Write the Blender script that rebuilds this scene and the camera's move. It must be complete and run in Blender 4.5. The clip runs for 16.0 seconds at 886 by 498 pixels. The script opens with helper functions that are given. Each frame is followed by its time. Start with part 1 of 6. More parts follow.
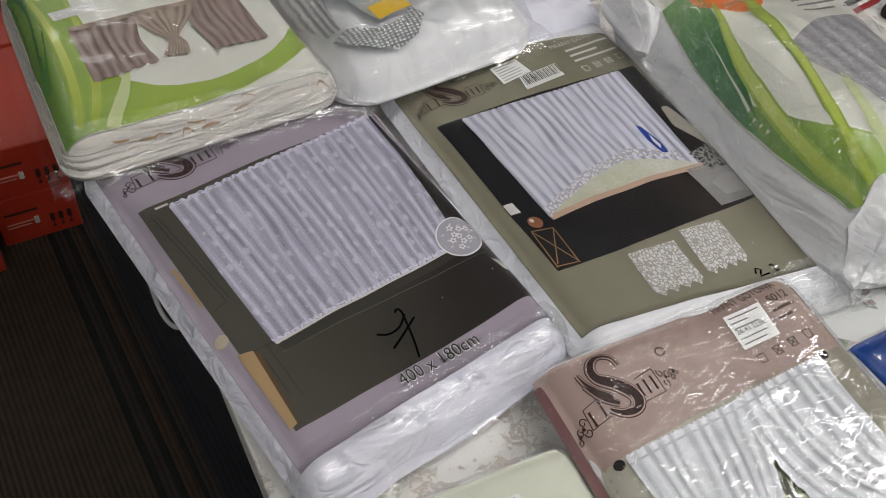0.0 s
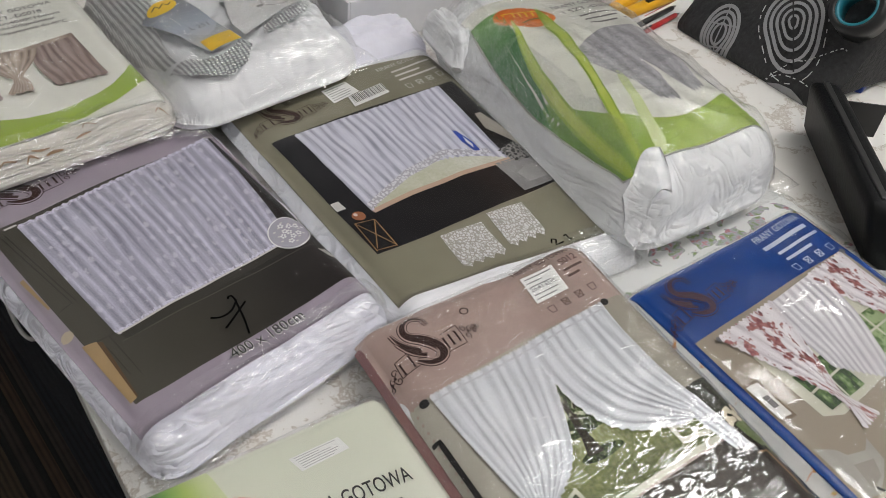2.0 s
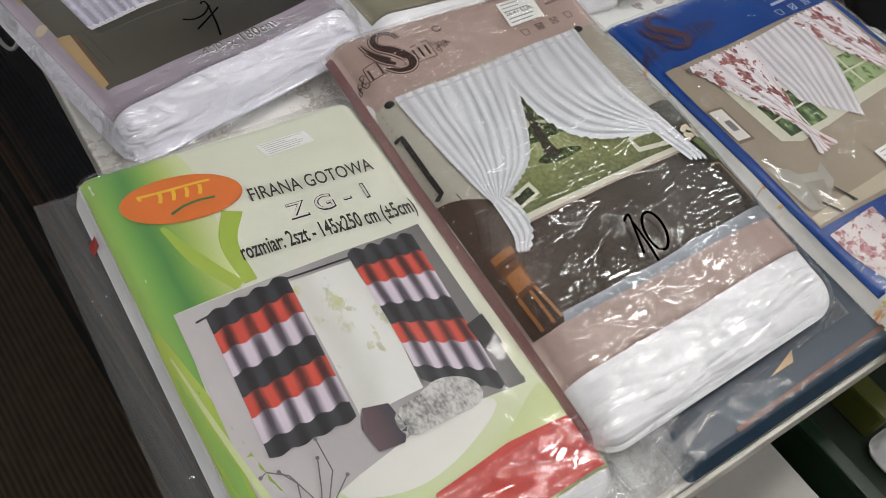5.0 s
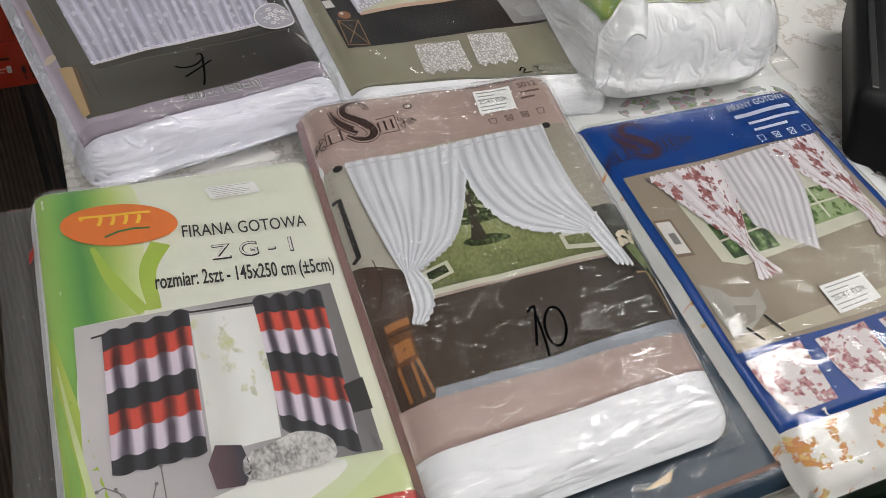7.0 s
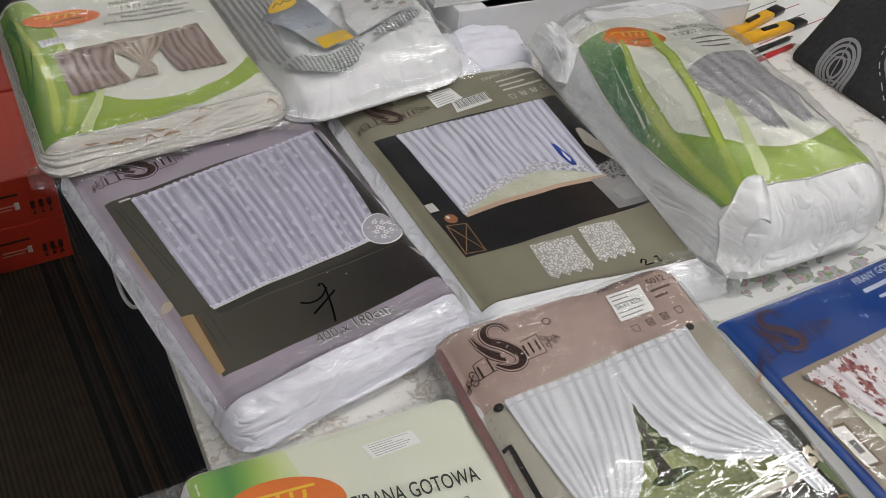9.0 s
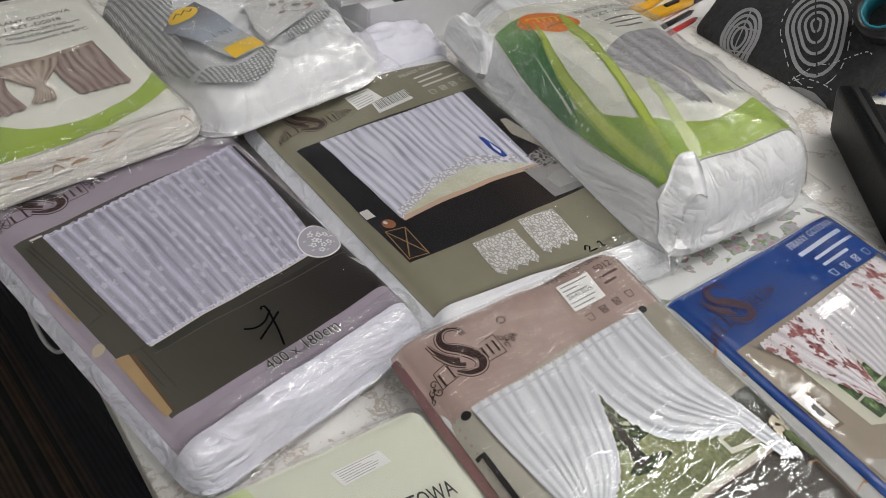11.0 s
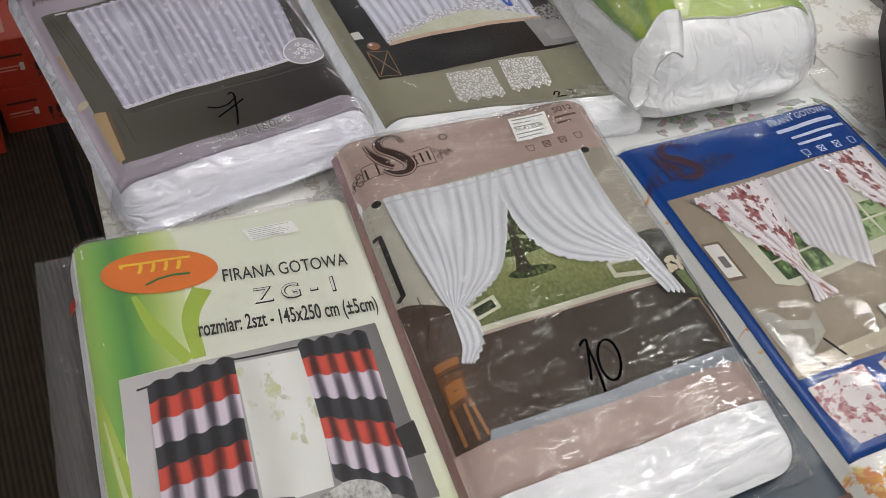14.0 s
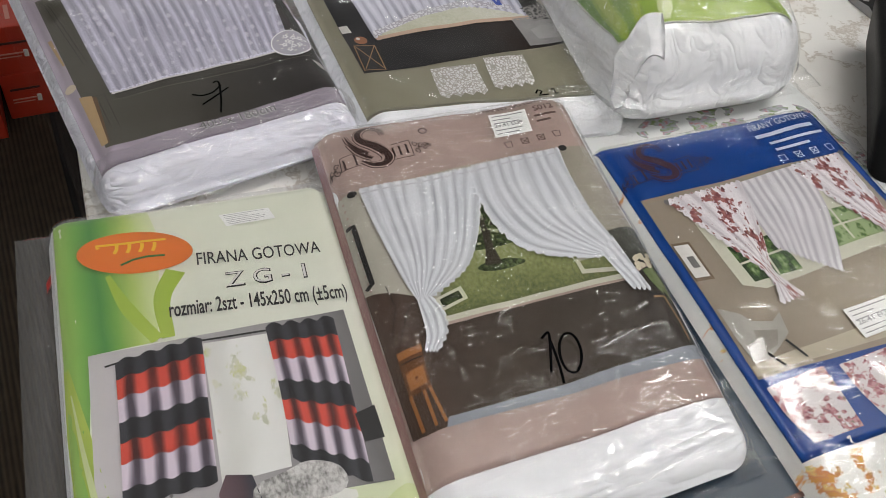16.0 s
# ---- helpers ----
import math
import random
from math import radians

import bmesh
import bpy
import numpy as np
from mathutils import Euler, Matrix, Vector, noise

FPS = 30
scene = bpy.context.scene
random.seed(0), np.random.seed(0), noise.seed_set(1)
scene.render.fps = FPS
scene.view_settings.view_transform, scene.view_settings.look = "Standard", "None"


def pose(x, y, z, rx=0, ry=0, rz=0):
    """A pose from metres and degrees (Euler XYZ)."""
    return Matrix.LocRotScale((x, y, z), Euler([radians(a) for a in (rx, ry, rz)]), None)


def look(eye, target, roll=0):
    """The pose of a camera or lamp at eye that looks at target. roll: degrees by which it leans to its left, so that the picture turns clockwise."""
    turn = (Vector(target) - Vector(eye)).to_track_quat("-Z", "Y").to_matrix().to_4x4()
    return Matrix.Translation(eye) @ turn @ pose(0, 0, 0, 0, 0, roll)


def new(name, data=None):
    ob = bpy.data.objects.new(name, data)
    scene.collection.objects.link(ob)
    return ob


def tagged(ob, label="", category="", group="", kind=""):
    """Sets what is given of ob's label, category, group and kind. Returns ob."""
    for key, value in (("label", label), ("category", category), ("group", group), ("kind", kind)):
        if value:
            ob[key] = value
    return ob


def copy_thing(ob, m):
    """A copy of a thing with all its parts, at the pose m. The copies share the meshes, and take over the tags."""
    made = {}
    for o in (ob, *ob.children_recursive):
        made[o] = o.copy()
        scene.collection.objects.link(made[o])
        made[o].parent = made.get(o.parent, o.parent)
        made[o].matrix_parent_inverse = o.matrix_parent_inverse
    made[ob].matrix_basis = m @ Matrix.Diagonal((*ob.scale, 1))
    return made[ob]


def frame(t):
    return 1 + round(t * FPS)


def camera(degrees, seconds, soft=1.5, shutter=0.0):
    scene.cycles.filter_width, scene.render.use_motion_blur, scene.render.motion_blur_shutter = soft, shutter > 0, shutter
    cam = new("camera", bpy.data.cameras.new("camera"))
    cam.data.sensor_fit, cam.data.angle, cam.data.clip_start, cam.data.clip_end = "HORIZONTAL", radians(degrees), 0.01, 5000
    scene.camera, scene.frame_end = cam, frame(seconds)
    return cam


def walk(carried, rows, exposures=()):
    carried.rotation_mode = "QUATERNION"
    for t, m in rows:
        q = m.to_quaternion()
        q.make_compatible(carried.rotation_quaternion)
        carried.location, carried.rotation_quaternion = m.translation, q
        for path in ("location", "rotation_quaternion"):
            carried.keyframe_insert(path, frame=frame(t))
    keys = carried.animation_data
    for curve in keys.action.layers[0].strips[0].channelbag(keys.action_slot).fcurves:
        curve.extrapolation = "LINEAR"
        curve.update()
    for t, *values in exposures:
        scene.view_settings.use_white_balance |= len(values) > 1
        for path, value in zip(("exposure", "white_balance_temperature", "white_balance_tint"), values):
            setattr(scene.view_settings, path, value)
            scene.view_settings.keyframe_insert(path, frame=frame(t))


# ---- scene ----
cam = camera(56.0, 16.0, soft=0.8)
PATH = [
    (0, (-0.032, -0.193, 1.331), (0.735, 0.991, -0.087), 7.2),
    (0.5, (-0.073, -0.177, 1.335), (0.842, 0.921, -0.064), 7.0),
    (1, (-0.076, -0.196, 1.351), (0.948, 0.871, 0.005), 7.9),
    (1.5, (-0.041, -0.259, 1.361), (1.007, 0.835, 0.054), 7.8),
    (2, (-0.015, -0.338, 1.361), (0.954, 0.822, 0.052), 6.8),
    (2.5, (-0.003, -0.424, 1.35), (0.856, 0.802, 0.023), 5.8),
    (3, (0.008, -0.485, 1.335), (0.81, 0.758, -0.011), 5.6),
    (3.5, (0.002, -0.507, 1.328), (0.768, 0.712, -0.06), 6.1),
    (4, (-0.007, -0.494, 1.305), (0.719, 0.675, -0.147), 6.3),
    (4.5, (-0.032, -0.46, 1.294), (0.69, 0.586, -0.25), 7.4),
    (5, (-0.032, -0.446, 1.293), (0.786, 0.495, -0.271), 10.0),
    (5.2, (-0.017, -0.449, 1.293), (0.809, 0.495, -0.264), 10.1),
    (7.3, (0.085, -0.533, 1.324), (0.723, 0.684, -0.129), 10.2),
    (7.5, (0.079, -0.532, 1.328), (0.692, 0.707, -0.118), 9.7),
    (8, (0.062, -0.519, 1.349), (0.671, 0.786, -0.04), 9.5),
    (8.4, (0.033, -0.468, 1.355), (0.683, 0.856, 0.005), 8.8),
    (8.5, (0.024, -0.451, 1.358), (0.692, 0.876, 0.019), 8.4),
    (9, (-0.023, -0.349, 1.361), (0.777, 0.94, 0.058), 6.9),
    (9.2, (-0.038, -0.314, 1.359), (0.833, 0.94, 0.068), 6.0),
    (11.3, (-0.035, -0.309, 1.348), (0.944, 0.856, 0.049), 6.5),
    (11.5, (-0.021, -0.323, 1.348), (0.942, 0.846, 0.043), 6.3),
    (12, (0.013, -0.371, 1.347), (0.905, 0.828, 0.018), 6.1),
    (12.5, (0.047, -0.422, 1.335), (0.872, 0.799, -0.018), 7.6),
    (13, (0.065, -0.467, 1.326), (0.793, 0.781, -0.057), 8.0),
    (13.5, (0.073, -0.492, 1.317), (0.741, 0.743, -0.108), 7.3),
    (14, (0.075, -0.502, 1.316), (0.721, 0.724, -0.126), 6.9),
    (14.5, (0.08, -0.516, 1.314), (0.709, 0.721, -0.126), 7.0),
    (15, (0.088, -0.529, 1.315), (0.713, 0.707, -0.128), 7.6),
    (15.5, (0.094, -0.531, 1.318), (0.722, 0.703, -0.126), 8.2),
    (16, (0.098, -0.527, 1.321), (0.729, 0.709, -0.12), 8.2),
]
walk(cam, [(t, look(eye, target, roll)) for t, eye, target, roll in PATH],
     [(0, -.14), (1, -.12), (2, -.08), (3.5, -.02), (5, 0), (7.5, -.04), (9, -.10), (11.5, -.08), (13, -.04), (16, -.05)])
# world: a closed shop room lit by ceiling panels; the world itself is only a dim grey
world = bpy.data.worlds.new("world")
scene.world = world
world.use_nodes = True
world.node_tree.nodes["Background"].inputs[0].default_value = (0.9, 0.95, 1.0, 1)
world.node_tree.nodes["Background"].inputs[1].default_value = 0.05
PANEL_GLOW = 22.5
TABLE = 0.75
CEILING = 2.9
CARPET_SHIFT = 0.35


# ---- materials ----
def node(nt, kind, **kw):
    n = nt.nodes.new(kind)
    for k, v in kw.items():
        if k == "operation":
            n.operation = v
        elif k == "invert":
            n.invert = v
        elif k == "uv_map":
            n.uv_map = v
        elif k == "data_type":
            n.data_type = v
        elif k == "blend_type":
            n.blend_type = v
        elif k == "feature":
            n.feature = v
        else:
            n.inputs[k].default_value = v
    return n


def rgba(c):
    return (*c, 1) if len(c) == 3 else c


def material(name, color=(0.8, 0.8, 0.8), rough=0.5, metal=0.0, grain=0.06, grain_scale=60.0, stain=0.06, stain_scale=6.0,
             bump=0.0, bump_scale=200.0, coat=0.0, spec=0.5, sheen=0.0):
    """A principled material, varied at two scales on object-space coordinates."""
    m = bpy.data.materials.new(name)
    m.use_nodes = True
    nt = m.node_tree
    b = nt.nodes["Principled BSDF"]
    geo = node(nt, "ShaderNodeNewGeometry")
    n1 = node(nt, "ShaderNodeTexNoise", Scale=grain_scale, Detail=4.0)
    n2 = node(nt, "ShaderNodeTexNoise", Scale=stain_scale, Detail=3.0)
    nt.links.new(geo.outputs["Position"], n1.inputs["Vector"])
    nt.links.new(geo.outputs["Position"], n2.inputs["Vector"])
    add = node(nt, "ShaderNodeMath", operation="MULTIPLY_ADD")
    add.inputs[1].default_value, add.inputs[2].default_value = 2 * grain, 1 - grain
    nt.links.new(n1.outputs["Fac"], add.inputs[0])
    add2 = node(nt, "ShaderNodeMath", operation="MULTIPLY_ADD")
    add2.inputs[1].default_value, add2.inputs[2].default_value = 2 * stain, 1 - stain
    nt.links.new(n2.outputs["Fac"], add2.inputs[0])
    mul = node(nt, "ShaderNodeMath", operation="MULTIPLY")
    nt.links.new(add.outputs[0], mul.inputs[0])
    nt.links.new(add2.outputs[0], mul.inputs[1])
    sc = node(nt, "ShaderNodeVectorMath", operation="SCALE")
    sc.inputs[0].default_value = color[:3]
    nt.links.new(mul.outputs[0], sc.inputs["Scale"])
    nt.links.new(sc.outputs[0], b.inputs["Base Color"])
    b.inputs["Roughness"].default_value = rough
    b.inputs["Metallic"].default_value = metal
    b.inputs["Coat Weight"].default_value = coat
    b.inputs["Coat Roughness"].default_value = 0.15
    b.inputs["Specular IOR Level"].default_value = spec
    b.inputs["Sheen Weight"].default_value = sheen
    if bump:
        n3 = node(nt, "ShaderNodeTexNoise", Scale=bump_scale, Detail=5.0)
        nt.links.new(geo.outputs["Position"], n3.inputs["Vector"])
        bp = node(nt, "ShaderNodeBump", Strength=bump, Distance=0.004)
        nt.links.new(n3.outputs["Fac"], bp.inputs["Height"])
        nt.links.new(bp.outputs[0], b.inputs["Normal"])
    return m


def base_socket(m):
    b = m.node_tree.nodes["Principled BSDF"]
    return m.node_tree, b


def ramp(nt, stops, interp="LINEAR"):
    r = node(nt, "ShaderNodeValToRGB")
    r.color_ramp.interpolation = interp
    els = r.color_ramp.elements
    els[0].position, els[0].color = stops[0][0], rgba(stops[0][1])
    els[-1].position, els[-1].color = stops[-1][0], rgba(stops[-1][1])
    for p, c in stops[1:-1]:
        els.new(p).color = rgba(c)
    return r


def marble_material():
    m = material("marble_foil", (0.8, 0.79, 0.77), 0.28)
    nt, b = base_socket(m)
    geo = node(nt, "ShaderNodeNewGeometry")
    warp = node(nt, "ShaderNodeTexNoise", Scale=7.0, Detail=6.0, Roughness=0.6)
    nt.links.new(geo.outputs["Position"], warp.inputs["Vector"])
    mixv = node(nt, "ShaderNodeVectorMath", operation="MULTIPLY_ADD")
    nt.links.new(warp.outputs["Color"], mixv.inputs[0])
    mixv.inputs[1].default_value = (0.35, 0.35, 0.35)
    nt.links.new(geo.outputs["Position"], mixv.inputs[2])
    vein = node(nt, "ShaderNodeTexNoise", Scale=6.0, Detail=5.0, Roughness=0.65)
    nt.links.new(mixv.outputs[0], vein.inputs["Vector"])
    r = ramp(nt, [(0.0, (0.82, 0.81, 0.78)), (0.47, (0.80, 0.79, 0.76)), (0.50, (0.52, 0.47, 0.41)), (0.525, (0.75, 0.73, 0.69)),
                  (1.0, (0.82, 0.81, 0.79))])
    nt.links.new(vein.outputs["Fac"], r.inputs[0])
    nt.links.new(r.outputs[0], b.inputs["Base Color"])
    return m


def carpet_material():
    """Dark ribbed carpet; the ribs and the woven stripes run along y."""
    m = material("ribbed_carpet", (0.05, 0.045, 0.04), 0.95)
    nt, b = base_socket(m)
    geo = node(nt, "ShaderNodeNewGeometry")
    sep = node(nt, "ShaderNodeSeparateXYZ")
    nt.links.new(geo.outputs["Position"], sep.inputs[0])
    ns = node(nt, "ShaderNodeTexNoise", Scale=30.0, Detail=6.0)
    nt.links.new(geo.outputs["Position"], ns.inputs["Vector"])
    # the carpet lies a little askew of the table
    askew = node(nt, "ShaderNodeMath", operation="MULTIPLY_ADD")
    nt.links.new(sep.outputs["Y"], askew.inputs[0])
    askew.inputs[1].default_value = 0.08
    nt.links.new(sep.outputs["X"], askew.inputs[2])
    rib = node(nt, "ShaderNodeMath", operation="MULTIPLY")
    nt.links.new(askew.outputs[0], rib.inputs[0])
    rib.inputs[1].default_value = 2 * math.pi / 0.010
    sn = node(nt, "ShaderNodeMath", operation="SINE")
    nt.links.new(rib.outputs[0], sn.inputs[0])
    sh = node(nt, "ShaderNodeMath", operation="ADD")
    nt.links.new(askew.outputs[0], sh.inputs[0])
    sh.inputs[1].default_value = CARPET_SHIFT
    pp = node(nt, "ShaderNodeMath", operation="WRAP")
    nt.links.new(sh.outputs[0], pp.inputs[0])
    pp.inputs[1].default_value, pp.inputs[2].default_value = 0.6, 0.0
    mp = node(nt, "ShaderNodeMath", operation="DIVIDE")
    nt.links.new(pp.outputs[0], mp.inputs[0])
    mp.inputs[1].default_value = 0.6
    base, dark, orange = (0.034, 0.024, 0.014), (0.004, 0.004, 0.004), (0.034, 0.021, 0.012)
    navy, umber = (0.006, 0.008, 0.012), (0.020, 0.016, 0.013)
    r = ramp(nt, [(0.0, base), (0.608, dark), (0.628, umber), (0.662, dark), (0.68, orange), (0.717, dark), (0.733, umber), (0.767, navy), (0.95, base)], "CONSTANT")
    nt.links.new(mp.outputs[0], r.inputs[0])
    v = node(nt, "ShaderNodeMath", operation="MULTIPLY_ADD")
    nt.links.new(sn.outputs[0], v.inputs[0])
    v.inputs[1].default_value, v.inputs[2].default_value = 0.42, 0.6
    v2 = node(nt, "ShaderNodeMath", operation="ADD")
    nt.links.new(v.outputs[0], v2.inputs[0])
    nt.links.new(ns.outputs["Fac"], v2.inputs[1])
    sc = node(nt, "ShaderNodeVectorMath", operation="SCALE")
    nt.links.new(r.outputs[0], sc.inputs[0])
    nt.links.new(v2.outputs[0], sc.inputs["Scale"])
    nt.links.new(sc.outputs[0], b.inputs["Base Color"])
    bp = node(nt, "ShaderNodeBump", Strength=0.8, Distance=0.003)
    nt.links.new(v2.outputs[0], bp.inputs["Height"])
    nt.links.new(bp.outputs[0], b.inputs["Normal"])
    return m


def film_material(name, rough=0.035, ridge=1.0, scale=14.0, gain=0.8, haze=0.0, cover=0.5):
    """Thin clear bag: see-through, smooth between narrow rounded creases that run in loose clusters; milky bags carry a little white haze."""
    m = bpy.data.materials.new(name)
    m.use_nodes = True
    nt = m.node_tree
    nt.nodes.clear()
    out = node(nt, "ShaderNodeOutputMaterial")
    geo = node(nt, "ShaderNodeNewGeometry")
    patch = node(nt, "ShaderNodeTexNoise", Scale=8.0, Detail=3.0, Roughness=0.6)
    nt.links.new(geo.outputs["Position"], patch.inputs["Vector"])
    where = node(nt, "ShaderNodeMapRange")
    where.inputs[1].default_value, where.inputs[2].default_value = 0.70 - 0.42 * cover, 0.84 - 0.42 * cover
    where.inputs[3].default_value = 0.12 * cover
    nt.links.new(patch.outputs["Fac"], where.inputs[0])
    total = None
    for turn, stretch, size, wide, amount in ((0.55, 0.22, scale, 0.022, 1.0), (-0.8, 0.25, scale * 1.6, 0.030, 0.8), (1.5, 0.3, scale * 2.3, 0.045, 0.6), (0.1, 0.4, scale * 4.0, 0.09, 0.4)):
        mp = node(nt, "ShaderNodeMapping")
        mp.inputs["Rotation"].default_value = (0, 0, turn)
        mp.inputs["Scale"].default_value = (stretch, 1, 1)
        nt.links.new(geo.outputs["Position"], mp.inputs["Vector"])
        ns = node(nt, "ShaderNodeTexNoise", Scale=size, Detail=1.5, Distortion=0.9)
        nt.links.new(mp.outputs[0], ns.inputs["Vector"])
        off = node(nt, "ShaderNodeMath", operation="SUBTRACT")
        nt.links.new(ns.outputs["Fac"], off.inputs[0])
        off.inputs[1].default_value = 0.5
        ab = node(nt, "ShaderNodeMath", operation="ABSOLUTE")
        nt.links.new(off.outputs[0], ab.inputs[0])
        fold = node(nt, "ShaderNodeMapRange")
        fold.interpolation_type = "SMOOTHSTEP"
        fold.inputs[1].default_value, fold.inputs[2].default_value = wide, 0.0
        fold.inputs[4].default_value = amount
        nt.links.new(ab.outputs[0], fold.inputs[0])
        if total is None:
            total = fold.outputs[0]
        else:
            n = node(nt, "ShaderNodeMath", operation="ADD")
            nt.links.new(total, n.inputs[0])
            nt.links.new(fold.outputs[0], n.inputs[1])
            total = n.outputs[0]
    height = node(nt, "ShaderNodeMath", operation="MULTIPLY")
    nt.links.new(total, height.inputs[0])
    nt.links.new(where.outputs[0], height.inputs[1])
    bp = node(nt, "ShaderNodeBump", Strength=1.0, Distance=0.0008 * ridge)
    nt.links.new(height.outputs[0], bp.inputs["Height"])
    fr = node(nt, "ShaderNodeFresnel", IOR=1.45)
    g = node(nt, "ShaderNodeMath", operation="MULTIPLY")
    nt.links.new(fr.outputs[0], g.inputs[0])
    g.inputs[1].default_value = gain
    cap = node(nt, "ShaderNodeMath", operation="MINIMUM")
    nt.links.new(g.outputs[0], cap.inputs[0])
    cap.inputs[1].default_value = 0.30
    tr = node(nt, "ShaderNodeBsdfTransparent")
    gl = node(nt, "ShaderNodeBsdfGlossy", Roughness=rough)
    nt.links.new(bp.outputs[0], gl.inputs["Normal"])
    mx = node(nt, "ShaderNodeMixShader")
    nt.links.new(cap.outputs[0], mx.inputs[0])
    nt.links.new(tr.outputs[0], mx.inputs[1])
    nt.links.new(gl.outputs[0], mx.inputs[2])
    last = mx
    if haze:
        df = node(nt, "ShaderNodeBsdfDiffuse")
        df.inputs[0].default_value = (0.85, 0.86, 0.87, 1)
        hz = node(nt, "ShaderNodeMixShader")
        hz.inputs[0].default_value = haze
        nt.links.new(mx.outputs[0], hz.inputs[1])
        nt.links.new(df.outputs[0], hz.inputs[2])
        last = hz
    nt.links.new(last.outputs[0], out.inputs[0])
    return m


def fold_cloth(name, color, stretch, strength=1.0, scale=1.0, rough=0.75):
    """Thin cloth gathered into soft folds; stretch gives the folds' run along x, y and z."""
    m = material(name, color, rough, bump=0.3, bump_scale=90, sheen=0.3)
    nt, b = base_socket(m)
    fine = b.inputs["Normal"].links[0].from_node
    geo = node(nt, "ShaderNodeNewGeometry")
    mp = node(nt, "ShaderNodeMapping")
    mp.inputs["Scale"].default_value = stretch
    nt.links.new(geo.outputs["Position"], mp.inputs["Vector"])
    ns = node(nt, "ShaderNodeTexNoise", Scale=scale, Detail=2.5, Distortion=0.8)
    nt.links.new(mp.outputs[0], ns.inputs["Vector"])
    v = ns.outputs["Fac"]
    for op, val in (("SUBTRACT", 0.5), ("ABSOLUTE", None)):
        n = node(nt, "ShaderNodeMath", operation=op)
        nt.links.new(v, n.inputs[0])
        if val is not None:
            n.inputs[1].default_value = val
        v = n.outputs[0]
    bp = node(nt, "ShaderNodeBump", Strength=strength, Distance=0.03)
    nt.links.new(v, bp.inputs["Height"])
    nt.links.new(bp.outputs[0], fine.inputs["Normal"])
    return m


MARBLE = marble_material()
CARPET = carpet_material()
FILM = film_material("clear_bag_film", 0.05, 0.6, 14.0, 0.4, 0.0, 0.22)
FILM_CRISP = film_material("crinkled_bag_film", 0.025, 1.5, 19.0, 2.3, 0.0, 0.68)
FILM_MID = film_material("creased_bag_film", 0.025, 1.0, 18.0, 1.2, 0.0, 0.40)
FILM_END = film_material("gathered_bag_film", 0.035, 2.6, 15.0, 4.0, 0.0, 1.0)
FILM_MILKY = film_material("milky_bag_film", 0.08, 0.8, 12.0, 1.2, 0.10, 0.5)
FILM_SMOKE = film_material("dull_bag_film", 0.12, 1.0, 16.0, 1.0, 0.13, 0.8)
WALL = material("wall_paint", (0.42, 0.42, 0.41), 0.8, bump=0.1)
CEIL = material("ceiling_board", (0.30, 0.30, 0.30), 0.9, bump=0.2)
LAMP_FRAME = material("lamp_frame_paint", (0.7, 0.7, 0.7), 0.4)
EDGE = material("table_edge_laminate", (0.66, 0.63, 0.57), 0.45)
PANEL_WHITE = material("table_panel_laminate", (0.62, 0.60, 0.57), 0.5)
LINEN_WHITE = material("white_voile", (0.74, 0.75, 0.78), 0.75, bump=0.5, bump_scale=55, sheen=0.3)
LINEN_LILAC = material("pale_lilac_voile", (0.77, 0.77, 0.86), 0.75, bump=0.5, bump_scale=55, sheen=0.3)
LINEN_FOLD = fold_cloth("white_voile_folds", (0.80, 0.81, 0.84), (7, 30, 30), 0.55)
LILAC_FOLD = fold_cloth("lilac_voile_folds", (0.77, 0.77, 0.86), (8, 36, 36), 0.65)
LINEN_ROLL = fold_cloth("white_voile_roll", (0.78, 0.79, 0.81), (26, 6, 24), 0.5)
LINEN_CRUMPLE = fold_cloth("white_voile_crumpled", (0.78, 0.79, 0.81), (10, 9, 10), 0.5)
BOX_CARD = material("white_box_card", (0.66, 0.66, 0.68), 0.45, stain=0.04)
RED_CARD = material("red_box_card", (0.50, 0.040, 0.016), 0.5)
GLYPH = material("box_mark_ink", (0.05, 0.012, 0.01), 0.6)
TEAL = material("teal_print", (0.003, 0.020, 0.042), 0.3, stain=0.3, stain_scale=14)
LEATHER = material("black_leather", (0.003, 0.0035, 0.004), 0.5, spec=0.18, bump=0.15, bump_scale=300)


def lamp_material():
    m = bpy.data.materials.new("lit_diffuser")
    m.use_nodes = True
    nt = m.node_tree
    nt.nodes.clear()
    out = node(nt, "ShaderNodeOutputMaterial")
    em = node(nt, "ShaderNodeEmission")
    em.inputs[0].default_value = (1.0, 0.975, 0.945, 1)
    em.inputs[1].default_value = PANEL_GLOW
    nt.links.new(em.outputs[0], out.inputs[0])
    return m


LIT = lamp_material()


# ---- mesh helpers ----
def link(name, verts, faces, mat, parent=None, label="", uvs=None, smooth=True):
    me = bpy.data.meshes.new(name)
    me.from_pydata([tuple(map(float, v)) for v in verts], [], [tuple(map(int, f)) for f in faces])
    me.materials.append(mat)
    if uvs is not None:
        lay = me.uv_layers.new(name="uv")
        idx = np.empty(len(me.loops), dtype=np.int32)
        me.loops.foreach_get("vertex_index", idx)
        lay.data.foreach_set("uv", np.asarray(uvs, dtype=np.float32)[idx].ravel())
    if smooth:
        me.polygons.foreach_set("use_smooth", [True] * len(me.polygons))
    me.update()
    ob = new(name, me)
    if parent is not None:
        ob.parent = parent
    if label:
        tagged(ob, label)
    return ob


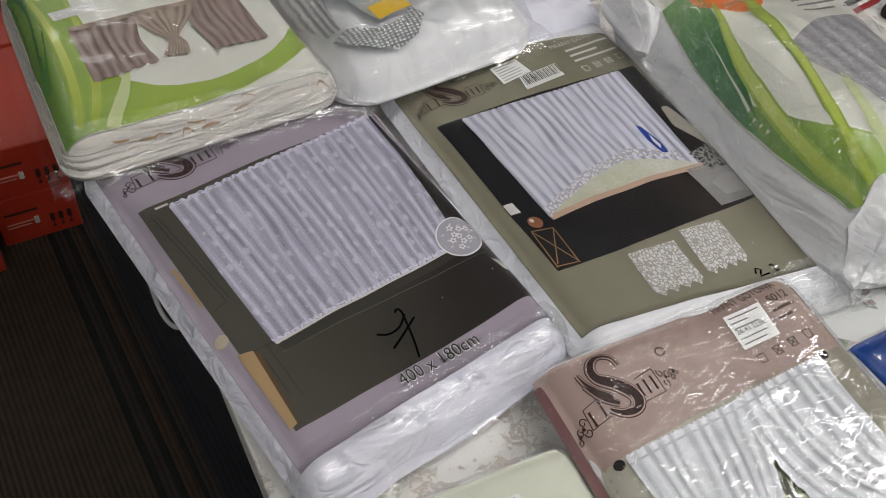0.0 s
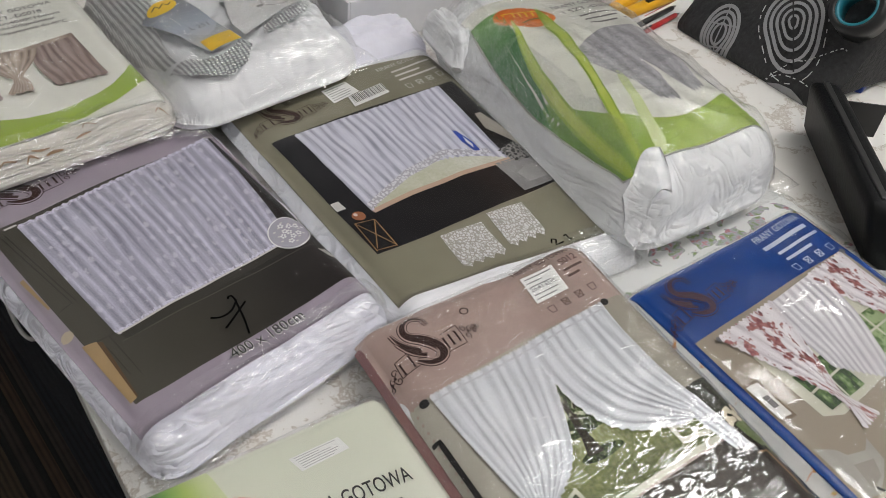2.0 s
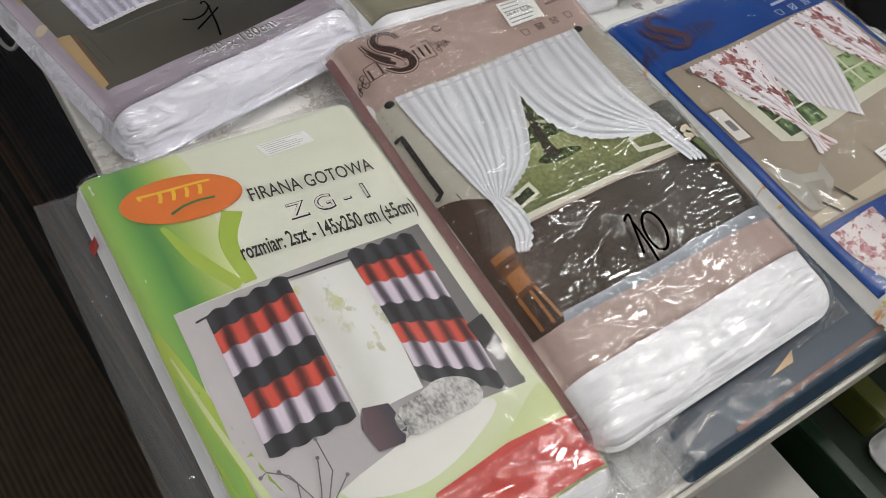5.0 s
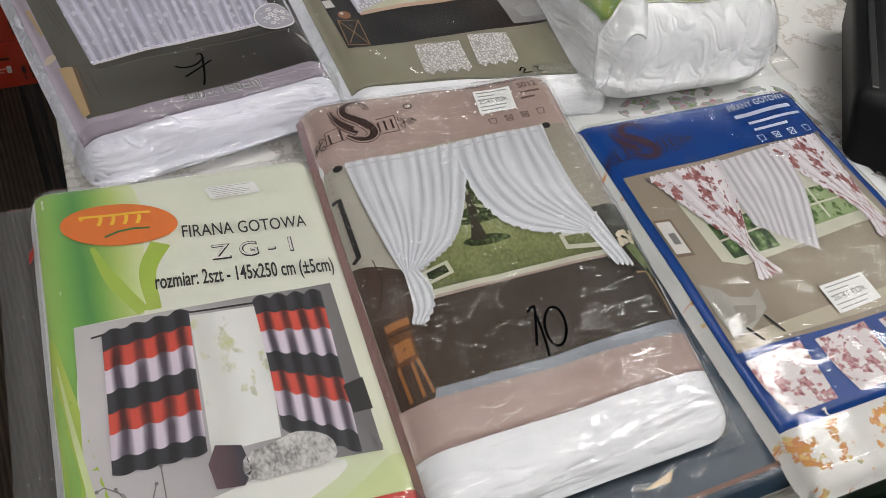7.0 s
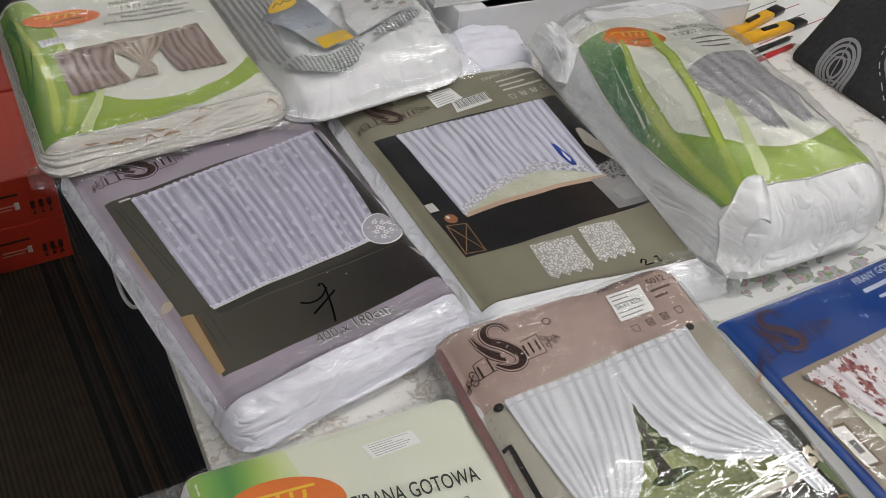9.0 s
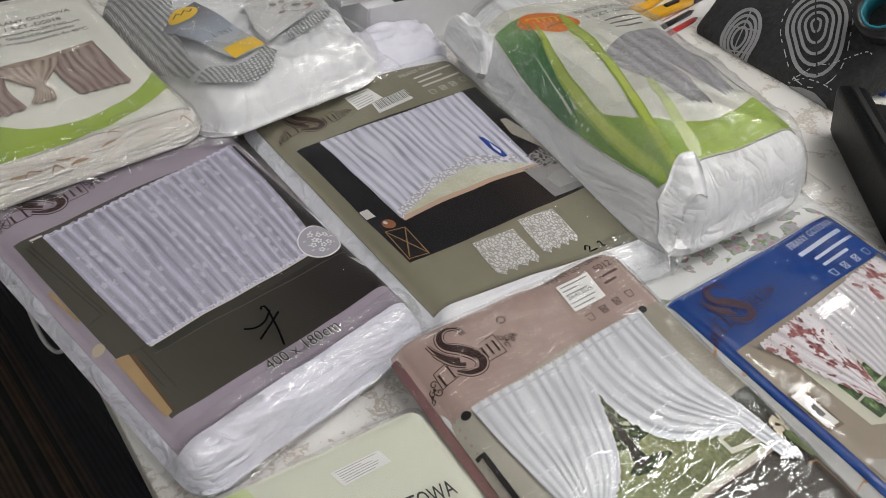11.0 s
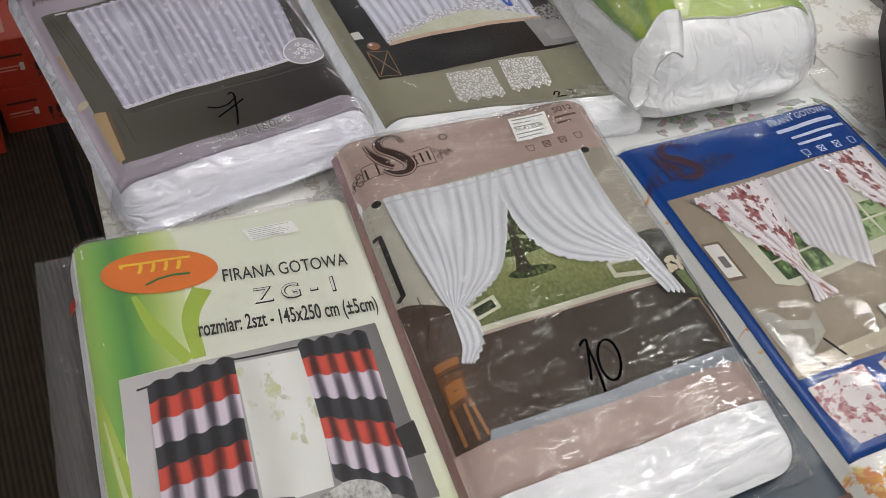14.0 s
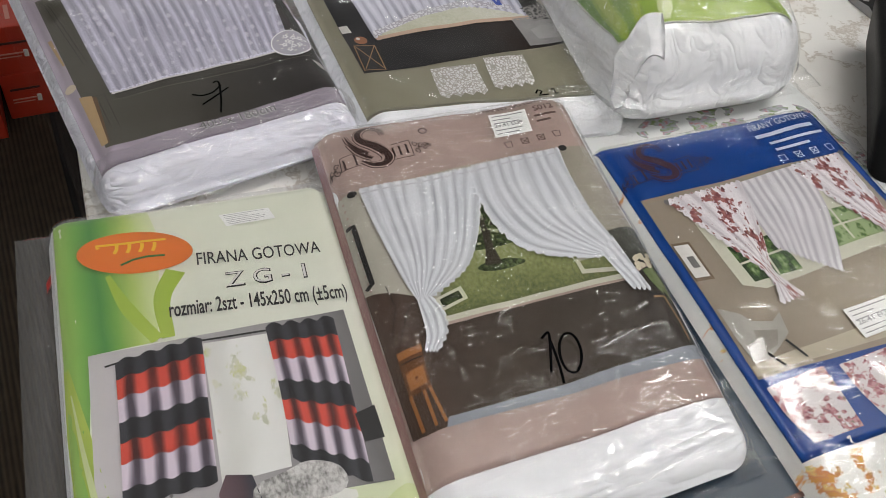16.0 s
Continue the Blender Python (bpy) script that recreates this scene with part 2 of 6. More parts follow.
def part(name, bm, mat, parent, label="", smooth=False):
    me = bpy.data.meshes.new(name)
    bm.to_mesh(me)
    bm.free()
    me.materials.append(mat)
    if smooth:
        me.polygons.foreach_set("use_smooth", [True] * len(me.polygons))
    ob = new(name, me)
    if parent is not None:
        ob.parent = parent
    if label:
        tagged(ob, label)
    return ob


def empty(name, label, category, group="", kind=""):
    return tagged(new(name), label, category, group, kind)


def box_bm(x0, x1, y0, y1, z0, z1, bevel=0.0, bm=None, m=None):
    bm = bm or bmesh.new()
    r = bmesh.ops.create_cube(bm, size=1.0)
    mat = Matrix.Translation(((x0 + x1) / 2, (y0 + y1) / 2, (z0 + z1) / 2)) @ Matrix.Diagonal((x1 - x0, y1 - y0, z1 - z0, 1))
    if m is not None:
        mat = m @ mat
    bmesh.ops.transform(bm, matrix=mat, verts=r["verts"])
    if bevel:
        edges = list({e for v in r["verts"] for e in v.link_edges})
        bmesh.ops.bevel(bm, geom=edges, offset=bevel, segments=2, affect="EDGES", profile=0.5)
    return bm


_rng = np.random.default_rng(7)
_LAT = _rng.random((128, 128))


def vnoise(x, y):
    """Smooth value noise on arrays, -1 to 1, one cell per unit."""
    x, y = np.asarray(x, float), np.asarray(y, float)
    xi, yi = np.floor(x).astype(int), np.floor(y).astype(int)
    fx, fy = x - xi, y - yi
    fx, fy = fx * fx * (3 - 2 * fx), fy * fy * (3 - 2 * fy)
    a, b = _LAT[xi % 128, yi % 128], _LAT[(xi + 1) % 128, yi % 128]
    c, d = _LAT[xi % 128, (yi + 1) % 128], _LAT[(xi + 1) % 128, (yi + 1) % 128]
    return 2 * (a * (1 - fx) * (1 - fy) + b * fx * (1 - fy) + c * (1 - fx) * fy + d * fx * fy) - 1


def crinkle(x, y, s):
    """Sharp creases, 0 to about 1: what a crumpled film shows."""
    wx, wy = x * s + 0.8 * vnoise(y * s * 0.7, x * s), y * s + 0.8 * vnoise(x * s * 0.9 + 9, y * s)
    return 1 - 0.6 * np.abs(vnoise(wx, wy)) * 2 + 0.35 * (1 - np.abs(vnoise(wx * 2.3 + 31, wy * 2.3)) * 2)


def grid_faces(nu, nv):
    i, j = np.meshgrid(np.arange(nu - 1), np.arange(nv - 1), indexing="ij")
    a = (i * nv + j).ravel()
    return np.stack([a, a + nv, a + nv + 1, a + 1], 1)


class Pack:
    """A soft flat pack. u runs across its card, v from the card's lower edge to its upper; both reach past 0..1 where fabric or bag goes on."""

    def __init__(self, quad, ext, z0, z1, radius=0.03, wave=0.002, seed=0.0, belly=0.0, front=0.0, front_v=0.3):
        self.q = [np.array(p) for p in quad]
        self.u0, self.u1, self.v0, self.v1 = ext
        self.z0, self.z1, self.r, self.wave, self.seed, self.belly = z0, z1, radius, wave, seed, belly
        self.front, self.front_v = front, front_v
        self.w = (np.linalg.norm(self.q[1] - self.q[0]) + np.linalg.norm(self.q[2] - self.q[3])) / 2
        self.h = (np.linalg.norm(self.q[3] - self.q[0]) + np.linalg.norm(self.q[2] - self.q[1])) / 2

    def xy(self, u, v):
        u, v = np.asarray(u, float)[..., None], np.asarray(v, float)[..., None]
        a, b, c, d = self.q
        return a * (1 - u) * (1 - v) + b * u * (1 - v) + c * u * v + d * (1 - u) * v

    def rim(self, u, v):
        """Distance to the pack's edge as a share of the rounding radius, with round corners; 1 well inside."""
        dx = np.minimum(u - self.u0, self.u1 - u) * self.w
        dy = np.minimum(v - self.v0, self.v1 - v) * self.h
        kx, ky = np.clip(1 - dx / self.r, 0, 1), np.clip(1 - dy / self.r, 0, 1)
        return np.clip(1 - (kx ** 2.5 + ky ** 2.5) ** 0.4, 0, 1)

    def tuck(self, u, v):
        """Pulls what lies past the round corners in to their outline."""
        left, low = u - self.u0 < self.u1 - u, v - self.v0 < self.v1 - v
        dx = np.minimum(u - self.u0, self.u1 - u) * self.w
        dy = np.minimum(v - self.v0, self.v1 - v) * self.h
        kx, ky = np.clip(1 - dx / self.r, 0, 1), np.clip(1 - dy / self.r, 0, 1)
        q = np.maximum((kx ** 2.5 + ky ** 2.5) ** 0.4, 1.0)
        dx, dy = np.where(q > 1, self.r * (1 - kx / q), dx) / self.w, np.where(q > 1, self.r * (1 - ky / q), dy) / self.h
        return np.where(left, self.u0 + dx, self.u1 - dx), np.where(low, self.v0 + dy, self.v1 - dy)

    def bulge(self, u, v):
        return np.sqrt(np.clip(1 - (1 - self.rim(u, v)) ** 2, 0, 1))

    def under(self, u, v):
        """The underside's height: raised where the pack leans on what lies before it."""
        return self.z0 + self.front * np.clip(1 - np.asarray(v) / self.front_v, 0, 1)

    def top(self, u, v):
        u, v = np.asarray(u, float), np.asarray(v, float)
        p = self.xy(u, v)
        low = self.under(u, v)
        mid = low + 0.35 * (self.z1 - low)
        k = self.bulge(u, v)
        s = self.seed
        ripple = self.wave * (vnoise(p[..., 0] * 14 + s, p[..., 1] * 11 + s) + 0.5 * vnoise(p[..., 0] * 30 + s, p[..., 1] * 26))
        arch = self.belly * (1 - (2 * np.clip(u, 0, 1) - 1) ** 2) * np.clip(1 - (2 * np.clip(v, 0, 1) - 1) ** 2, 0, 1)
        return mid + (self.z1 - mid) * k + (ripple + arch) * k

    def place(self, u, v, lift=0.0):
        p = self.xy(u, v)
        return np.concatenate([p, (self.top(u, v) + lift)[..., None]], -1)

    def body(self, name, mat, parent, label="", step=0.005, folds=None):
        nu, nv = int((self.u1 - self.u0) * self.w / step) + 2, int((self.v1 - self.v0) * self.h / step) + 2
        u, v = np.meshgrid(np.linspace(self.u0, self.u1, nu), np.linspace(self.v0, self.v1, nv), indexing="ij")
        u, v = self.tuck(u, v)
        t = self.place(u, v)
        if folds is not None:
            t[..., 2] += folds(u, v) * self.bulge(u, v)
        b = t.copy()
        low = self.under(u, v)
        mid = low + 0.35 * (self.z1 - low)
        b[..., 2] = mid - (mid - low) * self.bulge(u, v)
        f = grid_faces(nu, nv)
        n = nu * nv
        rim = np.concatenate([np.arange(nv), np.arange(1, nu) * nv + nv - 1, (nu - 1) * nv + np.arange(nv - 2, -1, -1), np.arange(nu - 2, 0, -1) * nv])
        nx = np.roll(rim, -1)
        side = np.stack([rim, rim + n, nx + n, nx], 1)
        faces = np.concatenate([f, (f + n)[:, ::-1], side])
        verts = np.concatenate([t.reshape(-1, 3), b.reshape(-1, 3)])
        uv = np.stack([u.ravel(), v.ravel()], 1)
        return link(name, verts, faces, mat, parent, label, np.concatenate([uv, uv]))

    def sheet(self, name, mat, parent, u0=0.0, u1=1.0, v0=0.0, v1=1.0, lift=0.0012, thick=0.0010, label="", step=0.006, shape=None):
        """A card that follows the pack's top, with an edge of its own."""
        nu, nv = max(3, int((u1 - u0) * self.w / step)), max(3, int((v1 - v0) * self.h / step))
        s, t = np.meshgrid(np.linspace(0, 1, nu), np.linspace(0, 1, nv), indexing="ij")
        u, v = u0 + (u1 - u0) * s, v0 + (v1 - v0) * t
        if shape is not None:
            u, v = shape(u, v)
        p = self.place(u, v, lift)
        n = nu * nv
        rim = np.concatenate([np.arange(nv), np.arange(1, nu) * nv + nv - 1, (nu - 1) * nv + np.arange(nv - 2, -1, -1), np.arange(nu - 2, 0, -1) * nv])
        low = p.reshape(-1, 3)[rim] - [0, 0, thick]
        k = np.arange(len(rim))
        side = np.stack([rim, n + k, n + np.roll(k, -1), np.roll(rim, -1)], 1)
        uv = np.stack([u.ravel(), v.ravel()], 1)
        return link(name, np.concatenate([p.reshape(-1, 3), low]), np.concatenate([grid_faces(nu, nv), side]), mat, parent, label,
                    np.concatenate([uv, uv[rim]]))

    def ink(self, name, poly, mat, parent, layer=1, label="", cell=0.010):
        """A printed or stuck-on flat shape: a polygon in card coordinates laid on the card."""
        bm = bmesh.new()
        f = bm.faces.new([bm.verts.new((a * self.w, b * self.h, 0)) for a, b in poly])
        bmesh.ops.triangulate(bm, faces=[f])
        for _ in range(7):
            long = [e for e in bm.edges if e.calc_length() > cell]
            if not long:
                break
            bmesh.ops.subdivide_edges(bm, edges=long, cuts=1)
            bmesh.ops.triangulate(bm, faces=[f for f in bm.faces if len(f.verts) > 3])
        bm.verts.index_update()
        co = np.array([v.co[:] for v in bm.verts])
        u, v = co[:, 0] / self.w, co[:, 1] / self.h
        faces = [[v.index for v in f.verts] for f in bm.faces]
        area = sum(p[0] * q[1] - q[0] * p[1] for p, q in zip(poly, list(poly[1:]) + [poly[0]]))
        flip = faces if area > 0 else [f[::-1] for f in faces]
        bm.free()
        return link(name, self.place(u, v, 0.0012 + 0.00035 * layer), flip, mat, parent, label, np.stack([u, v], 1))

    def stroke(self, name, pts, width, mat, parent, layer=3, label="", lift=0.0):
        """A drawn line of even width in metres along points in card coordinates."""
        p = np.array(pts, float)
        dense = []
        for a, b in zip(p[:-1], p[1:]):
            n = max(2, int(np.hypot((b - a)[0] * self.w, (b - a)[1] * self.h) / 0.004))
            dense += [a + (b - a) * k / n for k in range(n)]
        dense.append(p[-1])
        d = np.array(dense)
        g = np.gradient(d * [self.w, self.h], axis=0)
        g /= np.linalg.norm(g, axis=1)[:, None] + 1e-9
        nrm = np.stack([-g[:, 1] / self.w, g[:, 0] / self.h], 1) * width / 2
        l, r = d + nrm, d - nrm
        uv = np.concatenate([l, r])
        n = len(d)
        k = np.arange(n - 1)
        return link(name, self.place(uv[:, 0], uv[:, 1], 0.0012 + 0.00035 * layer + lift), np.stack([k, k + n, k + n + 1, k + 1], 1), mat, parent, label, uv)

    def film(self, mat, parent, ext=None, lift=0.0035, amp=0.003, scale=22.0, label="clear plastic bag", step=0.0045, skirt=0.02, name="bag"):
        """The clear bag over the pack: a crinkled sheet that hugs the top and falls past the edges."""
        u0, u1, v0, v1 = ext or (self.u0 - 0.03, self.u1 + 0.03, self.v0 - 0.02, self.v1 + 0.02)
        nu, nv = int((u1 - u0) * self.w / step) + 2, int((v1 - v0) * self.h / step) + 2
        u, v = np.meshgrid(np.linspace(u0, u1, nu), np.linspace(v0, v1, nv), indexing="ij")
        p = self.place(np.clip(u, self.u0, self.u1), np.clip(v, self.v0, self.v1))
        p[..., :2] = self.xy(u, v)
        d = np.minimum(np.minimum(u - u0, u1 - u) * self.w, np.minimum(v - v0, v1 - v) * self.h)
        s = self.seed
        p[..., 2] += lift + amp * crinkle(p[..., 0] + s, p[..., 1] + 2 * s, scale) * (0.4 + 0.6 * np.clip(1.6 - self.rim(np.clip(u, self.u0, self.u1), np.clip(v, self.v0, self.v1)), 0, 1))
        out = np.clip(1 - self.bulge(np.clip(u, self.u0, self.u1), np.clip(v, self.v0, self.v1)), 0, 1)
        p[..., 2] -= skirt * np.clip(out - 0.55, 0, 1) * np.clip(1 - d / 0.012, 0, 1)
        ob = link(name, p.reshape(-1, 3), grid_faces(nu, nv), mat, parent, label)
        ob.visible_shadow = False
        return ob


# ---- the room ----
def slab(name, x0, x1, y0, y1, z0, z1, mat, label, category):
    ob = part(name, box_bm(x0, x1, y0, y1, z0, z1), mat, None)
    return tagged(ob, label, category, kind="structure")


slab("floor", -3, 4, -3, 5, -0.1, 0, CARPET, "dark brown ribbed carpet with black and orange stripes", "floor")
slab("ceiling", -3, 4, -3, 5, CEILING, CEILING + 0.1, CEIL, "plain pale ceiling of the shop", "ceiling")
slab("wall_west", -3.1, -3, -3, 5, 0, CEILING, WALL, "plain pale painted shop wall", "wall")
slab("wall_east", 4, 4.1, -3, 5, 0, CEILING, WALL, "plain pale painted shop wall", "wall")
slab("wall_north", -3.1, 4.1, 5, 5.1, 0, CEILING, WALL, "plain pale painted shop wall", "wall")
slab("wall_south", -3.1, 4.1, -3.1, -3, 0, CEILING, WALL, "plain pale painted shop wall", "wall")


def ceiling_lamp():
    t = empty("ceiling_lamp", "long white ceiling lamp, switched on", "lamp", "ceiling lamps")
    bm = box_bm(-0.62, 0.62, -0.10, 0.10, -0.05, 0.0, 0.004)
    part("housing", bm, LAMP_FRAME, t)
    part("diffuser", box_bm(-0.60, 0.60, -0.06, 0.06, -0.062, -0.0505), LIT, t, "glowing white diffuser")
    return t


first = ceiling_lamp()
spots = [(x, y) for y in (-1.9, 4.4) for x in (-1.6, 0.25, 2.1)] + [(-1.6, -0.4), (0.6, -0.4), (2.4, -0.4), (2.1, 0.5), (1.5, -0.15)]
first.matrix_basis = pose(*spots[0], CEILING)
for x, y in spots[1:]:
    copy_thing(first, pose(x, y, CEILING))

# ---- table ----
table = empty("table", "long table topped with white marble foil", "table")
part("tabletop", box_bm(0.04, 1.75, -0.38, 1.05, TABLE - 0.03, TABLE, 0.003), MARBLE, table, "white marble-pattern top with brown veins")
part("front_edge", box_bm(0.042, 1.748, -0.3845, -0.3805, TABLE - 0.029, TABLE - 0.002, 0.001), EDGE, table, "cream edge strip")
part("side_panel", box_bm(0.30, 0.325, -0.33, 0.98, 0.0, TABLE - 0.031, 0.002), PANEL_WHITE, table, "white side panel")
part("side_panel", box_bm(1.45, 1.475, -0.33, 0.98, 0.0, TABLE - 0.031, 0.002), PANEL_WHITE, table, "white side panel")

# ---- printed inks ----
def pr(name, c, rough=0.38, **kw):
    return material(name, c, rough, **kw)


def uv_nodes(nt):
    tc = node(nt, "ShaderNodeUVMap", uv_map="uv")
    sep = node(nt, "ShaderNodeSeparateXYZ")
    nt.links.new(tc.outputs[0], sep.inputs[0])
    return tc, sep


def mathn(nt, op, a, b=None, c=None):
    n = node(nt, "ShaderNodeMath", operation=op)
    for i, x in enumerate((a, b, c)):
        if x is None:
            continue
        if isinstance(x, (int, float)):
            n.inputs[i].default_value = x
        else:
            nt.links.new(x, n.inputs[i])
    return n.outputs[0]


def pleat(name, stops, freq=40.0, skew=0.0, fan=(0.5, 9.0), wobble=0.25, mottle=0.25, flowers=None, rough=0.4):
    """Printed picture of a gathered curtain: folds that run from the header, fanned about a far point, with blotches of weave."""
    m = material(name, (0.8, 0.8, 0.8), rough)
    nt, b = base_socket(m)
    tc, sep = uv_nodes(nt)
    u, v = sep.outputs["X"], sep.outputs["Y"]
    ns = node(nt, "ShaderNodeTexNoise", Scale=5.0, Detail=3.0)
    nt.links.new(tc.outputs[0], ns.inputs["Vector"])
    num = mathn(nt, "SUBTRACT", u, fan[0])
    den = mathn(nt, "DIVIDE", num, mathn(nt, "ADD", v, fan[1]))
    s = mathn(nt, "MULTIPLY", den, fan[1] + 0.5)
    s = mathn(nt, "ADD", s, mathn(nt, "MULTIPLY", v, skew))
    s = mathn(nt, "ADD", s, mathn(nt, "MULTIPLY", ns.outputs["Fac"], wobble / 5))
    w = mathn(nt, "SINE", mathn(nt, "MULTIPLY", s, freq * 2 * math.pi))
    w2 = mathn(nt, "SINE", mathn(nt, "MULTIPLY", s, freq * 0.37 * 2 * math.pi))
    n2 = node(nt, "ShaderNodeTexNoise", Scale=62.0, Detail=3.0)
    nt.links.new(tc.outputs[0], n2.inputs["Vector"])
    f = mathn(nt, "MULTIPLY_ADD", w, 0.26, 0.5)
    f = mathn(nt, "ADD", f, mathn(nt, "MULTIPLY", w2, 0.14))
    f = mathn(nt, "ADD", f, mathn(nt, "MULTIPLY", mathn(nt, "SUBTRACT", n2.outputs["Fac"], 0.5), mottle * 2))
    r = ramp(nt, stops)
    nt.links.new(f, r.inputs[0])
    col = r.outputs[0]
    if flowers:
        scale, size, petals, stem = flowers
        vo = node(nt, "ShaderNodeTexVoronoi", Scale=scale)
        wn = node(nt, "ShaderNodeTexNoise", Scale=scale * 1.6, Detail=4.0)
        nt.links.new(tc.outputs[0], wn.inputs["Vector"])
        wv = node(nt, "ShaderNodeVectorMath", operation="MULTIPLY_ADD")
        nt.links.new(wn.outputs["Color"], wv.inputs[0])
        wv.inputs[1].default_value = (1.2 / scale,) * 3
        nt.links.new(tc.outputs[0], wv.inputs[2])
        nt.links.new(wv.outputs[0], vo.inputs["Vector"])
        mask = mathn(nt, "LESS_THAN", vo.outputs["Distance"], size)
        n3 = node(nt, "ShaderNodeTexNoise", Scale=scale * 4, Detail=2.0)
        nt.links.new(tc.outputs[0], n3.inputs["Vector"])
        rp = ramp(nt, [(0.35, petals[0]), (0.55, petals[1]), (0.65, stem)])
        nt.links.new(n3.outputs["Fac"], rp.inputs[0])
        big = node(nt, "ShaderNodeTexNoise", Scale=scale * 0.3, Detail=1.0)
        nt.links.new(tc.outputs[0], big.inputs["Vector"])
        mask = mathn(nt, "MULTIPLY", mask, mathn(nt, "GREATER_THAN", big.outputs["Fac"], 0.47))
        mx = node(nt, "ShaderNodeMix", data_type="RGBA")
        nt.links.new(mask, mx.inputs[0])
        nt.links.new(col, mx.inputs[6])
        nt.links.new(rp.outputs[0], mx.inputs[7])
        col = mx.outputs[2]
    nt.links.new(col, b.inputs["Base Color"])
    return m


def blend_ink(name, stops, axis="X", noise_amt=0.15, scale=6.0, rough=0.38, fine=0.0):
    """Printed colours that run into one another along u or v, broken up by noise."""
    m = material(name, (0.8, 0.8, 0.8), rough)
    nt, b = base_socket(m)
    tc, sep = uv_nodes(nt)
    ns = node(nt, "ShaderNodeTexNoise", Scale=scale, Detail=4.0)
    nt.links.new(tc.outputs[0], ns.inputs["Vector"])
    f = mathn(nt, "ADD", sep.outputs[axis], mathn(nt, "MULTIPLY", mathn(nt, "SUBTRACT", ns.outputs["Fac"], 0.5), noise_amt * 2))
    if fine:
        n2 = node(nt, "ShaderNodeTexNoise", Scale=90.0, Detail=3.0)
        nt.links.new(tc.outputs[0], n2.inputs["Vector"])
        f = mathn(nt, "ADD", f, mathn(nt, "MULTIPLY", mathn(nt, "SUBTRACT", n2.outputs["Fac"], 0.5), fine * 2))
    r = ramp(nt, stops)
    nt.links.new(f, r.inputs[0])
    nt.links.new(r.outputs[0], b.inputs["Base Color"])
    return m


def spot_ink(name, ground, petals, scale=9.0, size=0.35, rough=0.45):
    """Floral print: scattered ragged blooms on a pale ground."""
    m = pleat(name, [(0.0, [c * 0.9 for c in ground]), (1.0, ground)], 3.0, 0, (0.5, 9.0), 0.3, 0.05, (scale, size, petals[:2], petals[2]), rough)
    return m


def lace_ink(name, hi=(0.72, 0.70, 0.69), lo=(0.33, 0.31, 0.28), scale=30.0):
    m = material(name, hi, 0.5)
    nt, b = base_socket(m)
    tc, sep = uv_nodes(nt)
    vo = node(nt, "ShaderNodeTexVoronoi", Scale=scale, feature="DISTANCE_TO_EDGE")
    wn = node(nt, "ShaderNodeTexNoise", Scale=scale, Detail=2.0)
    nt.links.new(tc.outputs[0], wn.inputs["Vector"])
    wv = node(nt, "ShaderNodeVectorMath", operation="MULTIPLY_ADD")
    nt.links.new(wn.outputs["Color"], wv.inputs[0])
    wv.inputs[1].default_value = (1.2 / scale,) * 3
    nt.links.new(tc.outputs[0], wv.inputs[2])
    nt.links.new(wv.outputs[0], vo.inputs["Vector"])
    r = ramp(nt, [(0.0, lo), (0.10, lo), (0.16, hi), (0.5, hi)])
    nt.links.new(vo.outputs["Distance"], r.inputs[0])
    nt.links.new(r.outputs[0], b.inputs["Base Color"])
    return m


def glide(pts, n):
    """n points along a smooth line through pts."""
    p = np.array(pts, float)
    if len(p) == 2:
        return p[0] + (p[1] - p[0]) * np.linspace(0, 1, n)[:, None]
    q = np.concatenate([[2 * p[0] - p[1]], p, [2 * p[-1] - p[-2]]])
    d = np.concatenate([[0], np.cumsum(np.linalg.norm(np.diff(p, axis=0), axis=1))])
    x = np.linspace(0, d[-1], n)
    k = np.clip(np.searchsorted(d, x, "right") - 1, 0, len(p) - 2)
    t = ((x - d[k]) / (d[k + 1] - d[k]))[:, None]
    a, b, c, e = q[k], q[k + 1], q[k + 2], q[k + 3]
    return .5 * (2 * b + (c - a) * t + (2 * a - 5 * b + 4 * c - e) * t * t + (3 * b - a - 3 * c + e) * t ** 3)


def ribbon(pack, name, pts, widths, mat, parent, layer=3, n=26, label=""):
    """A drawn line that swells and tapers; widths in metres along its points."""
    d = glide(pts, n)
    w = np.interp(np.linspace(0, 1, n), np.linspace(0, 1, len(widths)), widths)
    g = np.gradient(d * [pack.w, pack.h], axis=0)
    g /= np.linalg.norm(g, axis=1)[:, None] + 1e-9
    off = np.stack([-g[:, 1] / pack.w, g[:, 0] / pack.h], 1) * w[:, None] / 2
    uv = np.concatenate([d + off, d, d - off])
    k = np.arange(n - 1)
    faces = np.concatenate([np.stack([k + a, k + a + n, k + a + n + 1, k + a + 1], 1) for a in (0, n)])
    return link(name, pack.place(uv[:, 0], uv[:, 1], 0.0012 + 0.00035 * layer), faces, mat, parent, label, uv)


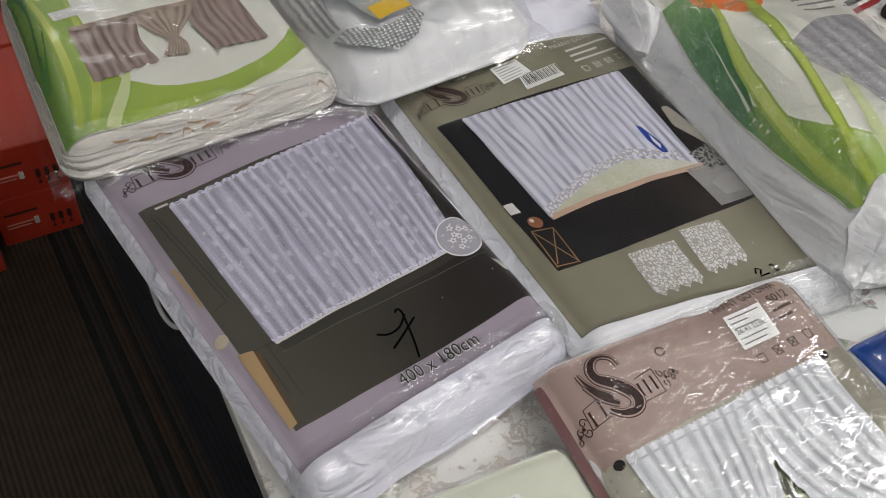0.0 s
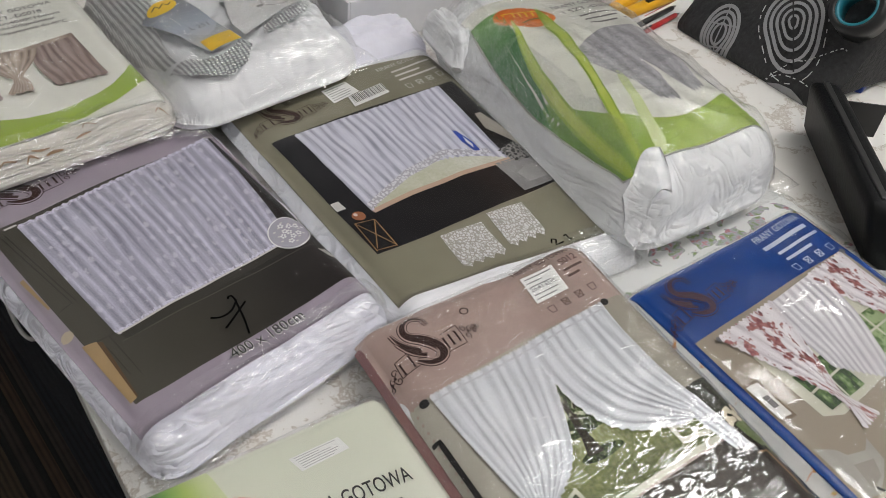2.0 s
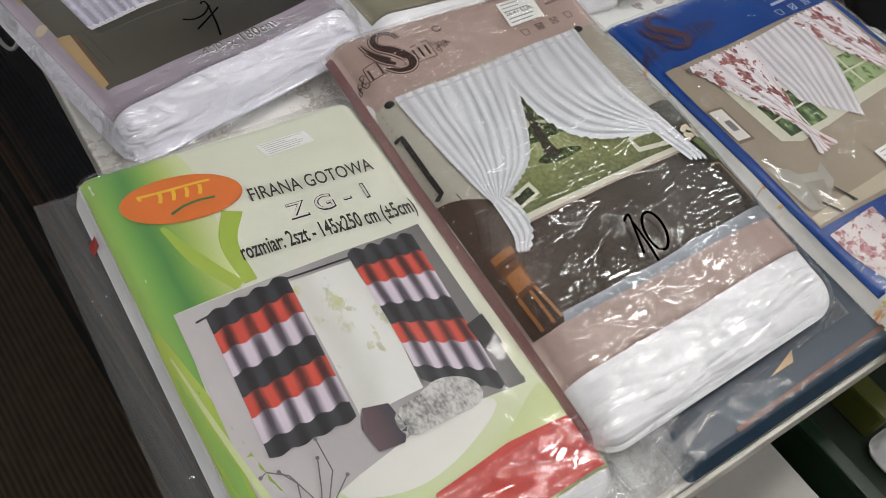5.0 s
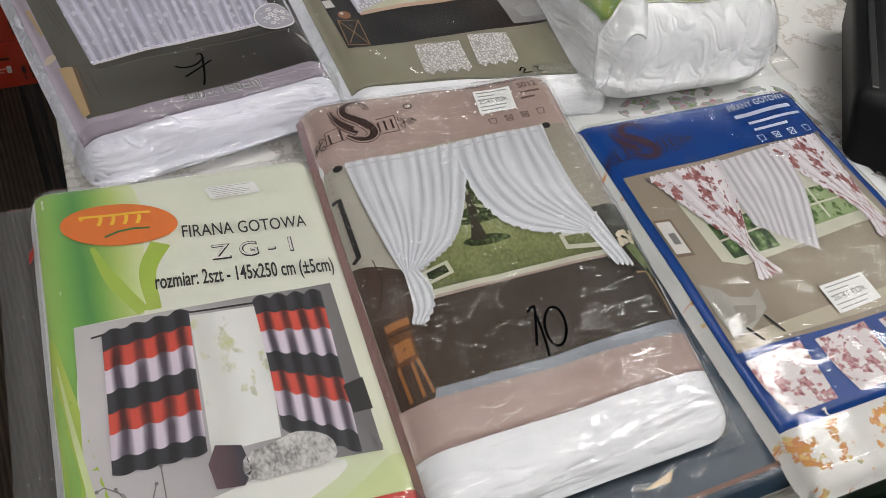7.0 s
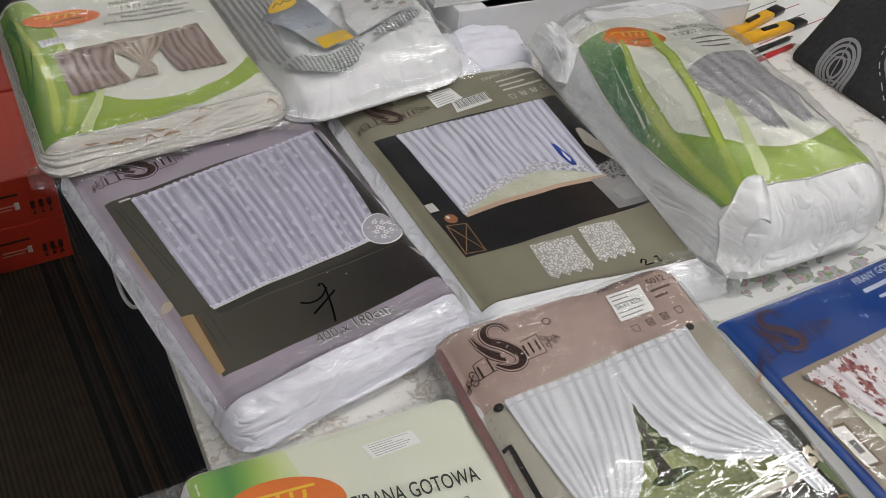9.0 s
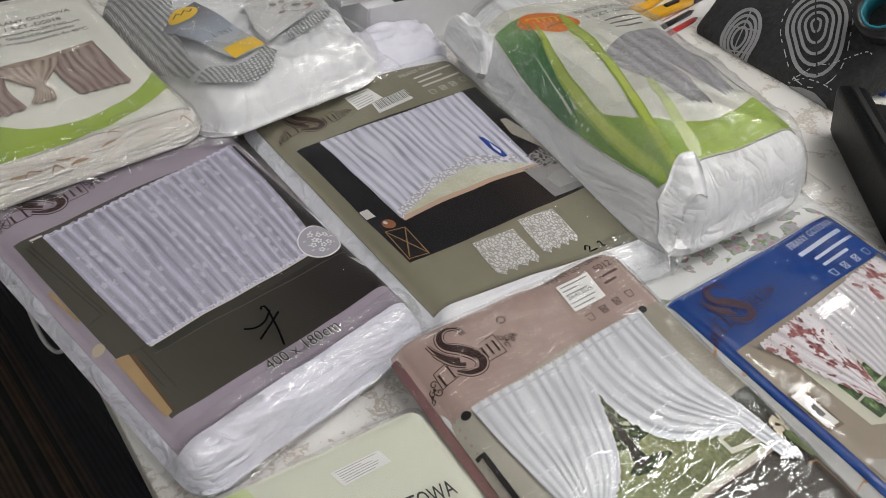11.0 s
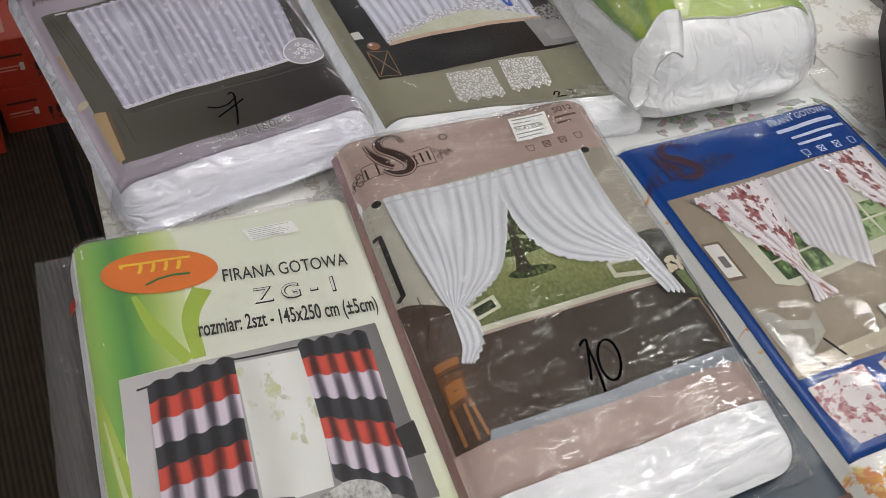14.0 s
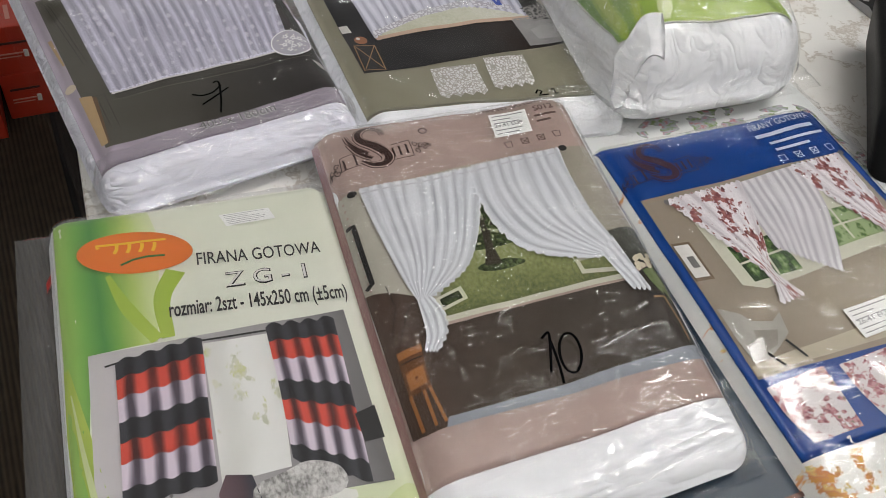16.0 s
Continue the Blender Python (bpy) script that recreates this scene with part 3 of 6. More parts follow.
def drape(pack, left, right, mat, parent, layer=5, label="", head=(0, 0), hem=(0, 0), edge=(0, 0, 0), bow=0.0, name="curtain_picture"):
    """A pictured curtain hung between two edge lines, both given from the top down. Its own coordinates run across and down it, so that the folds follow
    the cloth. head and hem: how many scallops and how deep; edge: which side is frilled, how many and how deep; bow lifts the hem's middle."""
    nu, nv = 64, 40
    lo, hi = glide(left, nv), glide(right, nv)
    s, t = np.meshgrid(np.linspace(0, 1, nu), np.linspace(0, 1, nv), indexing="ij")
    p = lo[None] * (1 - s[..., None]) + hi[None] * s[..., None]
    p[..., 1] += bow * 4 * s * (1 - s) * t ** 3
    if head[0]:
        p[..., 1] += head[1] * np.abs(np.sin(math.pi * head[0] * s)) * np.clip(1 - t * nv / 2, 0, 1)
    if hem[0]:
        p[..., 1] -= hem[1] * np.abs(np.sin(math.pi * hem[0] * s)) * np.clip(1 - (1 - t) * nv / 2, 0, 1)
    if edge[1]:
        k = edge[2] * np.abs(np.sin(math.pi * edge[1] * t)) * np.clip(1 - (1 - s if edge[0] > 0 else s) * nu / 3, 0, 1)
        p[..., 0] += edge[0] * k
        p[..., 1] -= .6 * k
    uv = np.stack([s.ravel(), 1 - t.ravel()], 1)
    return link(name, pack.place(p[..., 0], p[..., 1], 0.0012 + 0.00035 * layer).reshape(-1, 3), grid_faces(nu, nv)[:, ::-1], mat, parent, label, uv)


def drape_ink(name, stops, folds=14.0, uneven=0.35, fine=0.12, weave=0.08, bands=None, blooms=None, dots=None, frill=0.0, rough=0.42):
    """Print of hanging cloth, on a curtain's own coordinates: uneven folds from head to hem, woven bands, blooms or embroidered dots."""
    m = material(name, (0.8, 0.8, 0.8), rough)
    nt, b = base_socket(m)
    tc, sep = uv_nodes(nt)
    u, v = sep.outputs["X"], sep.outputs["Y"]

    def noise(sx, sy, detail=2.0, rough_=0.5):
        mp = node(nt, "ShaderNodeMapping")
        mp.inputs["Scale"].default_value = (sx, sy, 1)
        nt.links.new(tc.outputs[0], mp.inputs["Vector"])
        n = node(nt, "ShaderNodeTexNoise", Scale=1.0, Detail=detail, Roughness=rough_)
        nt.links.new(mp.outputs[0], n.inputs["Vector"])
        return n.outputs["Fac"]

    s = mathn(nt, "ADD", mathn(nt, "MULTIPLY", u, folds), mathn(nt, "MULTIPLY", noise(folds * .30, .9, 1.0), uneven * 6))
    w = mathn(nt, "SINE", mathn(nt, "MULTIPLY", s, 2 * math.pi))
    f = mathn(nt, "MULTIPLY_ADD", w, 0.24, 0.5)
    f = mathn(nt, "ADD", f, mathn(nt, "MULTIPLY", mathn(nt, "SUBTRACT", noise(folds * 2.6, 2.2, 2.0), .5), fine * 6))
    f = mathn(nt, "ADD", f, mathn(nt, "MULTIPLY", mathn(nt, "SUBTRACT", noise(3.0, 3.0, 2.0), .5), 0.35))
    f = mathn(nt, "ADD", f, mathn(nt, "MULTIPLY", mathn(nt, "SUBTRACT", noise(110, 110, 2.0), .5), weave * 4))
    r = ramp(nt, stops)
    nt.links.new(f, r.inputs[0])
    col = r.outputs[0]

    def over(mask, top):
        mx = node(nt, "ShaderNodeMix", data_type="RGBA")
        nt.links.new(mask, mx.inputs[0])
        nt.links.new(col, mx.inputs[6])
        if isinstance(top, tuple):
            mx.inputs[7].default_value = rgba(top)
        else:
            nt.links.new(top, mx.inputs[7])
        return mx.outputs[2]

    if bands:
        vb = mathn(nt, "ADD", v, mathn(nt, "MULTIPLY", w, 0.010))
        rb = ramp(nt, bands, "CONSTANT")
        nt.links.new(vb, rb.inputs[0])
        mx = node(nt, "ShaderNodeMix", data_type="RGBA", blend_type="MULTIPLY")
        mx.inputs[0].default_value = 1.0
        nt.links.new(rb.outputs[0], mx.inputs[6])
        nt.links.new(col, mx.inputs[7])
        col = mx.outputs[2]
    if blooms:
        sx, sy, level, petals = blooms
        cloud = mathn(nt, "MULTIPLY_ADD", mathn(nt, "SUBTRACT", noise(sx * .35, sy * .35, 1.0), .5), 0.55, noise(sx, sy, 4.0, .65))
        mask = node(nt, "ShaderNodeMapRange")
        mask.inputs[1].default_value, mask.inputs[2].default_value = level, level + .035
        nt.links.new(cloud, mask.inputs[0])
        rp = ramp(nt, petals)
        nt.links.new(noise(sx * 2.4, sy * 2.4, 2.0), rp.inputs[0])
        col = over(mask.outputs[0], rp.outputs[0])
    if dots:
        sx, sy, size, tint = dots
        mp = node(nt, "ShaderNodeMapping")
        mp.inputs["Scale"].default_value = (sx, sy, 1)
        mp.inputs["Rotation"].default_value = (0, 0, .12)
        nt.links.new(tc.outputs[0], mp.inputs["Vector"])
        vo = node(nt, "ShaderNodeTexVoronoi", Scale=1.0, Randomness=0.45)
        nt.links.new(mp.outputs[0], vo.inputs["Vector"])
        ragged = mathn(nt, "ADD", vo.outputs["Distance"], mathn(nt, "MULTIPLY", mathn(nt, "SUBTRACT", noise(sx * 5, sy * 5, 2.0), .5), .45))
        mask = node(nt, "ShaderNodeMapRange")
        mask.inputs[1].default_value, mask.inputs[2].default_value = size, size * .55
        mask.inputs[4].default_value = 0.5
        nt.links.new(ragged, mask.inputs[0])
        col = over(mask.outputs[0], tint)
    if frill:
        lace = mathn(nt, "MULTIPLY", mathn(nt, "GREATER_THAN", mathn(nt, "ABSOLUTE", mathn(nt, "SUBTRACT", v, .5)), .5 - frill), mathn(nt, "GREATER_THAN", noise(90, 60, 2.0), .47))
        col = over(lace, tuple(min(1, c * 1.05) for c in stops[-1][1]))
    nt.links.new(col, b.inputs["Base Color"])
    return m


def ellipse(cu, cv, ru, rv, n=36, tilt=0.0):
    """Points of an ellipse in card coordinates; tilt lifts its right end."""
    return [(cu + ru * math.cos(2 * math.pi * k / n), cv + rv * math.sin(2 * math.pi * k / n) + tilt * math.cos(2 * math.pi * k / n)) for k in range(n)]


def smooth(poly, rounds=2):
    """The same outline with its corners cut round."""
    p = [np.array(a, float) for a in poly]
    for _ in range(rounds):
        p = [q for a, b in zip(p, p[1:] + p[:1]) for q in (a * .75 + b * .25, a * .25 + b * .75)]
    return [tuple(a) for a in p]


def wavy(a, b, n, amp, across=(0, 1)):
    """Points from a to b with small scallops."""
    out = []
    for k in range(2 * n + 1):
        t = k / (2 * n)
        s = amp * (1 if k % 2 else 0)
        out.append((a[0] + (b[0] - a[0]) * t + s * across[0], a[1] + (b[1] - a[1]) * t + s * across[1]))
    return out


def text_ink(pack, name, body, a, b, height, mat, parent, layer=3, fat=0.0, label=""):
    """Lettering whose baseline runs from a to b in card coordinates, height in metres."""
    cu = bpy.data.curves.new(name, "FONT")
    cu.body, cu.resolution_u, cu.offset = body, 3, fat
    tmp = bpy.data.objects.new(name, cu)
    scene.collection.objects.link(tmp)
    dg = bpy.context.evaluated_depsgraph_get()
    me = bpy.data.meshes.new_from_object(tmp.evaluated_get(dg))
    bpy.data.objects.remove(tmp)
    co = np.array([v.co[:] for v in me.vertices])
    faces = [list(p.vertices) for p in me.polygons]
    bpy.data.meshes.remove(me)
    bpy.data.curves.remove(cu)
    lo, hi = co.min(0), co.max(0)
    s = (co[:, 0] - lo[0]) / (hi[0] - lo[0])
    t = co[:, 1] / 0.69 * height / pack.h
    du, dv = b[0] - a[0], b[1] - a[1]
    up_u = -dv * pack.h / max(abs(du) * pack.w, 1e-6) * (pack.h / pack.w)
    u = a[0] + du * s + t * up_u * 0.6
    v = a[1] + dv * s + t
    return link(name, pack.place(u, v, 0.0012 + 0.00035 * layer), faces, mat, parent, label, np.stack([u, v], 1), smooth=False)


def bars(pack, name, a, b, dv, rows, mat, parent, layer=3, fill=0.55, seed=1):
    """Unreadable small print: rows of plain bars."""
    rnd = random.Random(seed)
    for k in range(rows):
        v = a[1] - dv * k
        vb = b[1] - dv * k
        end = 1.0 if k % 2 == 0 else rnd.uniform(0.6, 0.95)
        q = [(a[0], v), (a[0] + (b[0] - a[0]) * end, v + (vb - v) * end)]
        q += [(q[1][0], q[1][1] + dv * fill), (a[0], v + dv * fill)]
        pack.ink(name, q, mat, parent, layer, cell=0.02)


def care_marks(pack, a, b, mat, parent, layer=2):
    """Four small laundry symbols in a row."""
    for k in range(4):
        u, v = a[0] + (b[0] - a[0]) * k / 3, a[1] + (b[1] - a[1]) * k / 3
        s, t = 0.016, 0.016 * pack.w / pack.h
        pack.stroke("care_mark", [(u - s, v + t), (u - s * .7, v - t), (u + s * .7, v - t), (u + s, v + t), (u - s, v + t)], 0.0010, mat, parent, layer)
        if k in (1, 2):
            pack.stroke("care_mark", [(u - s, v - t), (u + s, v + t)], 0.0010, mat, parent, layer)
            pack.stroke("care_mark", [(u - s, v + t), (u + s, v - t)], 0.0010, mat, parent, layer)


def swan_logo(pack, u0, u1, v0, v1, mat, parent, layer=2, gap=None):
    """A maker's mark as plain shapes: an outlined swan-like curl with a feathered wing, bars on a banner and leaf curls at both ends."""
    W = (u1 - u0) * pack.w

    def at(*pts):
        return [(u0 + (u1 - u0) * x, v0 + (v1 - v0) * y) for x, y in pts]

    neck = at((.562, .751), (.545, .87), (.479, .946), (.402, .924), (.345, .811), (.357, .686), (.455, .562), (.531, .416), (.55, .292), (.5, .205), (.405, .205), (.312, .308))
    thick = [.010, .018, .030, .045, .062, .078, .086, .088, .080, .060, .040, .018]
    feathers = [at((.229, .822), (.252, .681), (.307, .546), (.39, .432)), at((.231, .665), (.279, .535), (.379, .389)), at((.264, .524), (.329, .422), (.41, .33))]
    if gap is not None:
        for extra, m_, lay in ((.040, mat, layer), (.024, gap, layer + 1)):
            ribbon(pack, "mark_outline", neck, [(w + extra) * W for w in thick], m_, parent, lay, 40)
            for f in feathers:
                ribbon(pack, "mark_outline", f, [(w + extra) * W for w in (.006, .024, .026, .02)], m_, parent, lay)
    ribbon(pack, "mark_curl", neck, [w * W for w in thick], mat, parent, layer + 2, 40)
    for f in feathers:
        ribbon(pack, "mark_feather", f, [w * W for w in (.006, .028, .034, .03)], mat, parent, layer + 2)
    if gap is not None:
        pack.stroke("mark_spiral", at(*[(.462 + (.012 + .0065 * a) * math.cos(a), .315 + 2.0 * (.012 + .0065 * a) * math.sin(a)) for a in np.linspace(0, 6.8, 22)]), .009 * W, gap, parent, layer + 3)
    for x, y0, y1 in ((.156, .20, .368), (.262, .243, .438), (.612, .281, .454), (.672, .297, .47), (.738, .308, .481)):
        pack.stroke("mark_bar", at((x, y0), (x, y1)), .018 * W, mat, parent, layer + 1)
        for y in (y0, y1):
            pack.stroke("mark_bar", at((x - .016, y), (x + .016, y)), .006 * W, mat, parent, layer + 1)
    for a, b in (((.129, .422), (.314, .492)), ((.117, .173), (.30, .232)), ((.607, .517), (.781, .561)), ((.588, .228), (.781, .243)), ((.129, .422), (.117, .173)), ((.781, .561), (.781, .243))):
        pack.stroke("mark_line", at(a, b), .007 * W, mat, parent, layer + 1)
    for x, y, r, turn in ((.085, .30, .028, 0), (.088, .18, .028, 3), (.045, .22, .024, 1.5), (.018, .14, .018, 4), (.825, .47, .028, 2), (.825, .33, .028, 5), (.872, .42, .026, 1), (.915, .45, .022, 3), (.905, .36, .022, 0), (.955, .41, .016, 2)):
        pack.stroke("mark_leaf", at(*[(x + r * math.cos(a + turn) * (1 - a / 9), y + 2.1 * r * math.sin(a + turn) * (1 - a / 9)) for a in np.linspace(0, 6.5, 14)]), .008 * W, mat, parent, layer + 1)
    for x, y in ((.03, .19), (.07, .24), (.85, .40), (.935, .43)):
        pack.ink("mark_leaf", at(*ellipse(x, y, .012, .026, 8)), mat, parent, layer + 1, cell=.02)


def price_label(pack, quad, parent, paper, ink, layer=4, price=""):
    """A stuck-on white paper label with rows of fine print."""
    ob = pack.ink("price_label", quad, paper, parent, layer, "white printed paper label")
    a, b, c, d = [np.array(p) for p in quad]
    rows = 6
    for k in range(rows):
        t = (k + 0.7) / (rows + 0.6)
        l, r = a + (d - a) * t, b + (c - b) * t
        end = (0.9, 0.55, 0.75, 0.85, 0.8, 0.7)[k]
        l2, r2 = l + (r - l) * 0.07, l + (r - l) * end
        dn = (d - a) * 0.032
        if price and k == 3:
            text_ink(pack, "price", price, l2 + dn, r2 + dn, 0.0050, ink, parent, layer + 1, 0.01)
        else:
            pack.ink("fine_print", [l2, r2, r2 + dn, l2 + dn], ink, parent, layer + 1, cell=0.02)
    return ob


INK = pr("dark_print", (0.018, 0.017, 0.017))
MARK_BROWN = pr("dark_brown_print", (0.045, 0.022, 0.020))
LABEL_INK = pr("faint_grey_print", (0.30, 0.30, 0.31))
PAPER = pr("label_paper", (0.80, 0.80, 0.79), 0.55)
GREY_PRINT = pr("grey_print", (0.16, 0.15, 0.15))
PALE_PRINT = pr("pale_print", (0.62, 0.60, 0.58))
MARKER = pr("black_marker", (0.004, 0.004, 0.005), 0.85, spec=0.05)
CARD_LAV = pr("lilac_card", (0.36, 0.315, 0.375), stain=0.12)
CARD_GREY = pr("olive_grey_card", (0.235, 0.22, 0.16), stain=0.1)
CARD_BROWN = pr("dusty_rose_card", (0.40, 0.295, 0.265), stain=0.08)
CARD_PALE = blend_ink("pale_green_card", [(0.0, (0.50, 0.60, 0.28)), (0.25, (0.68, 0.70, 0.55)), (0.6, (0.70, 0.71, 0.62)), (1.0, (0.66, 0.68, 0.57))], "Y", 0.08)
CARD_BLUE = pr("royal_blue_card", (0.003, 0.045, 0.225), 0.3, stain=0.1)

TH = "curtain packs on the table"


def wrinkled(amp, s, seed=0.0, card_top=1.0, card_low=0.0):
    """Fabric relief where the card leaves it bare: folds of cloth."""
    def f(u, v):
        bare = np.maximum.reduce([np.clip((card_low - v) / .03, 0, 1), np.clip((v - card_top) / .03, 0, 1), np.clip(-u / .02, 0, 1), np.clip((u - 1) / .02, 0, 1)])
        return bare * amp * (0.8 * vnoise(u * s * 1.1 + seed, v * s * 1.6 + seed) + 0.7 * (0.5 - np.abs(vnoise(u * s * 1.7 + 3 * seed + v * s, v * s * 2.2))))
    return f


# ---- lilac pack with a picture of a dark room ----
LAV = Pack([(.062, .10), (.308, .15), (.285, .50), (0, .457)], (-.03, 1.03, -.10, 1.13), .752, .796, .03, .002, 1.0)
t = empty("curtain_pack", "lilac curtain pack with dark room picture in clear bag", "curtain pack", TH)
LAV.body("fabric", LILAC_FOLD, t, "folded pale lilac voile", 0.003, wrinkled(0.012, 9, 3, 1.12))
for k in range(4):
    LAV.stroke("fabric_fold", [(u, -.085 - .006 * k + .006 * math.sin(9 * u + 2 * k) - .008 * abs(u - .5)) for u in np.linspace(.02 + .02 * k, .98 - .03 * k, 40)], .0035, LINEN_LILAC, t, 2 + k)
thing, t = t, LAV.sheet("card", CARD_LAV, t, 0, 1, 0.0, 1.11, label="lilac printed card")
DARK_ROOM = blend_ink("dark_room_print", [(0.0, (0.085, 0.080, 0.066)), (0.35, (0.055, 0.050, 0.040)), (0.75, (0.022, 0.019, 0.017)), (1.0, (0.020, 0.016, 0.016))], "X", 0.10, 4.0)
LINE_ROOM = pr("room_panel_line", (0.045, 0.042, 0.035))
LINE_PALE = pr("room_panel_light", (0.13, 0.12, 0.10))
LAV_CURTAIN = drape_ink("printed_lilac_net", [(0.06, (0.23, 0.22, 0.29)), (0.35, (0.36, 0.35, 0.44)), (0.58, (0.44, 0.43, 0.53)), (0.95, (0.64, 0.63, 0.74))], 20.0, .30, .17, .17, dots=(21, 11, .32, (.72, .71, .78)), frill=.02)
LAV.ink("room_picture", [(.045, .838), (.5, .870), (.955, .890), (1.0, .48), (1.005, .075), (.75, .068), (.4, .068), (.05, .075)], DARK_ROOM, t, 1, "dark room photograph")
LAV.stroke("panel_line", [(.12, .30), (.97, .285)], .0016, LINE_ROOM, t, 2)
LAV.stroke("panel_line", [(.15, .262), (.96, .25)], .0010, LINE_PALE, t, 2)
for a, b in (((.07, .80), (.11, .46)), ((.085, .80), (.125, .46)), ((.11, .46), (.06, .45)), ((.13, .30), (.13, .14)), ((.13, .30), (.06, .30)), ((.10, .27), (.10, .16))):
    LAV.stroke("panel_line", [a, b], .0011, LINE_ROOM, t, 2)
LAV.ink("dark_door", [(.955, .89), (.968, .89), (1.0, .30), (.96, .30), (.955, .5)], pr("black_print", (.012, .011, .012)), t, 2)
drape(LAV, [(.137, .815), (.145, .55), (.152, .297)], [(.955, .888), (.94, .60), (.905, .312)], LAV_CURTAIN, t, 3, "lilac net curtain photograph", (38, .012), (34, .012))
LAV.stroke("curtain_rod", [(.095, .822), (.14, .826)], .003, PALE_PRINT, t, 4)
LAV.stroke("curtain_rod", [(.94, .893), (.985, .896)], .003, PALE_PRINT, t, 4)
LAV.stroke("curtain_hem", [(.155, .290), (.90, .303)], .0022, PALE_PRINT, t, 4)
LAV.ink("skirting_shade", [(.16, .285), (.90, .298), (.89, .275), (.17, .26)], LINE_ROOM, t, 2)
LAV.ink("detail_ring", ellipse(.911, .328, .088, .071, tilt=.004), PAPER, t, 5)
LAV.ink("detail_disc", ellipse(.911, .328, .083, .066, tilt=.004), pr("lilac_grey_print", (.40, .385, .45)), t, 6)
rnd = random.Random(4)
for k in range(9):
    # small embroidered blossoms of five petals, with leaves round them
    a, d = 2.4 * k, .028 * math.sqrt(k / 3)
    cu_, cv_ = .911 + 1.0 * d * math.cos(a), .328 + .95 * d * math.sin(a)
    for j in range(5):
        LAV.ink("detail_petal", ellipse(cu_ + .0085 * math.cos(1.257 * j + k), cv_ + .0068 * math.sin(1.257 * j + k), .0050, .0040, 6), PAPER, t, 7, cell=.02)
for k in range(12):
    a = .52 * k
    LAV.ink("detail_leaf", ellipse(.911 + .058 * math.cos(a) * (.8 + .2 * (k % 2)), .328 + .047 * math.sin(a) * (.8 + .2 * (k % 2)), .007, .0035, 6), PALE_PRINT, t, 7, cell=.02)
TAN = pr("tan_print", (.40, .28, .15))
LAV.ink("wooden_slat", [(.040, .312), (.085, .300), (.066, .088), (.040, .085)], TAN, t, 3)
LAV.ink("slat_side", [(.085, .300), (.10, .29), (.072, .088), (.066, .088)], pr("brown_print", (.12, .07, .035)), t, 3)
LAV.ink("vase_bloom", ellipse(.028, .368, .022, .018, 9), pr("cream_print", (.55, .48, .36)), t, 3)
LAV.ink("slat_top", [(.026, .62), (.040, .62), (.046, .48), (.038, .48)], TAN, t, 3)
LAV.ink("white_vase", [(.955, .225), (.985, .215), (1.0, .175), (.975, .178)], PALE_PRINT, t, 4)
for pts in ([(.422, .171), (.455, .157), (.500, .160), (.545, .185)], [(.520, .200), (.532, .208), (.541, .198), (.530, .160), (.512, .110), (.490, .066)], [(.440, .118), (.50, .140), (.565, .166)]):
    LAV.stroke("marker_stroke", glide(pts, 16), .0022, MARKER, t, 8, "black felt-pen stroke", .004)
text_ink(LAV, "size_text", "400 x 180cm", (.394, .030), (.701, .026), .0122, PAPER, t, 4, 0.030)
text_ink(LAV, "size_text", "400 x 180cm", (.394, .030), (.701, .026), .0122, INK, t, 6, -.002)
care_marks(LAV, (.765, .985), (.945, .985), PALE_PRINT, t)
swan_logo(LAV, .035, .47, .885, 1.075, MARK_BROWN, t, 2, CARD_LAV)
LAV.film(FILM, thing, (-.09, 1.05, -.13, 1.15), .003, .0007, 20.0)
LAV.film(FILM_END, thing, (-.06, 1.05, -.13, .02), .008, .007, 16.0, "gathered end of the clear bag", name="bag_end")

# ---- olive grey pack ----
GREY = Pack([(.323, .135), (.601, .112), (.632, .518), (.322, .497)], (-.03, 1.03, -.13, 1.09), .752, .796, .03, .002, 4.0)
t = empty("curtain_pack", "olive grey curtain pack with black room picture in clear bag", "curtain pack", TH)
GREY.body("fabric", LINEN_FOLD, t, "folded white voile", 0.004, wrinkled(0.006, 7, 5, 1.06, -.05))
for k in range(4):
    GREY.stroke("fabric_fold", [(u, -.108 - .006 * k + .004 * math.sin(7 * u + 2 * k)) for u in np.linspace(.5, .99, 24)], .004, LINEN_WHITE, t, 2 + k)
thing, t = t, GREY.sheet("card", CARD_GREY, t, -.005, 1.0, -.04, 1.0, label="olive grey printed card",
           shape=lambda u, v: (u, v + .05 * np.clip(v, 0, 1) * (1 - (2 * u - 1.0) ** 2) - .02 * np.clip(v, 0, 1) * u))
BLACK_ROOM = blend_ink("black_room_print", [(0.0, (0.009, 0.009, 0.012)), (0.55, (0.012, 0.010, 0.010)), (0.7, (0.022, 0.015, 0.013)), (0.9, (0.010, 0.009, 0.010))], "X", 0.2, 3.0)
GREY.ink("room_picture", [(.042, .774), (.5, .80), (.955, .80), (.975, .35), (.965, .205), (.5, .172), (.055, .145)], BLACK_ROOM, t, 1, "black room photograph")
GREY.ink("sea_glow", [(.17, .318), (.30, .43), (.45, .465), (.62, .49), (.83, .43), (.86, .352), (.60, .35), (.35, .336)], blend_ink("pale_sage_print", [(0, (.45, .46, .32)), (1, (.62, .62, .55))], "X", .5, 14, fine=.5), t, 2)
GREY.stroke("peach_sill", [(.17, .318), (.35, .338), (.6, .352), (.86, .352)], .007, pr("peach_print", (.52, .36, .27)), t, 3)
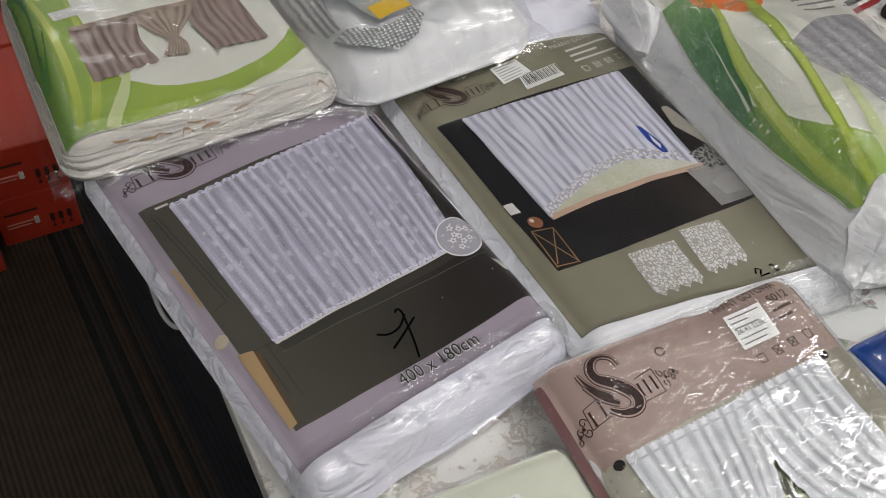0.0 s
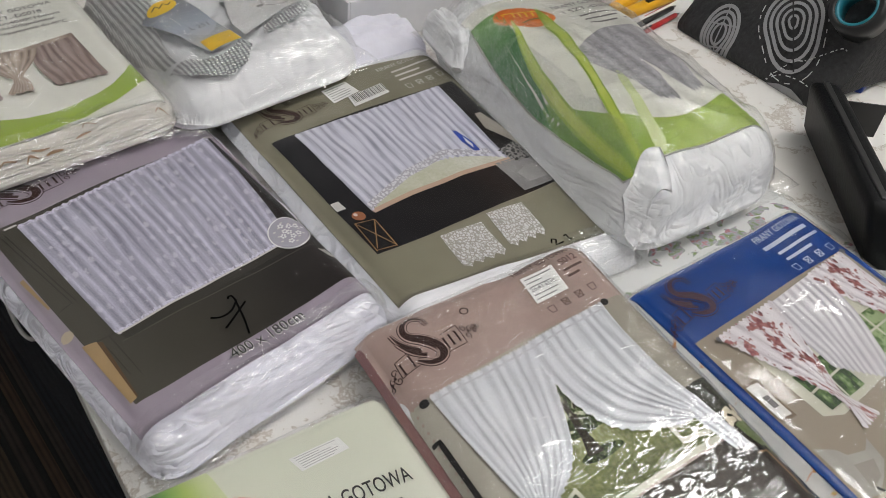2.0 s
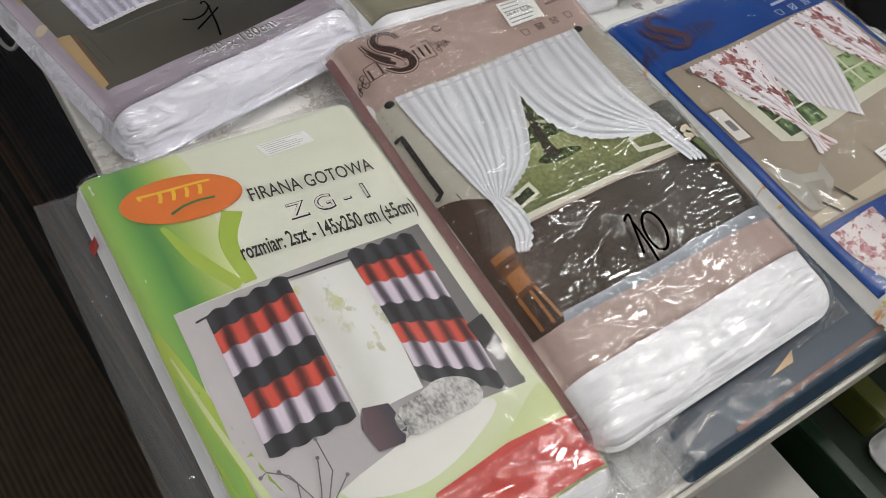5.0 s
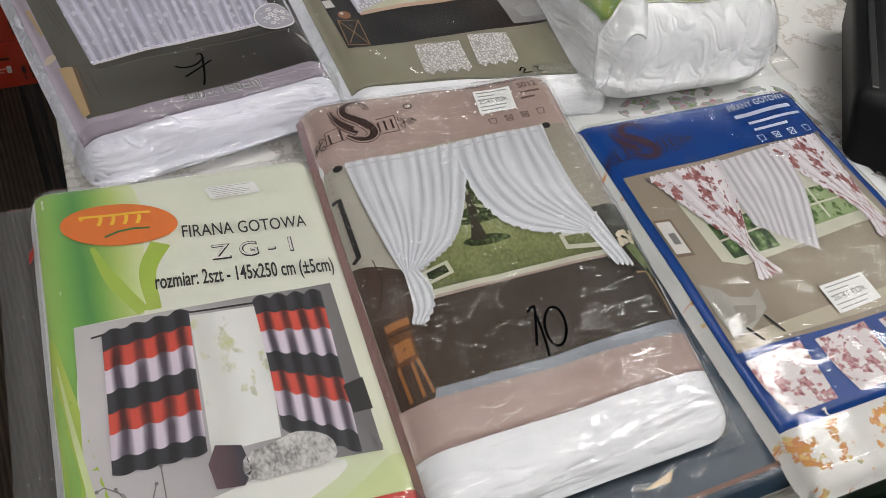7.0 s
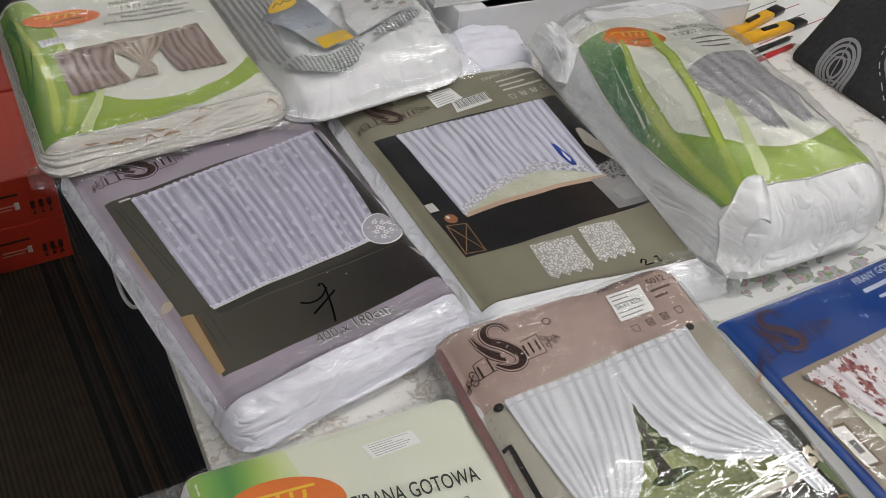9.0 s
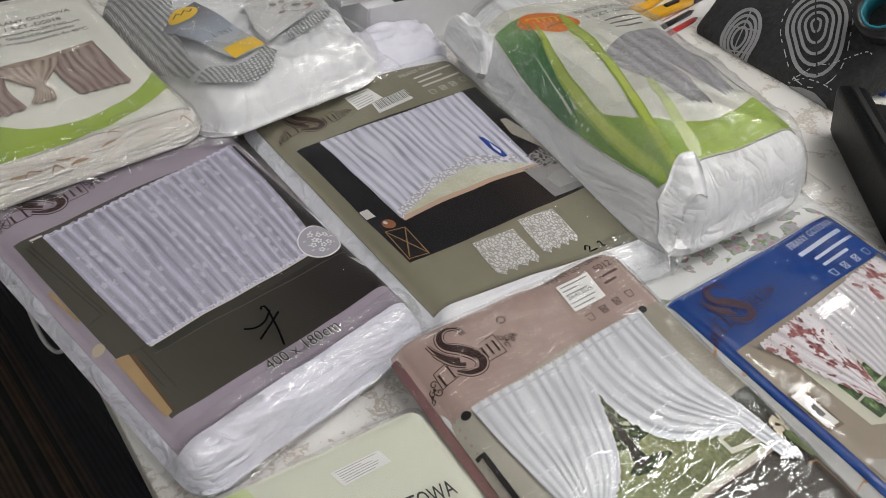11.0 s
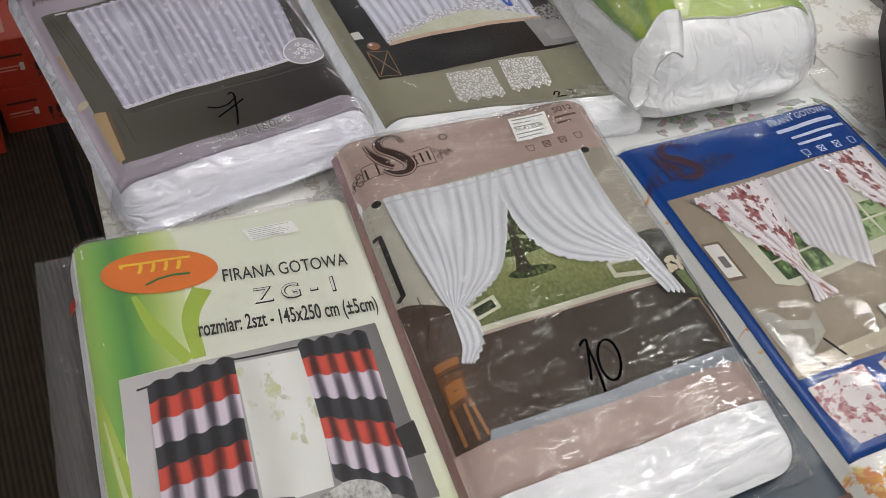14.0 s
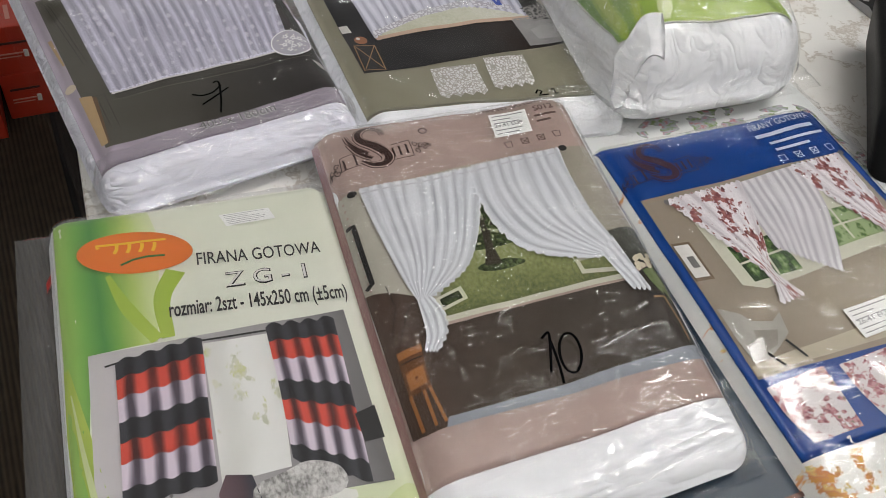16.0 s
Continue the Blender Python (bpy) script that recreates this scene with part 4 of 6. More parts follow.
GREY_CURTAIN = drape_ink("printed_white_voile", [(0.05, (0.25, 0.245, 0.31)), (0.3, (0.40, 0.40, 0.49)), (0.55, (0.56, 0.56, 0.65)), (0.95, (0.68, 0.68, 0.75))], 18.0, .28, .17, .06)
drape(GREY, [(.141, .769), (.152, .55), (.165, .322)], [(.873, .790), (.86, .56), (.845, .362)], GREY_CURTAIN, t, 4, "white voile curtain photograph", (34, .008), (30, .010), bow=.100)
LACE = lace_ink("lace_print", (.66, .65, .66), (.36, .34, .31), 78)
GREY.ink("lace_hem", [(.80, .425), (.62, .480), (.42, .445), (.17, .355), (.165, .325), (.40, .405), (.61, .448), (.80, .395)], lace_ink("lace_hem_print", (.66, .65, .70), (.40, .39, .44), 60), t, 5)
GREY.ink("blue_bird", [(.735, .555), (.752, .545), (.770, .470), (.765, .425), (.740, .430), (.728, .49)], pr("blue_print", (.02, .06, .36)), t, 6)
GREY.ink("blue_bird_wing", [(.752, .51), (.76, .46), (.748, .445), (.742, .48)], GREY_CURTAIN, t, 7)
GOLD = pr("gold_print", (.32, .19, .09))
for a, b in (((.070, .290), (.150, .285)), ((.070, .290), (.062, .155)), ((.150, .285), (.145, .155)), ((.070, .290), (.145, .160)), ((.150, .285), (.070, .165)), ((.062, .158), (.145, .158))):
    GREY.stroke("side_table_leg", [a, b], .0012, GOLD, t, 3)
GREY.ink("copper_pot", ellipse(.108, .318, .026, .022, 12), pr("copper_print", (.30, .12, .06)), t, 3)
GREY.ink("pot_shine", ellipse(.100, .326, .008, .008, 8), PALE_PRINT, t, 4)
GREY.ink("white_shade", [(.050, .405), (.085, .405), (.090, .365), (.052, .365)], PALE_PRINT, t, 3)
GREY.ink("grey_sofa", [(.765, .350), (.86, .352), (.985, .355), (.965, .212), (.775, .205)], blend_ink("sofa_print", [(0, (.10, .10, .10)), (1, (.30, .29, .29))], "X", .6, 8), t, 3)
GREY.ink("sofa_seat", [(.82, .285), (.88, .305), (.97, .300), (.965, .235), (.83, .235)], pr("pale_sofa_print", (.34, .33, .33)), t, 4)
GREY.ink("sofa_cushion", [(.83, .40), (.93, .42), (.985, .39), (.97, .33), (.86, .33)], lace_ink("cushion_print", (.05, .05, .05), (.28, .27, .26), 55), t, 4)
GREY.ink("cream_throw", [(.88, .52), (.90, .60), (.93, .60), (.99, .40), (.97, .36)], pr("throw_print", (.40, .37, .32)), t, 4)
GREY.ink("lace_swatch", [(.315, .140), (.500, .140)] + wavy((.49, .012), (.295, .005), 4, -.018), LACE, t, 2, "white lace swatch picture")
GREY.ink("lace_swatch", [(.545, .163), (.716, .163)] + wavy((.700, .038), (.525, .028), 4, -.018), LACE, t, 2, "white lace swatch picture")
GREY.stroke("marker_stroke", [(.67, -.020), (.685, -.005), (.70, -.012), (.68, -.03), (.72, -.028)], .0018, MARKER, t, 4)
GREY.stroke("marker_stroke", [(.74, -.008), (.755, -.004), (.75, -.028), (.765, -.024)], .0018, MARKER, t, 4)
price_label(GREY, [(.389, .957), (.520, .975), (.538, .897), (.395, .872)], t, PAPER, LABEL_INK)
GREY.ink("barcode_label", [(.472, .885), (.655, .905), (.652, .842), (.462, .822)], PAPER, t, 4, "white barcode label")
for k in range(22):
    u = .478 + .168 * k / 21
    w_ = (.002, .0036, .0028, .005)[k * 7 % 4]
    GREY.ink("barcode_bar", [(u, .838 + .11 * (u - .47)), (u + w_, .838 + .11 * (u - .47)), (u + w_, .882 + .11 * (u - .47)), (u, .882 + .11 * (u - .47))], INK, t, 5, cell=.03)
text_ink(GREY, "title_text", "FIRANY GOTOWA", (.69, .970), (.955, .985), .0075, PALE_PRINT, t, 3)
bars(GREY, "fine_print", (.74, .940), (.955, .952), .028, 3, PALE_PRINT, t, 3, .35)
care_marks(GREY, (.76, .845), (.94, .86), PALE_PRINT, t)
swan_logo(GREY, .010, .385, .818, .985, MARK_BROWN, t, 2, CARD_GREY)
GREY.film(FILM, thing, (-.06, 1.05, -.15, 1.12), .003, .0010, 18.0)
GREY.film(FILM_END, thing, (.70, 1.05, -.15, -.03), .008, .006, 18.0, "gathered end of the clear bag", name="bag_end")

# ---- teal pack below the rose one ----
TEALP = Pack([(.285, -.381), (.535, -.381), (.535, -.10), (.285, -.10)], (0, 1, 0, 1), .7505, .774, .006, .0005, 31.0)
t = empty("curtain_pack", "dark teal pack in clear bag under the rose pack", "curtain pack", TH)
TEALP.body("sleeve", TEAL, t, "dark teal printed sleeve")
TEALP.stroke("sleeve_line", [(.2, .035), (.95, .05)], .004, pr("rust_print", (.10, .035, .02)), t, 2)
TEALP.ink("sleeve_flash", [(.42, .10), (.55, .13), (.52, .10)], TAN, t, 2)
TEALP.film(FILM, t, (-.06, 1.02, -.02, 1.0), .003, .002, 24.0)

# ---- dusty rose pack ----
BROWN = Pack([(.238, -.29), (.482, -.286), (.530, .098), (.265, .10)], (-.028, 1.03, -.135, 1.02), .773, .803, .03, .002, 7.0)
t = empty("curtain_pack", "dusty rose curtain pack with white tied curtains picture", "curtain pack", TH)
BROWN.body("fabric", LINEN_FOLD, t, "folded white voile", 0.004, wrinkled(0.007, 5, 8))
BROWN.stroke("rose_spine", [(-.026, -.10), (-.027, .4), (-.026, .98)], .005, pr("dark_rose_card", (.30, .15, .15)), t, 2)
thing, t = t, BROWN.sheet("card", CARD_BROWN, t, -.02, 1.0, 0.0, 1.0, label="dusty rose printed card")
WALL_UP = blend_ink("pale_wall_print", [(0.0, (0.42, 0.40, 0.34)), (0.6, (0.38, 0.35, 0.29)), (1.0, (0.30, 0.27, 0.22))], "X", 0.08)
WALL_LOW = blend_ink("brown_wall_print", [(0.0, (0.075, 0.046, 0.034)), (0.15, (0.056, 0.038, 0.028)), (0.3, (0.056, 0.040, 0.029)), (0.8, (0.056, 0.045, 0.035)), (1.0, (0.032, 0.024, 0.020))], "X", 0.10)
BROWN.ink("wall_picture", [(-.015, .755), (.5, .782), (.995, .785), (1.0, .40), (-.015, .40)], WALL_UP, t, 1, "pale wall photograph")
BROWN.ink("dado_picture", [(-.015, .462), (.073, .437), (.15, .41), (.19, .325), (.5, .331), (.87, .325), (1.0, .36), (1.0, .125), (.5, .112), (.03, .100), (-.01, .105)], WALL_LOW, t, 2, "dark brown wall photograph")
BROWN.ink("skirting", [(.105, .120), (.5, .121), (.82, .124), (1.0, .128), (1.01, .092), (.5, .097), (.09, .100)], pr("blue_grey_print", (.26, .28, .32)), t, 3)
GRASS = blend_ink("lawn_print", [(0.30, (0.10, 0.12, 0.045)), (0.42, (0.20, 0.22, 0.085)), (0.50, (0.27, 0.29, 0.13)), (0.58, (0.46, 0.48, 0.34))], "Y", 0.06, 14, fine=.13)
BROWN.ink("window_view", [(.18, .345), (.25, .46), (.44, .70), (.54, .70), (.74, .45), (.88, .43), (.88, .345), (.5, .345)], GRASS, t, 3, "green garden photograph")
FOLIAGE = blend_ink("tree_print", [(0.2, (0.018, 0.028, 0.010)), (0.5, (0.06, 0.085, 0.03)), (0.8, (0.15, 0.19, 0.08))], "X", 0.8, 60, fine=.45)
BARK = pr("bark_print", (.05, .042, .028))
rnd = random.Random(8)
BROWN.ink("far_hedge", [(.38, .53), (.44, .555), (.50, .545), (.56, .53), (.56, .505), (.46, .50), (.38, .505)], FOLIAGE, t, 4)
BROWN.ink("tree_shadow", smooth([(.36, .455), (.43, .468), (.52, .458), (.56, .440), (.47, .432), (.40, .437)]), FOLIAGE, t, 5)
BROWN.ink("tree_crown", [(.415, .565), (.43, .62), (.45, .68), (.47, .73), (.52, .72), (.53, .64), (.545, .59), (.51, .575), (.49, .59), (.465, .565), (.44, .575)], FOLIAGE, t, 4)
ribbon(BROWN, "tree_trunk", [(.455, .60), (.448, .54), (.440, .49), (.432, .452)], [.004, .006, .008, .016], BARK, t, 6)
ribbon(BROWN, "tree_limb", [(.444, .52), (.47, .56), (.50, .585)], [.005, .003, .002], BARK, t, 6)
for k in range(64):
    BROWN.ink("tree_leaves", ellipse(.472 + rnd.gauss(0, .034), .595 + rnd.gauss(0, .042), rnd.uniform(.004, .011), rnd.uniform(.003, .007), 6), (FOLIAGE, FOLIAGE, GRASS, BARK)[k % 4], t, 6, cell=.02)
CREAM = pr("cream_frame_print", (.52, .51, .42))
BROWN.stroke("window_ledge", [(.19, .338), (.51, .342), (.88, .337)], .0055, CREAM, t, 5)
BROWN.ink("casement", [(.187, .394), (.292, .415), (.300, .378), (.195, .358)], CREAM, t, 5)
BROWN.ink("casement_pane", [(.205, .390), (.278, .404), (.284, .382), (.209, .368)], FOLIAGE, t, 6)
BROWN.ink("casement", [(.713, .412), (.862, .414), (.862, .352), (.717, .368)], CREAM, t, 5)
BROWN.ink("casement_pane", [(.728, .403), (.85, .405), (.85, .366), (.732, .378)], GRASS, t, 6)
BROWN.ink("dark_panel", [(.872, .472), (1.0, .477), (1.0, .366), (.878, .345)], pr("olive_black_print", (.045, .045, .034)), t, 4)
DRAPE = [(0.0, (0.34, 0.35, 0.39)), (0.3, (0.50, 0.51, 0.55)), (0.6, (0.61, 0.62, 0.66)), (1.0, (0.72, 0.73, 0.76))]
ROSE_CL = drape_ink("printed_white_drape", DRAPE, 10.0, .35, .15, .03)
ROSE_CR = drape_ink("printed_white_drape_b", DRAPE, 8.0, .40, .16, .03)
TAIL_PRINT = drape_ink("printed_drape_tail", DRAPE, 3.0, .4, .12, .05)
drape(BROWN, [(.135, .412), (.131, .35), (.124, .31), (.104, .280)], [(.180, .408), (.203, .36), (.190, .31), (.145, .272)], TAIL_PRINT, t, 6, "", (0, 0), (4, .008), (1, 7, .007), name="curtain_tail")
drape(BROWN, [(.065, .752), (.078, .642), (.097, .533), (.114, .455), (.133, .403)], [(.535, .764), (.505, .71), (.468, .64), (.41, .546), (.34, .471), (.246, .425), (.180, .403)], ROSE_CL, t, 7, "white draped curtain photograph", (26, .008), (0, 0), (1, 20, .010))
BROWN.stroke("curtain_header", [(.065, .738), (.30, .746), (.53, .750)], .0016, pr("soft_grey_print", (.50, .50, .54)), t, 9)
drape(BROWN, [(.498, .766), (.482, .66), (.500, .560), (.548, .490), (.633, .445), (.745, .413), (.823, .402)], [(.868, .777), (.857, .662), (.864, .539), (.885, .45), (.886, .405)], ROSE_CR, t, 8, "white draped curtain photograph", (22, .008), (0, 0), (-1, 22, .010))
BROWN.stroke("curtain_header", [(.51, .751), (.70, .757), (.865, .762)], .0016, bpy.data.materials["soft_grey_print"], t, 10)
drape(BROWN, [(.818, .412), (.838, .361), (.862, .303)], [(.889, .45), (.908, .36), (.927, .285)], TAIL_PRINT, t, 9, "", (0, 0), (4, .010), name="curtain_tail")
for p in ((.040, .748), (.885, .778)):
    BROWN.ink("rod_finial", ellipse(*p, .018, .011, 10), INK, t, 6)
BROWN.stroke("black_bracket", [(-.012, .655), (.012, .655), (.014, .48), (-.008, .472)], .0042, INK, t, 6)
WOOD_LIT, WOOD_DIM = pr("orange_wood_print", (.30, .12, .035)), pr("wood_print", (.13, .055, .022))
BROWN.ink("cabinet_picture", [(.016, .286), (.096, .290), (.086, .192), (.014, .186)], WOOD_DIM, t, 5)
BROWN.ink("cabinet_top", [(.016, .290), (.098, .295), (.096, .278), (.018, .272)], WOOD_LIT, t, 6)
BROWN.ink("cabinet_drawer", [(.024, .240), (.082, .246), (.079, .204), (.023, .198)], WOOD_LIT, t, 6)
for a, b in (((.020, .262), (.090, .266)), ((.046, .222), (.056, .222))):
    BROWN.stroke("cabinet_line", [a, b], .0012, INK, t, 7)
for a, b in (((.018, .19), (.022, .108)), ((.080, .195), (.094, .112)), ((.060, .19), (.062, .110))):
    BROWN.stroke("cabinet_leg", [a, b], .0026, WOOD_LIT, t, 5)
for k in range(14):
    BROWN.ink("white_rose", ellipse(.950 + rnd.uniform(-.035, .035), .362 + rnd.uniform(-.018, .018), .011, .008, 8), pr("rose_cream_print", (.62, .55, .42)) if k == 0 else bpy.data.materials["rose_cream_print"], t, 9, cell=.02)
BROWN.ink("rose_leaves", [(.935, .34), (.985, .345), (.998, .29), (.985, .235), (.965, .27), (.945, .305)], FOLIAGE, t, 5)
BROWN.stroke("chair_frame", [(.915, .272), (.975, .266), (.988, .20), (.988, .132)], .0035, INK, t, 5)
BROWN.stroke("chair_frame", [(.925, .262), (.965, .258), (.976, .19), (.976, .14)], .0018, GOLD, t, 5)
BROWN.stroke("dry_twigs", [(.02, .33), (.06, .40), (.05, .46)], .0008, INK, t, 5)
BROWN.stroke("dry_twigs", [(.03, .30), (.09, .38), (.12, .40)], .0008, INK, t, 5)
for pts in ([(.472, .226), (.503, .236), (.482, .19), (.455, .143)], [(.498, .215), (.492, .16), (.481, .113)]):
    BROWN.stroke("marker_stroke", glide(pts, 14), .0024, MARKER, t, 12, "black felt-pen stroke", .004)
BROWN.stroke("marker_stroke", [(.543 + .036 * math.cos(a) + .014 * math.sin(a), .176 + .046 * math.sin(a)) for a in np.linspace(1.2, 7.8, 26)], .0024, MARKER, t, 12, "black felt-pen stroke", .004)
price_label(BROWN, [(.656, .951), (.816, .954), (.803, .862), (.647, .860)], t, PAPER, LABEL_INK, 4, "26.41 EUR")
ROSE_TEXT = pr("rose_grey_print", (.17, .11, .10))
text_ink(BROWN, "title_text", "FIRANY GOTOWA", (.645, .968), (.925, .978), .0085, ROSE_TEXT, t, 3, .012)
text_ink(BROWN, "title_text", "S012", (.850, .938), (.935, .941), .0085, ROSE_TEXT, t, 3, .012)
bars(BROWN, "fine_print", (.840, .915), (.935, .918), .022, 2, ROSE_TEXT, t, 3, .35)
care_marks(BROWN, (.685, .828), (.895, .838), ROSE_TEXT, t)
BROWN.stroke("ring_mark", [(.378 + .016 * math.cos(a), .933 + .010 * math.sin(a)) for a in np.linspace(0, 6.3, 16)], .0012, MARK_BROWN, t, 3)
swan_logo(BROWN, -.017, .403, .80, .985, MARK_BROWN, t, 2, CARD_BROWN)
BROWN.film(FILM_CRISP, thing, (-.07, 1.06, -.155, 1.03), .004, .0016, 22.0)

# ---- pale green pack with banded curtains ----
ZG = Pack([(.01, -.325), (.235, -.325), (.25, .015), (.015, .025)], (-.03, 1.02, -.10, 1.10), .752, .788, .02, .0015, 11.0)
t = empty("curtain_pack", "pale green curtain pack with red and black banded curtains", "curtain pack", TH)
ZG.body("fabric", LINEN_WHITE, t, "folded white fabric", 0.005)
ZG.ink("red_hem", [(-.045, .90), (-.02, .90), (-.02, .93), (-.045, .935)], pr("red_cloth", (.42, .03, .02)), t, 2)
thing, t = t, ZG.sheet("card", CARD_PALE, t, 0, 1, -.06, 1.08, label="pale green printed card")
LEAF = blend_ink("leaf_green_print", [(0.0, (0.34, 0.52, 0.12)), (0.07, (0.18, 0.38, 0.08)), (0.13, (0.07, 0.24, 0.06)), (0.18, (0.18, 0.36, 0.07)), (0.24, (0.40, 0.52, 0.14)), (0.31, (0.56, 0.63, 0.33)), (0.40, (0.67, 0.70, 0.50))], "X", 0.03, 3)
LIME = blend_ink("lime_print", [(0.2, (0.30, 0.43, 0.05)), (0.5, (0.42, 0.52, 0.10)), (0.8, (0.34, 0.46, 0.06))], "Y", 0.1)
ZG.ink("leaf_band", [(.003, 1.075), (.33, 1.075), (.36, .95), (.33, .80), (.30, .64), (.09, .64), (.06, .40), (.045, .20), (.02, .03), (.003, .03)], LEAF, t, 1, "green leaf picture")
for pts, ws in (([(.17, .86), (.215, .76), (.30, .645)], (.004, .011, .010)), ([(.395, .84), (.335, .76), (.335, .645)], (.016, .013, .010)), ([(.01, .62), (.035, .42), (.07, .22), (.15, .0), (.19, -.05)], (.004, .016, .022, .026, .024))):
    ribbon(ZG, "leaf_blade", pts, ws, LIME, t, 2)
ribbon(ZG, "leaf_vein", [(.02, .55), (.05, .36), (.10, .15), (.20, -.05)], (.001, .004, .005, .005), bpy.data.materials.get("pale_leaf_print") or pr("pale_leaf_print", (.55, .62, .32)), t, 3)
ZG.ink("lower_leaf", smooth([(.18, .08), (.40, .035), (.60, .045), (.80, .10), (.98, .17), (.98, .07), (.72, .0), (.45, -.03), (.20, -.01)]), bpy.data.materials["pale_leaf_print"], t, 2)
ZG.ink("white_field", smooth([(.20, .16), (.40, .085), (.60, .09), (.86, .165), (.60, .20)]), pr("warm_white_print", (.72, .72, .68)), t, 1)
ZG.ink("red_corner", [(.49, .06), (.75, .075), (.985, .062), (.985, -.055), (.42, -.055)], pr("red_print", (.52, .035, .025)), t, 3)
ORANGE = pr("orange_print", (.70, .17, .025))
YELLOW = pr("yellow_print", (.78, .50, .03))
DKGREEN = pr("dark_green_print", (.03, .15, .04))


def oval_mark(pack, cu, cv, ru, rv, tilt, parent, layer=4):
    """The maker's orange oval with plain yellow strokes and a green swoosh."""
    pack.ink("oval_mark", ellipse(cu, cv, ru, rv, 40, tilt), ORANGE, parent, layer, "orange oval mark")
    f = lambda x, y: (cu + ru * x, cv + rv * y + tilt * x)
    w = pack.w * ru
    pack.stroke("mark_bar", [f(-.62, .25), (f(-.66, .40)), f(.56, .52)], .055 * w, YELLOW, parent, layer + 1)
    for x0, x1 in ((-.30, -.36), (-.08, -.14), (.14, .08), (.36, .30)):
        pack.stroke("mark_bar", [f(x0, .40), f(x1 + .05, .20), f(x1, -.02)], .065 * w, YELLOW, parent, layer + 1)
    pack.stroke("mark_swoosh", [f(-.28, -.58), f(-.05, -.36), f(.2, -.26), f(.5, -.26)], .05 * w, DKGREEN, parent, layer + 1)


oval_mark(ZG, .272, .920, .195, .070, -.018, t)
text_ink(ZG, "title_text", "FIRANA GOTOWA", (.472, .848), (.911, .817), .0140, INK, t, 3, .004)
text_ink(ZG, "model_text", "Z G - 1", (.552, .758), (.838, .742), .0165, INK, t, 3, .022)
text_ink(ZG, "model_text", "Z G - 1", (.556, .760), (.834, .744), .0155, PALE_PRINT, t, 4, -.006)
text_ink(ZG, "size_text", "rozmiar: 2szt - 145x250 cm (\u00b15cm)", (.350, .703), (.955, .657), .0150, INK, t, 3, .016)
ZG.ink("room_picture", [(.081, .639), (.925, .622), (.916, .164), (.60, .19), (.33, .16), (.07, .12), (.06, .235)], blend_ink("grey_wall_print", [(0.0, (0.55, 0.52, 0.54)), (0.4, (0.42, 0.40, 0.41)), (0.9, (0.16, 0.155, 0.155))], "X", 0.08), t, 2, "grey room photograph")
WINDOW = drape_ink("bright_window_print", [(0.1, (.60, .60, .57)), (0.6, (.73, .73, .71)), (1.0, (.78, .78, .77))], 1.0, .2, .04, .0, None, (3.2, 4.2, .56, [(.35, (.50, .52, .40)), (.5, (.62, .62, .52)), (.65, (.55, .57, .30))]))
drape(ZG, [(.437, .606), (.428, .43), (.416, .255)], [(.655, .596), (.650, .43), (.625, .255)], WINDOW, t, 3, "bright window photograph", name="window_picture")
BLK, RED, LIL = (0.035, 0.035, 0.042), (0.62, 0.075, 0.045), (0.66, 0.58, 0.66)
BAND = [(0.0, BLK), (0.10, LIL), (0.27, RED), (0.415, BLK), (0.565, LIL), (0.735, RED), (0.885, BLK)]
SHADE = [(0.27, (0.10, 0.09, 0.11)), (0.46, (0.46, 0.45, 0.49)), (0.66, (0.98, 0.98, 1.0)), (0.9, (1.0, 1.0, 1.0))]
BANDED = drape_ink("banded_curtain_print", SHADE, 4.0, .05, .06, .02, BAND)
drape(ZG, [(.160, .598), (.150, .43), (.136, .268)], [(.438, .618), (.42, .44), (.406, .264)], BANDED, t, 5, "red, black and lilac banded curtain photograph", (4, .012), (4, .006))
drape(ZG, [(.648, .612), (.645, .44), (.634, .272)], [(.882, .600), (.868, .40), (.850, .172)], BANDED, t, 5, "red, black and lilac banded curtain photograph", (4, .012), (4, .006))
ZG.stroke("curtain_rod", [(.128, .600), (.40, .616), (.66, .604), (.88, .600)], .0018, INK, t, 4)
ZG.ink("dark_pouf", [(.43, .272), (.505, .258), (.52, .20), (.49, .172), (.41, .180), (.40, .235)], blend_ink("plum_print", [(.40, (.13, .075, .09)), (.46, (.07, .04, .05)), (.50, (.03, .03, .045))], "X", .02), t, 6)
ZG.ink("stone_bench", smooth([(.49, .235), (.60, .245), (.68, .262), (.78, .225), (.775, .165), (.62, .172), (.50, .172)]), blend_ink("stone_print", [(.35, (.20, .195, .19)), (.6, (.42, .41, .40)), (.9, (.60, .59, .58))], "X", .7, 26, fine=.6), t, 6)
ZG.ink("dark_shelf", [(.855, .335), (.925, .345), (.925, .262), (.86, .262)], INK, t, 6)
for k in range(6):
    ZG.ink("bead", ellipse(.895 + .003 * k, .245 - .014 * k, .008, .006, 8), GREY_PRINT, t, 7, cell=.02)
for pts in ([(.17, .10), (.22, .17), (.25, .225)], [(.20, .14), (.16, .22), (.11, .245), (.09, .24)], [(.20, .12), (.27, .19), (.27, .26)], [(.14, .12), (.17, .20), (.14, .235)], [(.22, .13), (.30, .17)]):
    ZG.stroke("dry_twig", pts, .0009, GREY_PRINT, t, 8)
    ZG.ink("twig_bud", ellipse(*pts[-1], .006, .0042, 8), GREY_PRINT, t, 8, cell=.02)
